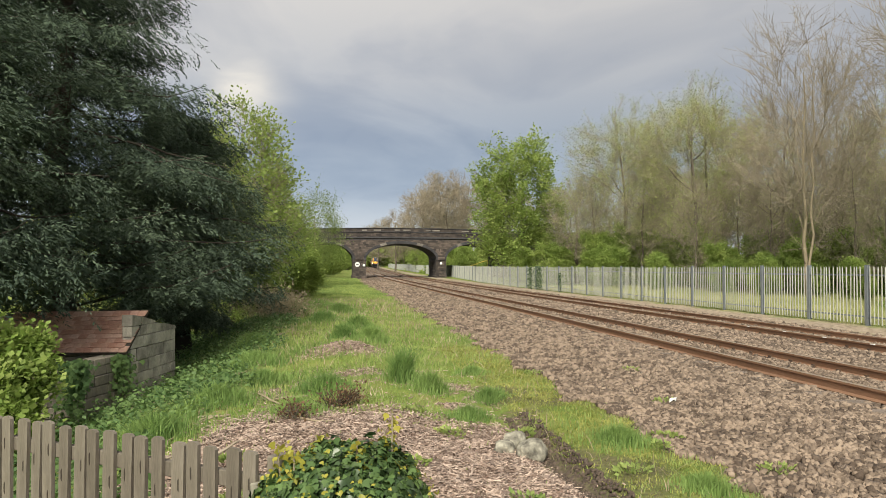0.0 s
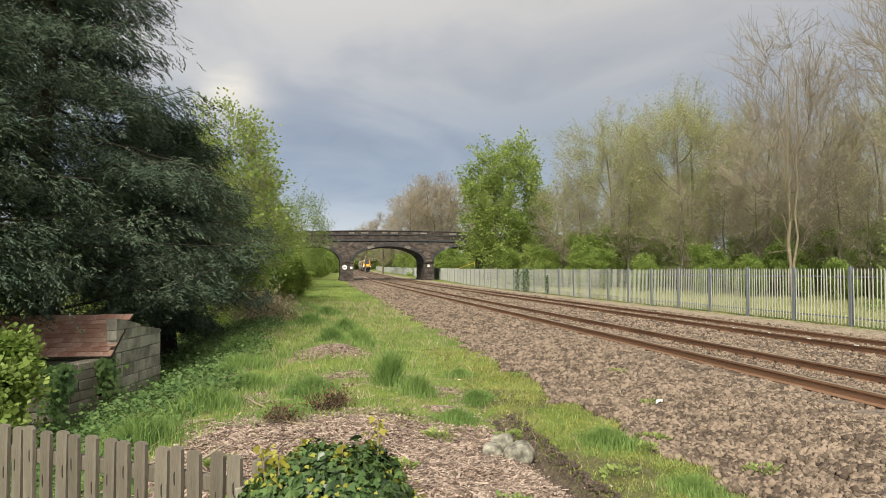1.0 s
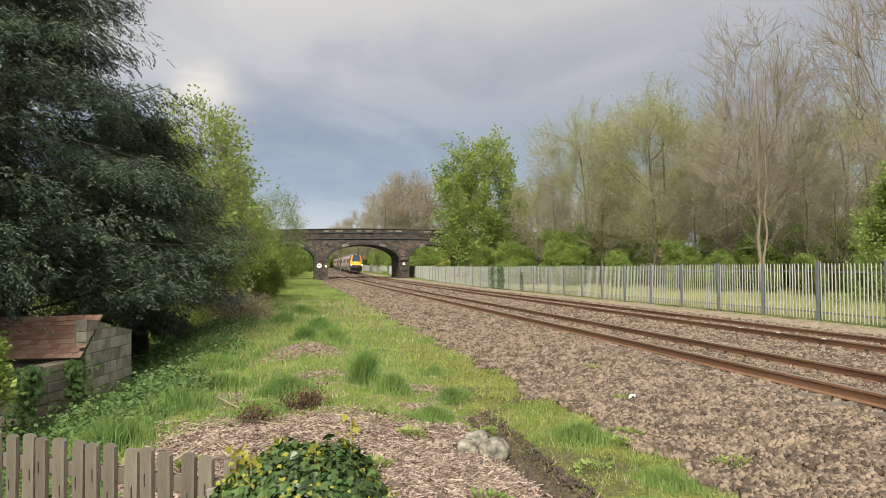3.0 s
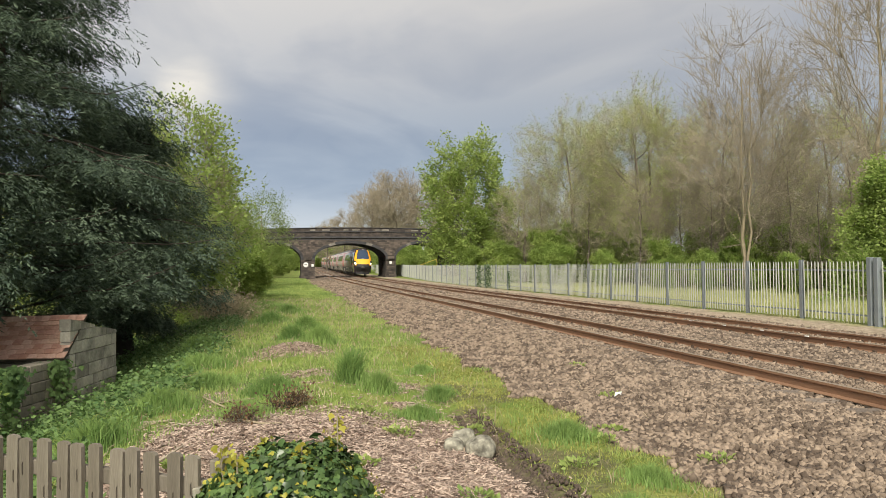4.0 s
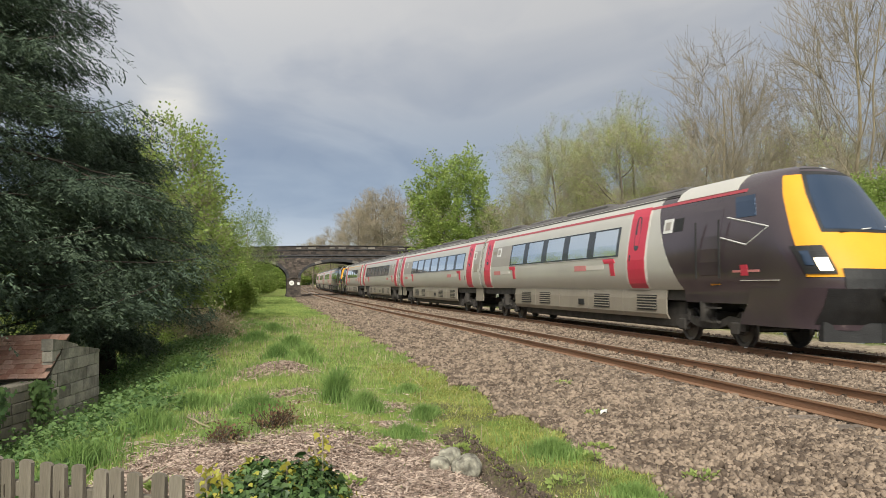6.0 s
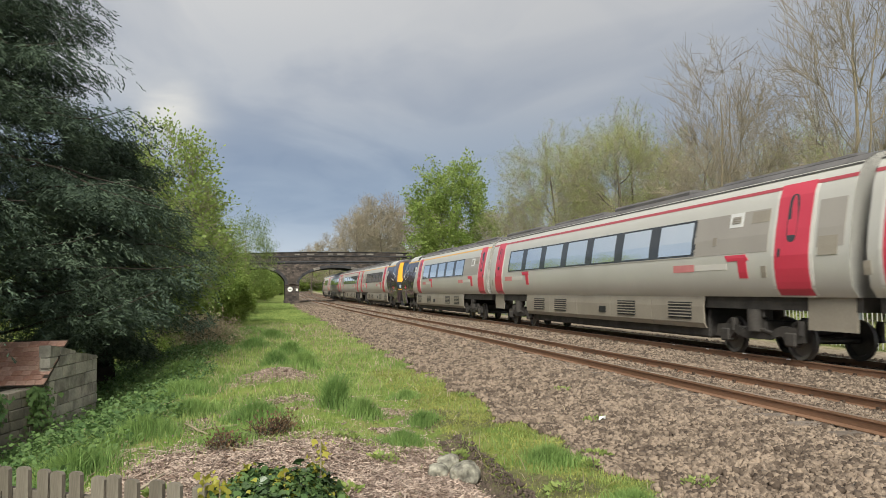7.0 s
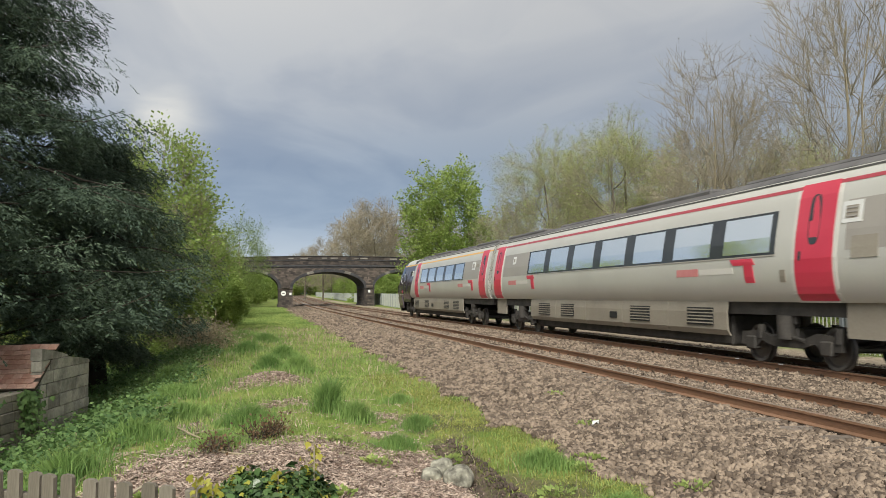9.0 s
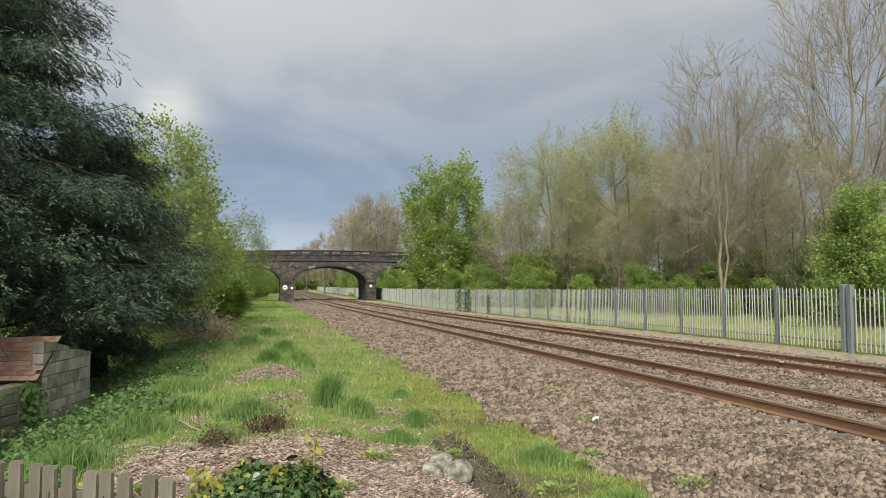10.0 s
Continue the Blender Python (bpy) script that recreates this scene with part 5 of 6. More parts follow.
def coach(label, doors, first, brand, blank, vents):
    """Centre coach; lengths are measured from its leading end."""
    H = 22.82 / 2
    car = tagged(new("coach"), label, "train coach", "coaches of the train")
    y0, y1 = -H + .21, H - .21
    part("body", shell(y0, y1), M_SILVER, car, "silver grey coach body", smooth=30)
    for y in (y0, y1):
        part("gangway", Geo().box(-.75, y - .21 if y < 0 else y, 1.2, .75, y if y < 0 else y + .21, 3.55, c=.04), M_RUBBER, car, "black rubber gangway")
        g = Geo()
        ring = [(-x * .995, z) for x, z in SECTION] + [(x * .995, z) for x, z in SECTION[-2::-1]]
        g.add([(x, y, z) for x, z in ring], [tuple(range(len(ring)))])
        part("end_wall", g, M_RUBBER, car)
    for sgn in (-1, 1):
        for d in doors:
            add_door(car, -H + d, sgn)
        ys = [-H + first + 2.13 * k for k in range(7)]
        add_windows(car, ys, sgn, 0.80)
        for a, b in blank:
            part("blank_panel", skin(Geo(), -H + a, -H + b, 2.15, 3.03, sgn, 0.006, n=6), M_TAUPE, car)
        for a, b, za, zb, framed in vents:
            if framed:
                v = part("vent_frame", skin(Geo(), -H + a, -H + b, za, zb, sgn, 0.012, n=3), M_WHITE, car)
                vent_grille(v, -H + a + .09, -H + b - .09, za + .08, zb - .08, sgn)
            else:
                part("vent", skin(Geo(), -H + a, -H + b, za, zb, sgn, 0.012, n=3), M_LOWER, car)
        for yb in brand:
            add_brand(car, -H + yb if sgn < 0 else -H + yb - 3.4, sgn, sgn)
        add_valance(car, -6.3, 6.5, sgn)
        for d in doors:
            part("hatch", skin(Geo(), -H + d + .78, -H + d + .95, 1.62, 1.86, sgn, 0.01, n=3), M_LOWER, car)
        part("end_skirt", Geo().box(sgn * 1.06 - .03, H - 1.6, .62, sgn * 1.06 + .03, H - .35, 1.24), M_LOWER, car)
        part("end_skirt", Geo().box(sgn * 1.06 - .03, -H + .35, .62, sgn * 1.06 + .03, -H + 1.6, 1.24), M_LOWER, car)
    add_roof(car, y0, y1, M_STRIPE_R)
    add_underside(car, y0, y1)
    add_bogie(car, -8.1)
    add_bogie(car, 7.8)
    return car


def vent_grille(parent, y0, y1, z0, z1, sgn):
    part("vent", skin(Geo(), y0, y1, z0, z1, sgn, 0.018, n=3), M_LOWER, parent)
    g = Geo()
    for k in range(3):
        z = z0 + (z1 - z0) * (k + .3) / 3
        skin(g, y0 + .02, y1 - .02, z, z + (z1 - z0) * .13, sgn, 0.026, n=2)
    tagged(part("louvres", g, M_TAUPE, parent), kind="stuff")


# nose: horizontal slices, rounded round the front
_NZ = [0.62, 0.95, 1.30, 1.62, 1.95, 2.30, 2.75, 3.15, 3.45, 3.70, 3.84, 3.90]
_NY = [-11.45, -11.72, -11.90, -11.86, -11.66, -11.38, -11.04, -10.72, -10.50, -10.25, -9.95, -9.2]


def nose_pt(u, z, off=0.0):
    """u from -1 to 1 goes round the front; past that, along the side."""
    w = (side_x(max(z, 1.42)) if z < 3.86 else side_x(z)) * (1.0 - 0.05 * float(step(1.5, 0.7, z) if z < 1.5 else 0)) + off
    yc = float(np.interp(z, _NZ, _NY)) - off
    D = 1.25
    a = abs(u)
    if a <= 1:
        th = a * math.pi / 2
        x, y = w * math.sin(th) ** 0.80 * (0.93 + .07 * a), yc + D * (1 - math.cos(th) ** 0.80)
    else:
        x, y = w, yc + D + (a - 1)
    return (math.copysign(x, u), y, z)


def nose_patch(u0, u1, z0, z1, off, thick=0.03, nu=16, nz=10, taper=0.0, mi=0):
    """A plate lying on the nose; taper narrows its top."""
    g = Geo()
    outer, inner = [], []
    for i in range(nz + 1):
        z = z0 + (z1 - z0) * i / nz
        q = 1 - taper * (i / nz) ** 1.5
        for k in range(nu + 1):
            u = (u0 + (u1 - u0) * k / nu) * q
            outer.append(nose_pt(u, z, off))
            inner.append(nose_pt(u, z, off - thick))
    m, n = nu + 1, len(outer)
    fs = []
    for i in range(nz):
        for k in range(nu):
            a = i * m + k
            fs += [(a, a + 1, a + m + 1, a + m), (n + a, n + a + m, n + a + m + 1, n + a + 1)]
    for k in range(nu):
        fs += [(k, n + k, n + k + 1, k + 1), (nz * m + k, nz * m + k + 1, n + nz * m + k + 1, n + nz * m + k)]
    for i in range(nz):
        fs += [(i * m, (i + 1) * m, n + (i + 1) * m, n + i * m), (i * m + nu, n + i * m + nu, n + (i + 1) * m + nu, (i + 1) * m + nu)]
    return g.add(outer + inner, fs, mi)


def swoosh(z):
    """Where the dark cab paint ends."""
    return float(np.interp(z, (1.0, 1.3, 1.8, 2.3, 2.8, 3.4), (-6.6, -6.5, -6.1, -5.7, -5.4, -5.2)))


def driving_coach(lit, stripe):
    H = 23.85 / 2
    car = tagged(new("driving_coach"), "silver train driving coach with a yellow nose and dark brown cab", "train coach", "coaches of the train")
    y1 = H - .16
    part("body", shell(-5, y1, swoosh), M_SILVER, car, "silver grey coach body", smooth=30)
    # cab: slices from the sill to the roof
    us = [-1.0 + k / 14 for k in range(29)]
    zs = [0.95, 1.10, 1.24, 1.42, 1.62, 1.85, 2.1, 2.4, 2.7, 3.0, 3.2, 3.42, 3.56, 3.70, 3.80, 3.86, 3.90]
    rings = []
    for z in zs:
        yb = swoosh(z)
        w = nose_pt(1, z)[0]
        back = side_x(z) if z > 1.24 else 1.2
        mid = nose_pt(1.0, z)[1]
        ring = [(-back, yb, z), (-(back * .5 + w * .5), (yb + mid) / 2, z)] + [nose_pt(u, z) for u in us] + [((back * .5 + w * .5), (yb + mid) / 2, z), (back, yb, z)]
        rings.append(ring)
    g = Geo()
    g.sweep(rings, closed=False)
    part("cab", g, M_BROWN, car, "glossy dark brown cab", smooth=40)
    part("nose_panel", nose_patch(-.83, .83, 1.50, 3.60, 0.010, taper=.22, nu=22, nz=14), M_YELLOW, car, "bright yellow nose", smooth=40)
    ws = part("windscreen", nose_patch(-.42, .42, 2.42, 3.58, 0.030, taper=.16), M_SCREEN, car, "large dark raked windscreen", smooth=40)
    part("windscreen_seal", nose_patch(-.46, .46, 2.36, 3.76, 0.020, taper=.14), M_RUBBER, ws, smooth=40)
    part("wiper", Geo().tube([nose_pt(-.28, 2.36, .05), nose_pt(.28, 2.36, .05)], .015, 6), M_RUBBER, ws)
    part("wiper", Geo().tube([nose_pt(-.05, 2.42, .05), nose_pt(.3, 2.5, .05)], .012, 6), M_WHITE, ws)
    part("top_lamp", nose_patch(-.03, .03, 3.74, 3.785, 0.02, nu=3, nz=2), M_WHITE, car)
    for sg in (-1, 1):
        hl = part("headlight", nose_patch(sg * .50, sg * .84, 1.56, 2.10, 0.026, nu=6, nz=5, taper=-.04), M_RUBBER, car, "dark headlight housing")
        part("lamp", nose_patch(sg * .54, sg * .67, 1.62, 1.86, 0.036, nu=4, nz=4), M_LAMP_ON if lit else M_LAMP, hl, "large headlamp")
        part("lamp", nose_patch(sg * .70, sg * .80, 1.72, 2.0, 0.036, nu=4, nz=4), M_SCREEN, hl, "headlamp lens")
    part("bumper", nose_patch(-.62, .62, .62, 1.28, 0.045, thick=.3, nu=20, nz=6), M_RUBBER, car, "black bumper", smooth=40)
    part("cab_skirt", nose_patch(-2.3, 2.3, .52, 1.30, 0.03, thick=.06, nu=44, nz=6), M_BROWN, car, "dark brown skirt under the cab", smooth=40)
    part("coupler_recess", nose_patch(-.44, .44, 1.10, 1.66, 0.034, nu=10, nz=3), M_RUBBER, car)
    cp = part("coupler", Geo().box(-.2, -12.05, 1.06, .2, -11.75, 1.42, c=.04).box(-.12, -12.12, 1.14, .12, -12.0, 1.34, c=.03), M_IRON, car, "iron coupler head")
    part("coupler_pin", Geo().tube([(-.27, -11.98, 1.2), (.27, -11.98, 1.2)], .04, 8), M_WHEEL, cp)
    part("snow_plough", Geo().plate([(-1.0, -11.2), (0, -11.6), (1.0, -11.2), (1.0, -11.05), (0, -11.4), (-1.0, -11.05)], 2, .3, .66), M_RUBBER, car)
    for sgn in (-1, 1):
        # cab side: window, door with rails, white outline mark, vents
        part("cab_window", skin(Geo(), -9.5, -8.8, 2.80, 3.27, sgn, 0.012, slant=.16, n=5), M_SCREEN, car)
        cd = part("cab_door", skin(Geo(), -8.25, -7.45, 1.28, 3.35, sgn, 0.006, n=8), M_BROWN, car)
        for y in (-8.33, -7.37):
            part("handrail", Geo().tube([(sgn * 1.41, y, 1.5), (sgn * 1.42, y, 2.8)], .022, 6), M_RUBBER, cd)
        part("cab_step", Geo().box(sgn * 1.2 - .1, -8.1, .5, sgn * 1.2 + .02, -7.6, .54).box(sgn * 1.2 - .1, -8.1, .82, sgn * 1.2 + .02, -7.6, .86), M_IRON, car)
        g = Geo()
        for (ya, za), (yb, zb) in (((-8.45, 2.84), (-9.95, 2.54)), ((-9.95, 2.54), (-9.25, 2.2)), ((-9.25, 2.2), (-8.28, 2.40))):
            g.tube([(sgn * (side_x(za) + .004), ya, za), (sgn * (side_x(zb) + .004), yb, zb)], .016, 4)
        part("outline_mark", g, M_WHITE, car)
        v = part("vent_frame", skin(Geo(), -6.05, -5.6, 2.66, 3.02, sgn, 0.012, n=3), M_WHITE, car)
        part("vent", skin(Geo(), -5.95, -5.7, 2.74, 2.94, sgn, 0.018, n=3), M_TAUPE, v)
        part("vent", skin(Geo(), -6.55, -6.12, 2.68, 3.0, sgn, 0.010, n=3), M_RUBBER, car)
        part("mark", skin(Geo(), -9.7, -8.75, 1.62, 1.67, sgn, 0.008, n=2), M_PINK, car)
        part("mark", skin(Geo(), -9.3, -9.05, 1.55, 1.78, sgn, 0.010, n=2), M_RED, car)
        part("sill_line", skin(Geo(), -10.3, -9.0, 1.44, 1.455, sgn, 0.014, n=2), M_CREAM, car)
        part("step_light", skin(Geo(), -8.2, -7.8, 1.30, 1.38, sgn, 0.02, n=3), M_YELLOW, car)
        add_door(car, -4.2, sgn)
        add_door(car, H - 1.15, sgn)
        ys = [-2.1 + 2.13 * k for k in range(5)]
        add_windows(car, ys, sgn, 0.80)
        part("blank_panel", skin(Geo(), ys[-1] + .95, ys[-1] + 3.9, 2.17, 3.03, sgn, 0.006, n=6), M_TAUPE, car)
        v = part("vent_frame", skin(Geo(), ys[-1] + 2.4, ys[-1] + 2.95, 2.60, 2.98, sgn, 0.012, n=3), M_WHITE, car)
        part("vent", skin(Geo(), ys[-1] + 2.5, ys[-1] + 2.85, 2.68, 2.9, sgn, 0.018, n=3), M_TAUPE, v)
        part("vent", skin(Geo(), ys[-1] + 3.1, ys[-1] + 3.6, 2.70, 2.86, sgn, 0.010, n=3), M_LOWER, car)
        add_brand(car, .2 if sgn < 0 else -2.9, sgn, sgn)
        add_brand(car, ys[-1] + 3.2 if sgn < 0 else ys[-1], sgn, sgn)
        add_valance(car, -5.6, 7.0, sgn)
    y = y1
    part("gangway", Geo().box(-.75, y, 1.2, .75, y + .17, 3.55, c=.04), M_RUBBER, car, "black rubber gangway")
    ring = [(-x * .995, z) for x, z in SECTION] + [(x * .995, z) for x, z in SECTION[-2::-1]]
    part("end_wall", Geo().add([(x, y, z) for x, z in ring], [tuple(range(len(ring)))]), M_RUBBER, car)
    add_roof(car, -6.0, y1, stripe, True)
    ring = [(-x, z) for x, z in SECTION if z > 3.42] + [(x, z) for x, z in SECTION[-2::-1] if z > 3.42]
    part("cab_roof", Geo().sweep([[(x * 1.006, y, z + .008) for x, z in ring] + [(x * .98, y, z - .02) for x, z in reversed(ring)] for y in (-8.6, -6.01)]), M_SILVER, car, "pale grey cab roof", smooth=30)
    for sgn in (-1, 1):
        part("stripe", skin(Geo(), -9.0, -6.01, 3.36, 3.43, sgn, 0.012, n=2), stripe, car)
    add_underside(car, -9.6, y1)
    add_bogie(car, -7.3)
    add_bogie(car, 8.4)
    return car


TRAIN = []
TALL = 1.082
lead = driving_coach(True, M_STRIPE_R)
tail_a = driving_coach(False, M_STRIPE_Y)
A_DOORS, B_DOORS = (2.15, 21.75), (1.75, 21.3)
mid = coach("silver grey intercity train coach with pinkish red doors", A_DOORS, 4.22, (6.95, 20.2), ((.35, 1.35), (17.95, 21.0)),
            ((1.0, 1.48, 2.62, 3.0, True), (.6, 1.2, 2.0, 2.38, False), (19.5, 19.85, 2.62, 2.92, True)))
mid_b = coach("silver grey train coach with a blanked bay beside a door", B_DOORS, 6.2, (6.2, 20.3), ((.35, 1.05), (2.5, 5.3)),
              ((3.4, 3.9, 2.72, 3.03, True), (2.5, 3.1, 2.76, 3.0, False), (.5, 1.0, 2.0, 2.35, False), (4.35, 4.5, 2.36, 2.55, False)))
for car in (lead, tail_a, mid, mid_b):
    car.scale.z = TALL
I4 = Matrix.Identity(4)
front_b, rear_b = copy_thing(tail_a, I4), copy_thing(tail_a, I4)
mids = [mid, mid_b] + [copy_thing(mid, I4) for _ in range(2)]
lead["label"] = "leading silver driving coach with lit headlights and yellow nose"
OFF = [11.925, 35.26, 58.08, 81.60]
for base, cars in ((0.0, (lead, mids[0], mids[1], tail_a)), (93.34, (front_b, mids[2], mids[3], rear_b))):
    for k, car in enumerate(cars):
        TRAIN.append((car, base + OFF[k], k == 3))

# ---------------------------------------------------------------- grass, stones, chips


def scatter(n, x0, x1, y0, y1, keep, power=1.0):
    """Random places, denser towards the near end."""
    y = y0 + (y1 - y0) * rng.random(n) ** power
    x = x0 + (x1 - x0) * rng.random(n) + bend(y)
    m = rng.random(n) < keep(x, y)
    return x[m], y[m]


def blades_mesh(name, x, y, h, w, mats, lean=0.35, z_of=ground_z):
    n = len(x)
    z = z_of(x, y) - 0.01
    az, bend_az = rng.random(n) * 6.283, rng.random(n) * 6.283
    hh = h * (0.5 + rng.random(n))
    ln = np.abs(rng.normal(0, lean, n)) * hh
    p = np.stack([x, y, z], 1)
    s = np.stack([np.cos(az), np.sin(az), np.zeros(n)], 1) * (w * (0.6 + 0.8 * rng.random(n)))[:, None]
    off = np.stack([np.cos(bend_az) * ln, np.sin(bend_az) * ln, hh], 1)
    mid = p + off * np.array([0.35, 0.35, 0.6])
    v = np.stack([p - s, p + s, mid + s * .7, mid - s * .7, p + off], 1).reshape(-1, 3)
    k = np.arange(n)[:, None] * 5
    f = np.concatenate([k + np.array([[0, 1, 2]]), k + np.array([[0, 2, 3]]), k + np.array([[3, 2, 4]])])
    return raw_mesh(name, v, f, mats)


def grassy(x, y):
    b, c, e, so = zone(x, y)
    L = x - bend(y)
    patch = 0.34 + 0.66 * step(-0.25, 0.35, bumps(x, y, 1.6, 2.0) + 0.5 * bumps(x, y, 5.0, 8.0))
    thin = 1 - 0.55 * step(1.6, 2.6, L) * (1 - step(11, 16, y))
    return np.clip(1 - b * 1.0 - c * 0.97 - e * 0.8 - so * .95, 0, 1) * patch * thin


def build_grass():
    xs, ys = [], []
    for n, x0, x1, y0, y1 in ((60000, -3.5, 4.4, 3.5, 12), (60000, -4.0, 4.2, 12, 26), (36000, -3.5, 4.0, 26, 55)):
        x, y = scatter(n, x0, x1, y0, y1, grassy)
        xs.append(x), ys.append(y)
    x, y = np.concatenate(xs), np.concatenate(ys)
    h = 0.032 + 0.045 * step(-.2, .6, bumps(x, y, 0.8, 9.0)) + 0.0012 * y
    w = 0.003 + 0.00045 * y
    tagged(new("grass", blades_mesh("grass", x, y, h, w, M_GRASS)), "short fresh green grass on the railway verge", "grass", kind="stuff")
    x, y = scatter(26000, -3.0, 4.0, 54, 112, lambda a, b: 1 - zone(a, b)[0])
    tagged(new("far_grass", blades_mesh("far_grass", x, y, 0.12, 0.03, M_GRASS, .6)), "rough green grass along the far verge", "grass", kind="stuff")
    # low moss and seedlings beside the ballast
    x, y = scatter(52000, 2.25, 4.1, 3.4, 17, lambda a, b: np.clip(1 - zone(a, b)[0] - .4 * zone(a, b)[3], 0, 1) * (.35 + .65 * step(-.3, .4, bumps(a, b, 3.1, 4.4))))
    tagged(new("moss", blades_mesh("moss", x, y, 0.022 + .0012 * y, 0.0035 + .0004 * y, M_MOSS, 1.0)), "low yellow-green moss and seedlings beside the ballast", "moss", kind="stuff")
    # lush tufts
    cx = [(0.98, 11.4, .26, .42), (1.32, 10.7, .3, .24), (0.75, 17.5, .4, .3), (0.1, 18.4, .4, .28), (0.5, 21, .5, .3), (2.1, 10.2, .25, .16), (-.6, 24, .6, .3), (0.0, 28, .7, .3), (-1.6, 9.8, .6, .22), (-1.2, 11.6, .6, .22),
          (-2.0, 8.1, .5, .26), (-.2, 10.2, .5, .2), (2.9, 7.2, .4, .14), (3.0, 5.6, .3, .12), (-.5, 8.6, .35, .15), (1.6, 8.9, .3, .14), (2.3, 12.6, .3, .12), (-1.7, 14.5, .7, .25), (-2.3, 19, .8, .3), (-1.0, 33, 1.0, .3), (2.45, 4.9, .25, .12)]
    X, Y, Hh = [], [], []
    for tx, ty, r, h in cx:
        n = int(2600 * min(1, r / .5))
        a, q = rng.random(n) * 6.283, np.abs(rng.normal(0, .55, n)) * r * (1 + .5 * np.sin(rng.integers(0, 5, n)))
        X.append(tx + q * np.cos(a)), Y.append(ty + q * np.sin(a)), Hh.append(np.full(n, h) * np.clip(1.1 - 0.55 * q / r, .25, 1.2))
    X, Y, Hh = np.concatenate(X), np.concatenate(Y), np.concatenate(Hh)
    tagged(new("grass_tufts", blades_mesh("grass_tufts", X, Y, Hh, 0.0022 + 0.00035 * Y, M_TUFT, 0.5)), "lush tufts of longer green grass", "grass", kind="stuff")
    x, y = scatter(15000, -3.6, 4.4, 3, 40, lambda x, y: (.25 + .3 * grassy(x, y)) * (1 - .93 * zone(x, y)[0]) * (1 - .85 * zone(x, y)[1]))
    tagged(new("dry_stems", blades_mesh("dry_stems", x, y, 0.10 + .003 * y, 0.0018 + .0003 * y, M_STRAW, 1.2)), "dry straw-coloured stems among the grass", "grass", kind="stuff")
    # meadow behind the fence
    x, y = scatter(70000, 16.2, 30, 10, 60, lambda x, y: 0.8 + 0 * x)
    tagged(new("meadow_grass", blades_mesh("meadow_grass", x, y, 0.26, 0.012, M_MEADOW, 0.5)), "rough pale meadow grass behind the fence", "grass", kind="stuff")
    # brambles and nettles on the bank
    x, y = scatter(64000, -6.5, -1.2, 5.5, 34, lambda x, y: (x < -1.5 - 0.3 * np.sin(y)) * (0.35 + 0.65 * (bumps(x, y, 1.3, 6.0) > -.2)))
    z = ground_z(x, y) + np.abs(rng.normal(0, 0.14, len(x))) * (1 + .5 * bumps(x, y, 1.9, 3.0)) + .02
    d = np.stack([rng.normal(0, 1, len(x)), rng.normal(0, 1, len(x)), 0.3 + 0 * x], 1)
    tagged(new("brambles", leaves_mesh("brambles", rng, np.stack([x, y, z], 1), d, 0.072, M_BRAMBLE, width=.7, flat=.4)), "green brambles and nettles covering the bank", "undergrowth", kind="stuff")


build_grass()


def rocks_mesh(name, x, y, size, lift, mats):
    """Angular stones: squashed, turned boxes with shifted corners."""
    n = len(x)
    base = np.array([(sx, sy, sz) for sz in (-1, 1) for sy in (-1, 1) for sx in (-1, 1)], float) * 0.5
    v = base[None] * (0.65 + 0.7 * rng.random((n, 1, 3))) + rng.normal(0, 0.13, (n, 8, 3))
    q = rng.normal(0, 1, (n, 4))
    q /= np.linalg.norm(q, axis=1, keepdims=True)
    a, b, c, d = q.T
    R = np.stack([1 - 2 * (c * c + d * d), 2 * (b * c - a * d), 2 * (b * d + a * c), 2 * (b * c + a * d), 1 - 2 * (b * b + d * d), 2 * (c * d - a * b),
                  2 * (b * d - a * c), 2 * (c * d + a * b), 1 - 2 * (b * b + c * c)], 1).reshape(n, 3, 3)
    s = size * (0.55 + 0.8 * rng.random(n))
    v = np.einsum('nij,nkj->nki', R, v) * s[:, None, None]
    z = ground_z(x, y) + lift * s
    v += np.stack([x, y, z], 1)[:, None]
    f = np.array([(0, 2, 3, 1), (4, 5, 7, 6), (0, 1, 5, 4), (2, 6, 7, 3), (0, 4, 6, 2), (1, 3, 7, 5)])
    F = (np.arange(n)[:, None, None] * 8 + f[None]).reshape(-1, 4)
    return raw_mesh(name, v.reshape(-1, 3), F, mats)


def build_ballast():
    def stony(x, y):
        return step(0.45, 0.8, zone(x, y)[0])

    def clear(x, y):
        L = x - bend(y)
        ok = np.ones_like(L)
        for r in RAILS:
            ok *= np.abs(L - r) > 0.10
        return ok
    xs, ys, ss = [], [], []
    for n, x0, x1, y0, y1, s in ((40000, 2.4, 8.3, 3.2, 11, .042), (50000, 2.4, 13.8, 9, 20, .052), (44000, 2.6, 13.9, 19, 42, .062), (14000, 2.8, 14.0, 40, 90, .08)):
        x, y = scatter(n, x0, x1, y0, y1, lambda a, b: stony(a, b) * clear(a, b))
        xs.append(x), ys.append(y), ss.append(np.full(len(x), s) * np.where((np.abs(x - bend(y) - 7.63) < .7) | (np.abs(x - bend(y) - 11.78) < .7), .7, 1.0))
    x, y, s = np.concatenate(xs), np.concatenate(ys), np.concatenate(ss)
    tagged(new("ballast", rocks_mesh("ballast", x, y, s, 0.40, M_BALLAST)), "angular brown and grey granite railway ballast", "gravel", kind="stuff")


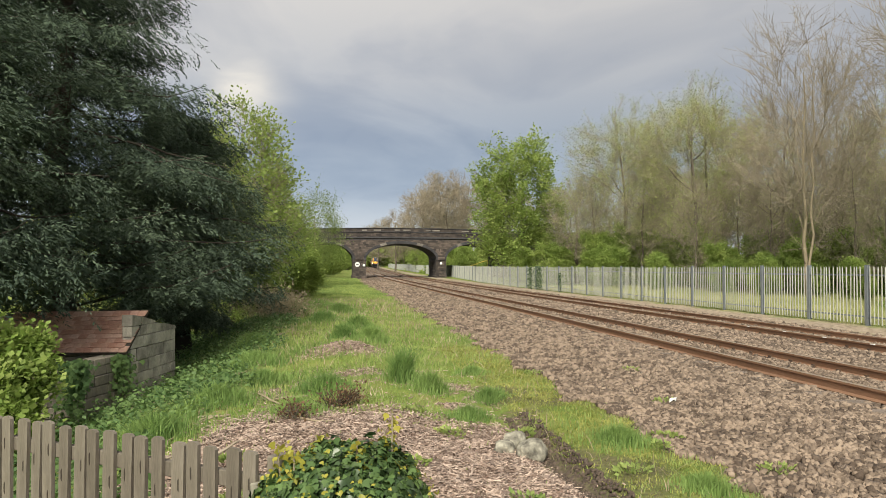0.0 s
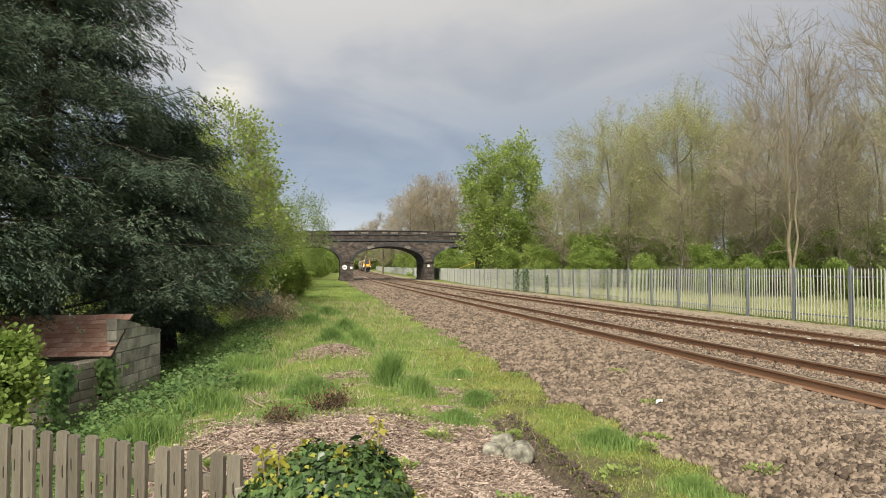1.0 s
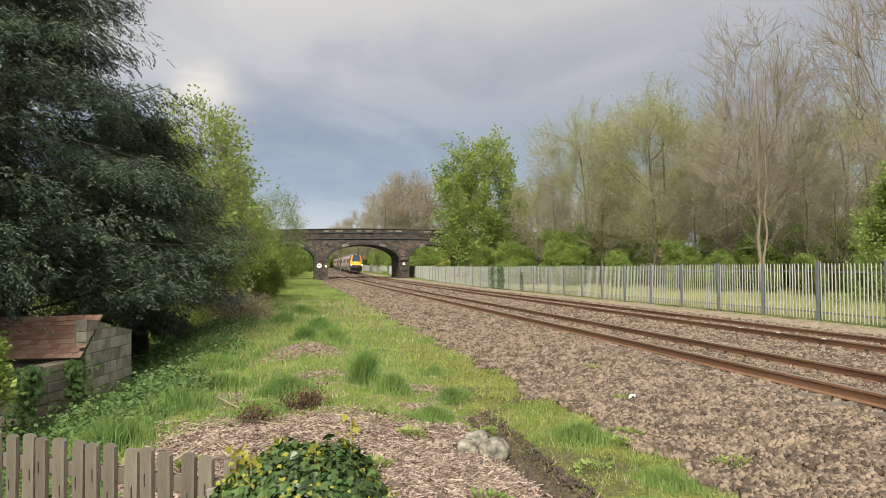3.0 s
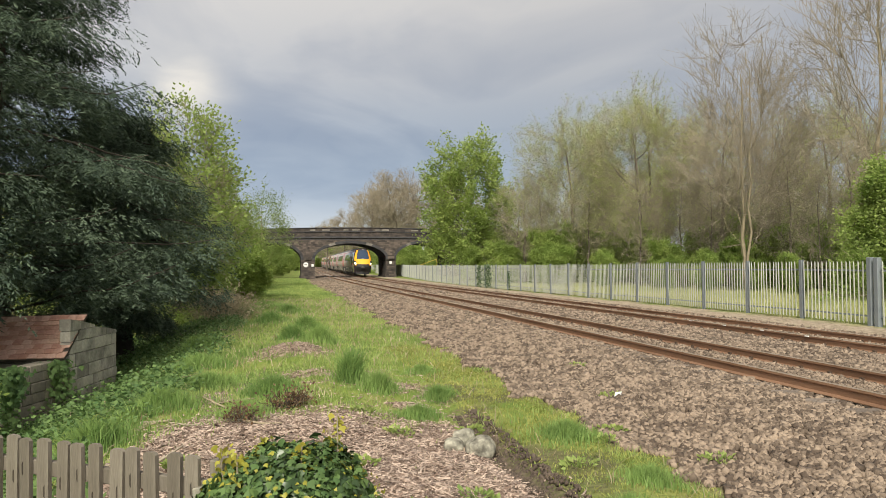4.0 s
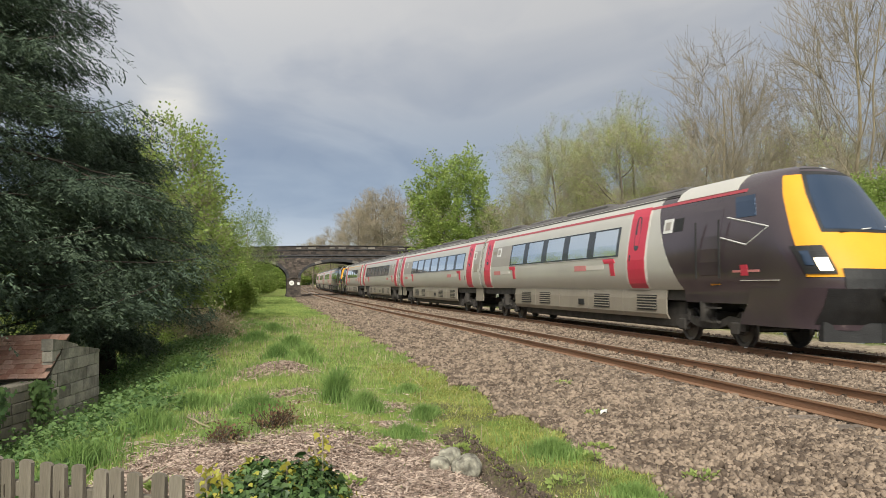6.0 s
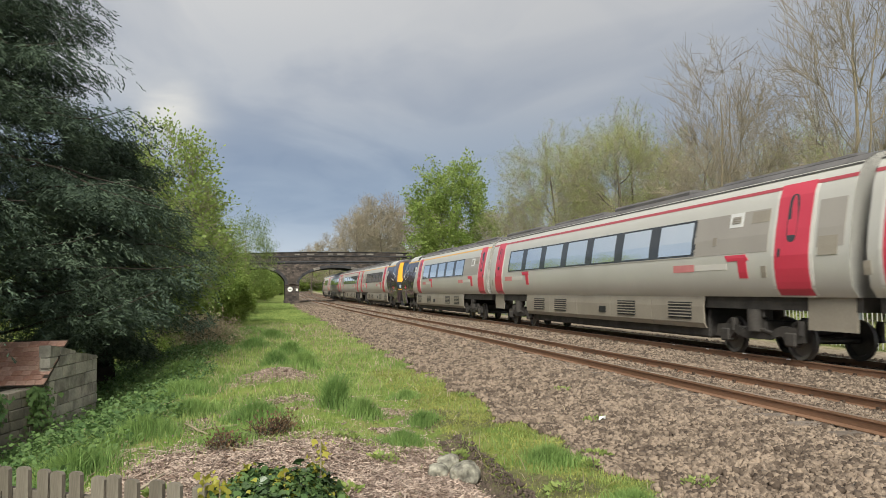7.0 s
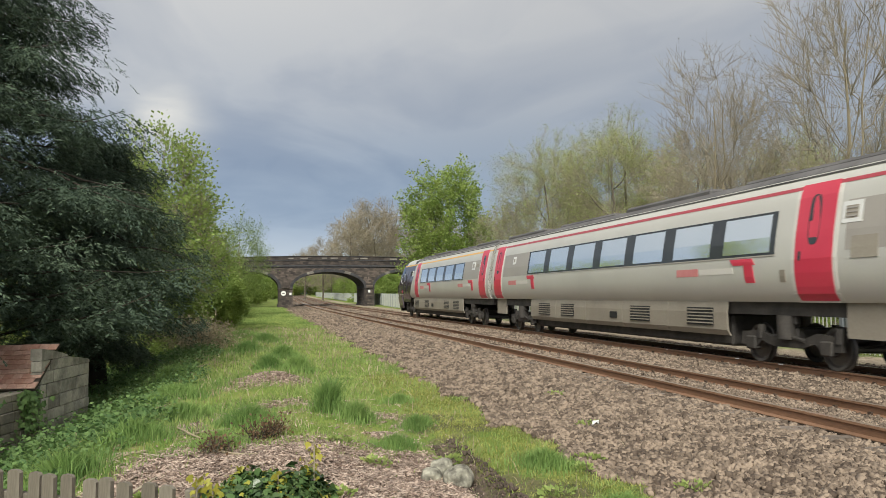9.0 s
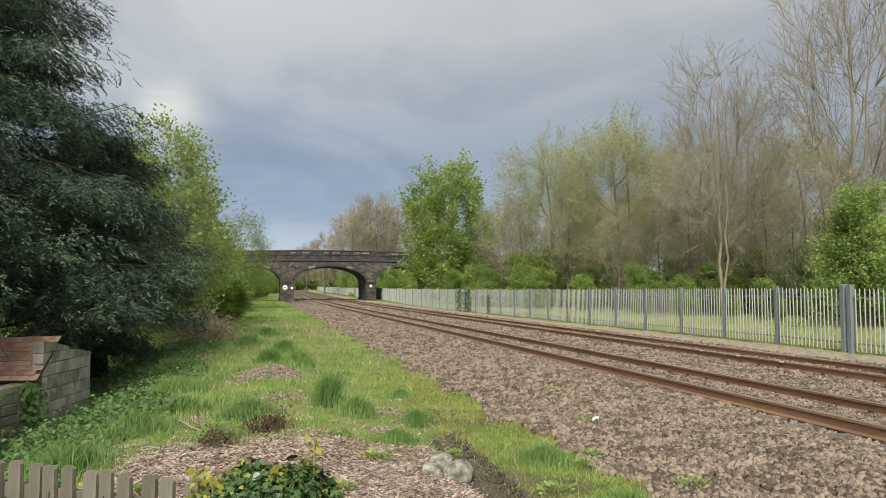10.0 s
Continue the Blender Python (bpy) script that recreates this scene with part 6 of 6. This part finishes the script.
def build_chips():
    x, y = scatter(125000, -2.2, 2.4, 3.0, 13.0, lambda x, y: zone(x, y)[1] * .95 + .02)
    x2, y2 = scatter(9000, -1.0, 1.2, 14.2, 16.4, lambda x, y: zone(x, y)[1])
    x, y = np.concatenate([x, x2]), np.concatenate([y, y2])
    n = len(x)
    z = ground_z(x, y) + 0.012 * rng.random(n) + .002
    az = rng.random(n) * 6.283
    L, W = 0.011 + 0.030 * rng.random(n) ** 2 + 0.045 * (rng.random(n) < .03), 0.004 + 0.006 * rng.random(n)
    d = np.stack([np.cos(az), np.sin(az), rng.normal(0, .22, n)], 1) * L[:, None]
    w = np.stack([-np.sin(az), np.cos(az), rng.normal(0, .3, n)], 1) * W[:, None]
    p = np.stack([x, y, z], 1)
    t = np.array([0, 0, .004])
    v = np.stack([p - d - w, p + d - w * .6, p + d * .9 + w, p - d + w * .7, p - d - w + t, p + d - w * .6 + t, p + d * .9 + w + t, p - d + w * .7 + t], 1).reshape(-1, 3)
    f = np.array([(4, 5, 6, 7), (0, 1, 5, 4), (3, 0, 4, 7)])
    tagged(new("wood_chips", raw_mesh("wood_chips", v, (np.arange(n)[:, None, None] * 8 + f[None]).reshape(-1, 4), M_CHIP)),
           "pinkish brown wood chips spread on the mound", "wood chips", kind="stuff")


build_ballast()
build_chips()
cx, cy = scatter(4500, 2.05, 2.36, 2.6, 9.0, lambda x, y: zone(x, y)[3])
tagged(new("soil_clods", rocks_mesh("soil_clods", cx, cy, np.full(len(cx), .022), .2, M_SOIL)), "dark damp soil turned out along the trench", "soil", kind="stuff")

# ---------------------------------------------------------------- picket fence, ivy, stones


def build_picket_fence():
    f = tagged(new("picket_fence"), "low weathered wooden picket fence round the garden", "fence")
    a, b = Vector((-0.375, 3.18, 0)), Vector((-2.9, 4.86, 0))
    d = (b - a).normalized()
    yaw = math.atan2(d.y, d.x)
    n = 28
    top = 0.775
    for i in range(n):
        h, w = 1.05 + .012 * math.sin(i * 5.1), 0.034 + .002 * math.sin(i * 3.3)
        g = Geo()
        c = .007
        g.plate([(-w, 0), (w, 0), (w, h - .012), (w - .006, h - .006), (w - .016, h), (-w + .016, h), (-w + .006, h - .006), (-w, h - .012)], 1, -.010, .010)
        m = Matrix.Translation(a + d * (i * 0.1065) + Vector((0, 0, top - h + .006 * math.sin(i * 2.7)))) @ Matrix.Rotation(yaw + .03 * math.sin(i * 1.9), 4, 'Z') @ Matrix.Rotation(.016 * math.sin(i * 4.3), 4, 'Y')
        pk = part("picket", g, M_PICKET, f, at=m)
        for k in range(2):
            z, x = h - .14 - .23 * k - .05 * ((i * 7) % 3), .012 * math.sin(i * 3 + k)
            part("split", Geo().plate([(x - .003, z - .03), (x + .003, z - .02), (x + .004, z + .02), (x - .002, z + .03)], 1, .0103, .0125), M_KNOT, pk)
    nrm = Vector((-d.y, d.x, 0))
    nrm = nrm if nrm.y > 0 else -nrm
    for z in (top - .14, top - .72):
        g = Geo().box(0, .0, -.035, (b - a).length, .035, .035, c=.004)
        part("fence_rail", g, M_PICKET, f, at=Matrix.Translation(a - d * .05 + nrm * .013 + Vector((0, 0, z))) @ Matrix.Rotation(yaw, 4, 'Z') @ (I4 if (Matrix.Rotation(yaw, 3, 'Z') @ Vector((0, 1, 0))).dot(nrm) > 0 else Matrix.Translation((0, -.035, 0))))
    part("post", Geo().box(-.04, -.04, 0, .04, .04, 1.08, c=.006), M_PICKET, f, at=Matrix.Translation(a - d * .115 + nrm * .05 + Vector((0, 0, -.32))) @ Matrix.Rotation(yaw, 4, 'Z'))


def ivy_leaves(name, c, d, size, mats):
    """Five-lobed leaves with a raised midrib."""
    n = len(c)
    d = d / np.linalg.norm(d, axis=1, keepdims=True)
    up = np.array([0, 0, -1.0]) + rng.normal(0, .45, (n, 3))
    ax = up - d * np.sum(up * d, 1, keepdims=True)
    ax /= np.linalg.norm(ax, axis=1, keepdims=True)
    sd = np.cross(d, ax)
    s = (size * (0.55 + 0.9 * rng.random(n)))[:, None]
    out = [(0, 0), (-.42, .12), (-.52, .42), (-.26, .52), (0, 1.0), (.26, .52), (.52, .42), (.42, .12)]
    v = np.stack([c + sd * s * px + ax * s * (py - .3) - d * s * .28 * abs(px) for px, py in out], 1).reshape(-1, 3)
    k = np.arange(n)[:, None] * 8
    f = np.concatenate([k + np.array([q]) for q in ([0, 1, 2, 3], [0, 3, 4, 5], [0, 5, 6, 7])])
    return raw_mesh(name, v, f, mats)


def build_ivy_bush():
    bush = tagged(new("ivy_bush"), "ivy-covered stump with dark leaves and young yellow shoots", "shrub")
    gz = float(ground_z(.02, 3.05))
    bush.matrix_basis = Matrix.Translation((0.02, 3.06, gz))
    H = 0.80 - gz
    g = Geo().tube([(0, 0, -.1), (.02, 0, H * .4), (-.01, .01, H - .12)], [.2, .17, .15], 10)
    part("stump", g, M_DARKBARK, bush)
    n = 7600
    th, ph = rng.random(n) * 6.283, np.arccos(rng.random(n) * 1.35 - .35)
    r = 0.78 + 0.24 * rng.random(n)
    d = np.stack([np.sin(ph) * np.cos(th), np.sin(ph) * np.sin(th), np.cos(ph)], 1)
    lump = 1 + .14 * np.sin(th * 3 + 1) * np.sin(ph * 4) + .06 * np.sin(th * 7)
    c = d * (r * lump)[:, None] * np.array([.40, .32, .38]) + np.array([0, 0, H - .38])
    part("leaves", ivy_leaves("leaves", c, d + rng.normal(0, .35, d.shape), .038, M_IVY), None, bush)
    n = 460
    th, ph = rng.random(n) * 6.283, np.arccos(1 - rng.random(n) * .75)
    d = np.stack([np.sin(ph) * np.cos(th), np.sin(ph) * np.sin(th), np.cos(ph)], 1)
    c = d * (.95 + .16 * rng.random(n))[:, None] * np.array([.40, .32, .39]) + np.array([0, 0, H - .38])
    part("young_leaves", ivy_leaves("young_leaves", c, d + rng.normal(0, .5, d.shape), 0.021, M_IVYNEW), None, bush, "young yellow-green leaves")
    n = 3000
    th, ph = rng.random(n) * 6.283, np.arccos(1 - rng.random(n) * 1.1)
    d = np.stack([np.sin(ph) * np.cos(th), np.sin(ph) * np.sin(th), np.cos(ph)], 1)
    c = d * (.92 + .14 * rng.random(n))[:, None] * np.array([.40, .32, .39]) + np.array([0, 0, H - .38])
    part("mid_leaves", ivy_leaves("mid_leaves", c, d + rng.normal(0, .5, d.shape), .030, M_BRAMBLE), None, bush, "paler green leaves")
    # upright shoots
    cc, dd = [], []
    for x, y, h in ((.20, .02, .17), (.17, .05, .10), (-.27, 0, .06), (-.12, .08, .07), (.05, -.05, .06), (-.2, -.1, .05)):
        top = Vector((x, y, H - .03 + h))
        part("shoot", Geo().tube([(x * .9, y, H - .2), (x, y, H - .05), top], [.005, .004, .003], 5), M_TWIG, bush)
        for k in range(34):
            cc.append((x + rng.normal(0, .022), y + rng.normal(0, .02), H - .10 + (h + .08) * rng.random()))
            dd.append((rng.normal(), rng.normal(), .6))
    part("shoot_leaves", ivy_leaves("shoot_leaves", np.array(cc), np.array(dd), .026, M_IVYNEW), None, bush)


def boulder(name, label, x, y, sx, sy, sz, seed, m):
    b = bmesh.new()
    bmesh.ops.create_icosphere(b, subdivisions=4, radius=1)
    for v in b.verts:
        p = v.co.copy()
        k = 1 + .22 * noise.noise(p * 1.3 + Vector((seed, 0, 0))) + .10 * noise.noise(p * 3.1 + Vector((0, seed, 0))) + .04 * noise.noise(p * 8)
        q = Vector([math.copysign(abs(c) ** .8, c) for c in p]) * k
        v.co = (q.x * sx, q.y * sy, q.z * sz)
    me = bpy.data.meshes.new(name)
    b.to_mesh(me)
    b.free()
    me.materials.append(m)
    me.polygons.foreach_set("use_smooth", [True] * len(me.polygons))
    ob = tagged(new(name, me), label, "rock", "stones by the trench")
    ob.matrix_basis = Matrix.Translation((x, y, float(ground_z(x, y)) + sz * .45)) @ Matrix.Rotation(seed, 4, 'Z')
    return ob


build_picket_fence()
build_ivy_bush()
wp = tagged(new("pale_post"), "short pale weathered post beside the ivy", "post")
part("shaft", Geo().tube([(0, 0, 0), (.01, 0, .5), (-.01, .01, .80)], [.045, .04, .03], 10), M_LICHEN, wp)
wp.matrix_basis = Matrix.Translation((-.33, 3.12, float(ground_z(-.33, 3.12)) - .02))
boulder("stone", "pale lichen-covered stone half buried beside the trench", 1.98, 7.30, .19, .14, .125, 1.0, M_LICHEN)
boulder("stone", "pale lichen-covered stone half buried beside the trench", 1.72, 7.45, .11, .10, .09, 2.3, M_LICHEN)
boulder("stone", "pale lichen-covered stone half buried beside the trench", 1.86, 7.60, .15, .11, .12, 4.1, M_LICHEN)

# ---------------------------------------------------------------- garden building and wall


def block_wall(parent, a, b, z0, z1, thick, course, mat_block, mat_core, seed, top_of=None):
    """Coursed stones on a mortar core, from a to b."""
    r = random.Random(seed)
    a, b = Vector((*a, 0)), Vector((*b, 0))
    L = (b - a).length
    yaw = math.atan2((b - a).y, (b - a).x)
    T = Matrix.Translation(a) @ Matrix.Rotation(yaw, 4, 'Z')
    top_of = top_of or (lambda x: z1)
    n = max(1, int(L / .12)) if top_of(0) != top_of(L) else 1
    for i in range(n):
        xa, xb = max(.01, L * i / n), min(L - .01, L * (i + 1) / n)
        part("core", Geo().box(xa, .03, z0, xb, thick - .03, min(z1, top_of((xa + xb) / 2)) - .03), mat_core, parent, at=T)
    z = z0
    while z < z1 - .05:
        h = min(course * r.uniform(.85, 1.15), z1 - z)
        x = -r.random() * .3
        while x < L:
            w = course * r.uniform(1.3, 2.6)
            x0, x1 = max(0, x), min(L, x + w)
            p = r.uniform(0, .018)
            while x1 - x0 > .05 and top_of(x0 + .03) < z + .05:
                x0 += .04
            while x1 - x0 > .05 and top_of(x1 - .03) < z + .05:
                x1 -= .04
            if x1 - x0 > .05:
                ta, tb = min(z + h, top_of(x0)), min(z + h, top_of(x1))
                if ta < z + h or tb < z + h:
                    g = Geo().plate([(x0 + .007, z + .006), (x1 - .007, z + .006), (x1 - .007, tb - .006), (x0 + .007, ta - .006)], 1, -p, thick + p)
                else:
                    g = Geo().box(x0 + .007, -p, z + .006, x1 - .007, thick + p, z + h - .006, c=.012)
                me = g.mesh("stone_block", mat_block)
                part("stone_block", me, None, parent, at=T)
            x += w
        z += h
    return T


def build_outbuilding():
    ob = tagged(new("outbuilding"), "old stone outbuilding with a red-brown tiled lean-to roof", "outbuilding", kind="")
    # stone end wall beside the bank
    gx, gy = -3.95, 17.6
    z0 = float(ground_z(gx, gy)) - .35
    block_wall(ob, (-4.21, 15.48), (-3.84, 17.7), z0, .6, .2, .24, M_ASHLAR, M_MORTAR, 3, lambda x: .60 - .19 * x)
    block_wall(ob, (-3.84, 17.7), (-7.5, 20.2), z0, .2, .4, .24, M_ASHLAR, M_MORTAR, 4)
    # lean-to roof of tiles
    d = Vector((-1.0, 0.22, 0)).normalized()
    o = Vector((-4.24, 15.22, -.17))
    up = Vector((.10, 1.0, 0)).normalized() * 1.0 + Vector((0, 0, .78))
    up.normalize()
    nrm = d.cross(up).normalized()
    nrm = nrm if nrm.z > 0 else -nrm
    R = Matrix((d, up, nrm)).transposed().to_4x4()
    roof = part("roof", Geo().box(0, 0, -.05, 3.2, 1.3, 0), M_DARKBARK, ob, "red-brown tiled lean-to roof", at=Matrix.Translation(o) @ R)
    tile = Geo().box(0, 0, 0, .174, .20, .022, c=.004).mesh("tile", M_TILE)
    for j in range(9):
        for i in range(17):
            part("tile", tile, None, roof, at=Matrix.Translation((i * .178 + (.089 if j % 2 else 0), j * .135, .012 + .003 * ((i * 5 + j * 3) % 4))) @ Matrix.Rotation(-.16, 4, 'X'))
    block_wall(ob, (-7.5, 16.05), (-4.30, 15.35), z0, -.2, .35, .26, M_ASHDARK, M_MORTAR, 6)
    w = tagged(new("garden_wall"), "low damp rubble stone garden wall hung with ivy", "wall")
    zb = float(ground_z(-4.5, 12)) - .3
    block_wall(w, (-4.75, 13.9), (-4.3, 15.6), zb, -.2, .32, .2, M_ASHDARK, M_MORTAR, 8)
    block_wall(w, (-6.6, 13.2), (-4.8, 13.85), zb, -.25, .32, .24, M_ASHDARK, M_MORTAR, 9)
    # ivy hanging on the wall
    for x, y, zt, rr, nn in ((-4.72, 13.75, -.15, .22, 700), (-4.4, 15.3, -.2, .25, 600), (-5.9, 13.3, -.1, .3, 500)):
        c = np.stack([x + rng.normal(0, rr * .55, nn), y + rng.normal(0, rr * .7, nn), zt - np.abs(rng.normal(0, .45, nn))], 1)
        dd = np.stack([.8 + rng.normal(0, .3, nn), -.6 + rng.normal(0, .3, nn), .3 + 0 * c[:, 0]], 1)
        iv = tagged(new("wall_ivy"), "dark ivy hanging over the stone garden wall", "climbing plant", "ivy on the wall")
        part("leaves", ivy_leaves("leaves", c, dd, .085, M_BRAMBLE), None, iv)


build_outbuilding()


def fence_ivy(y, n, spread, top):
    """Ivy grown over a stretch of the palisade."""
    x = fence_x(y)
    z = float(ground_z(x, y))
    c = np.stack([x + rng.normal(-.05, .07, n), y + rng.normal(0, spread, n), z + top * rng.random(n) ** .8], 1)
    d = np.stack([-.8 + rng.normal(0, .4, n), -.5 + rng.normal(0, .4, n), .3 + 0 * c[:, 0]], 1)
    iv = tagged(new("fence_ivy"), "ivy grown over a stretch of the palisade fence", "climbing plant", "ivy on the fence")
    part("leaves", ivy_leaves("leaves", c, d, .10, M_IVY), None, iv)


fence_ivy(55.4, 420, .55, 1.85)
fence_ivy(57.8, 260, .4, 1.8)
fence_ivy(50.2, 110, .15, 1.4)

# ---------------------------------------------------------------- loose sticks, dead stems, weeds


M_RUSSET = mat("withered_russet_leaves", (0.10, 0.06, 0.035), (0.20, 0.12, 0.06), 3, 0.8, 0, 0.0, 8, island=0.4, trans=0.2)


def build_litter():
    # dead bramble clumps at the mound's edge
    for x, y, h, n, m, lab in ((-.05, 9.0, .20, 45, M_DARKBARK, "brown dead bramble clump on the mound"), (-.5, 8.2, .17, 40, M_BARK, "grey dead stems tangled on the mound"),
                               (.12, 9.25, .15, 40, M_OCHRE, "russet dock clump on the mound"), (-2.6, 30, 1.1, 160, M_STRAW, "tall clump of dry straw-coloured weeds"), (-2.2, 27.5, .8, 120, M_STRAW, "tall clump of dry straw-coloured weeds")):
        ob = tagged(new("dead_weeds"), lab, "weeds", "dead weeds on the verge")
        z = float(ground_z(x, y))
        ob.matrix_basis = Matrix.Translation((x, y, z))
        segs, tips = [], []
        for k in range(n):
            p = np.array([rng.normal(0, h * .45), rng.normal(0, h * .45), -.02])
            d = np.array([rng.normal(0, .5), rng.normal(0, .5), 1.0])
            for i in range(4):
                d = d + rng.normal(0, .25, 3)
                d /= np.linalg.norm(d)
                q = p + d * h * .3 * (.6 + .7 * rng.random())
                segs.append((p, q, .004 + .003 * h, .003 + .002 * h, 2))
                p = q
                tips.append((p, d, 2))
        part("stems", tubes_mesh("stems", segs, m), None, ob)
        c, d = cloud_round(rng, tips, 2 if h < .5 else 4, .03 + .05 * h)
        part("leaves", leaves_mesh("leaves", rng, c, d, .03 + .05 * h, M_RUSSET if m is not M_STRAW else M_STRAW), None, ob)
    # cut sticks lying about
    for k in range(34):
        if k < 20:
            x, y = -1.9 + 1.5 * rng.random() + .1, 5.2 + 4.6 * rng.random()
        else:
            x, y = -3.8 + 2.4 * rng.random(), 10 + 13 * rng.random()
        L, az = .25 + .6 * rng.random() + .03 * y * (k >= 20), rng.random() * 6.28
        pts = []
        for i in range(6):
            t = i / 5 - .5
            px, py = x + L * t * math.cos(az) + rng.normal(0, .02), y + L * t * math.sin(az) + rng.normal(0, .02)
            pts.append((px, py, float(ground_z(px, py)) + .015 + (.10 * i / 5 if k % 3 == 0 else .01)))
        r = .006 + .006 * rng.random() + .0004 * y
        st = tagged(new("stick", Geo().tube(pts, [r, r, r * .9, r * .8, r * .7, r * .5], 6).mesh("stick", M_PALEBARK if k % 2 else M_TWIG, True)), "cut bare stick lying on the ground", "stick", "sticks on the bank")
    # low weeds with broad leaves between chips and ballast
    for k, (x, y) in enumerate([(3.6, 7.6), (4.4, 9.4), (3.2, 7.0), (2.1, 8.2), (1.2, 7.9), (1.5, 5.6), (1.0, 5.2), (1.8, 4.9), (2.6, 6.2), (3.0, 4.6), (.9, 8.8), (3.4, 12.5), (.6, 6.2), (2.4, 4.4), (4.0, 6.2), (-.9, 6.6), (-.7, 5.4), (5.0, 12.0)]):
        n = 90
        a, q = rng.random(n) * 6.28, np.sqrt(rng.random(n)) * .16
        c = np.stack([x + q * np.cos(a), y + q * np.sin(a), np.zeros(n)], 1)
        c[:, 2] = ground_z(c[:, 0], c[:, 1]) + .02 + .07 * rng.random(n) * (1 - q / .2)
        d = np.stack([np.cos(a), np.sin(a), .5 + rng.random(n)], 1)
        w = tagged(new("weed"), "small leafy green weed among chips and stones", "weed", "weeds on the verge")
        part("leaves", leaves_mesh("leaves", rng, c, d, .05, M_GRASS if k % 3 else M_HAW, width=.6), None, w)
    # scrap of pale litter by the ballast
    lx, ly = 4.45, 9.25
    zb = float(ground_z(lx, ly))
    g = Geo().add([(-.06, 0, 0), (0, -.02, .05), (.05, .01, .02), (.07, .03, .07), (-.02, .05, .06), (.01, .06, .01)], [(0, 1, 4), (1, 2, 3), (1, 3, 4), (2, 5, 3), (0, 4, 5)])
    tagged(new("scrap", g.mesh("scrap", M_WHITE)), "crumpled scrap of white litter on the ballast", "litter").matrix_basis = Matrix.Translation((lx, ly, zb + .03))
    # white reflectors on the far rail
    for s in (18.2, 16.6, 15.1, 13.6):
        part_ob = tagged(new("rail_marker", Geo().box(-.05, -.06, 0, .05, .06, .02, c=.004).mesh("rail_marker", M_WHITE)), "small pale marker fixed beside the rail", "marker", "rail markers")
        part_ob.matrix_basis = Matrix.Translation((RAILS[2] - .06, s, rail_z(2) - .02))


build_litter()

# ---------------------------------------------------------------- movement
SPEED, START = 47.283, 295.36
TRACK_X = (RAILS[2] + RAILS[3]) / 2


def car_pose(s):
    """Car's middle at y = s on the far track."""
    d = 7.0
    a = Vector((TRACK_X + float(bend(s - d)), s - d, float(climb(s - d))))
    b = Vector((TRACK_X + float(bend(s + d)), s + d, float(climb(s + d))))
    c, v = (a + b) / 2, b - a
    zc = (rail_z(2) + rail_z(3)) / 2
    return (Matrix.Translation((c.x, c.y, c.z + zc)) @ Matrix.Rotation(math.atan2(-v.x, v.y), 4, 'Z') @
            Matrix.Rotation(math.atan2(v.z, v.y), 4, 'X') @ Matrix.Rotation(math.atan2(CANT, 1.505), 4, 'Y'))


def motions():
    for car, offset, turned in TRAIN:
        rows = []
        for i in range(41):
            t = i * 0.25
            m = car_pose(START - SPEED * t + offset)
            rows.append((t, m @ pose(0, 0, 0, 0, 0, 180 if turned else 0)))
        walk(car, rows)


motions()
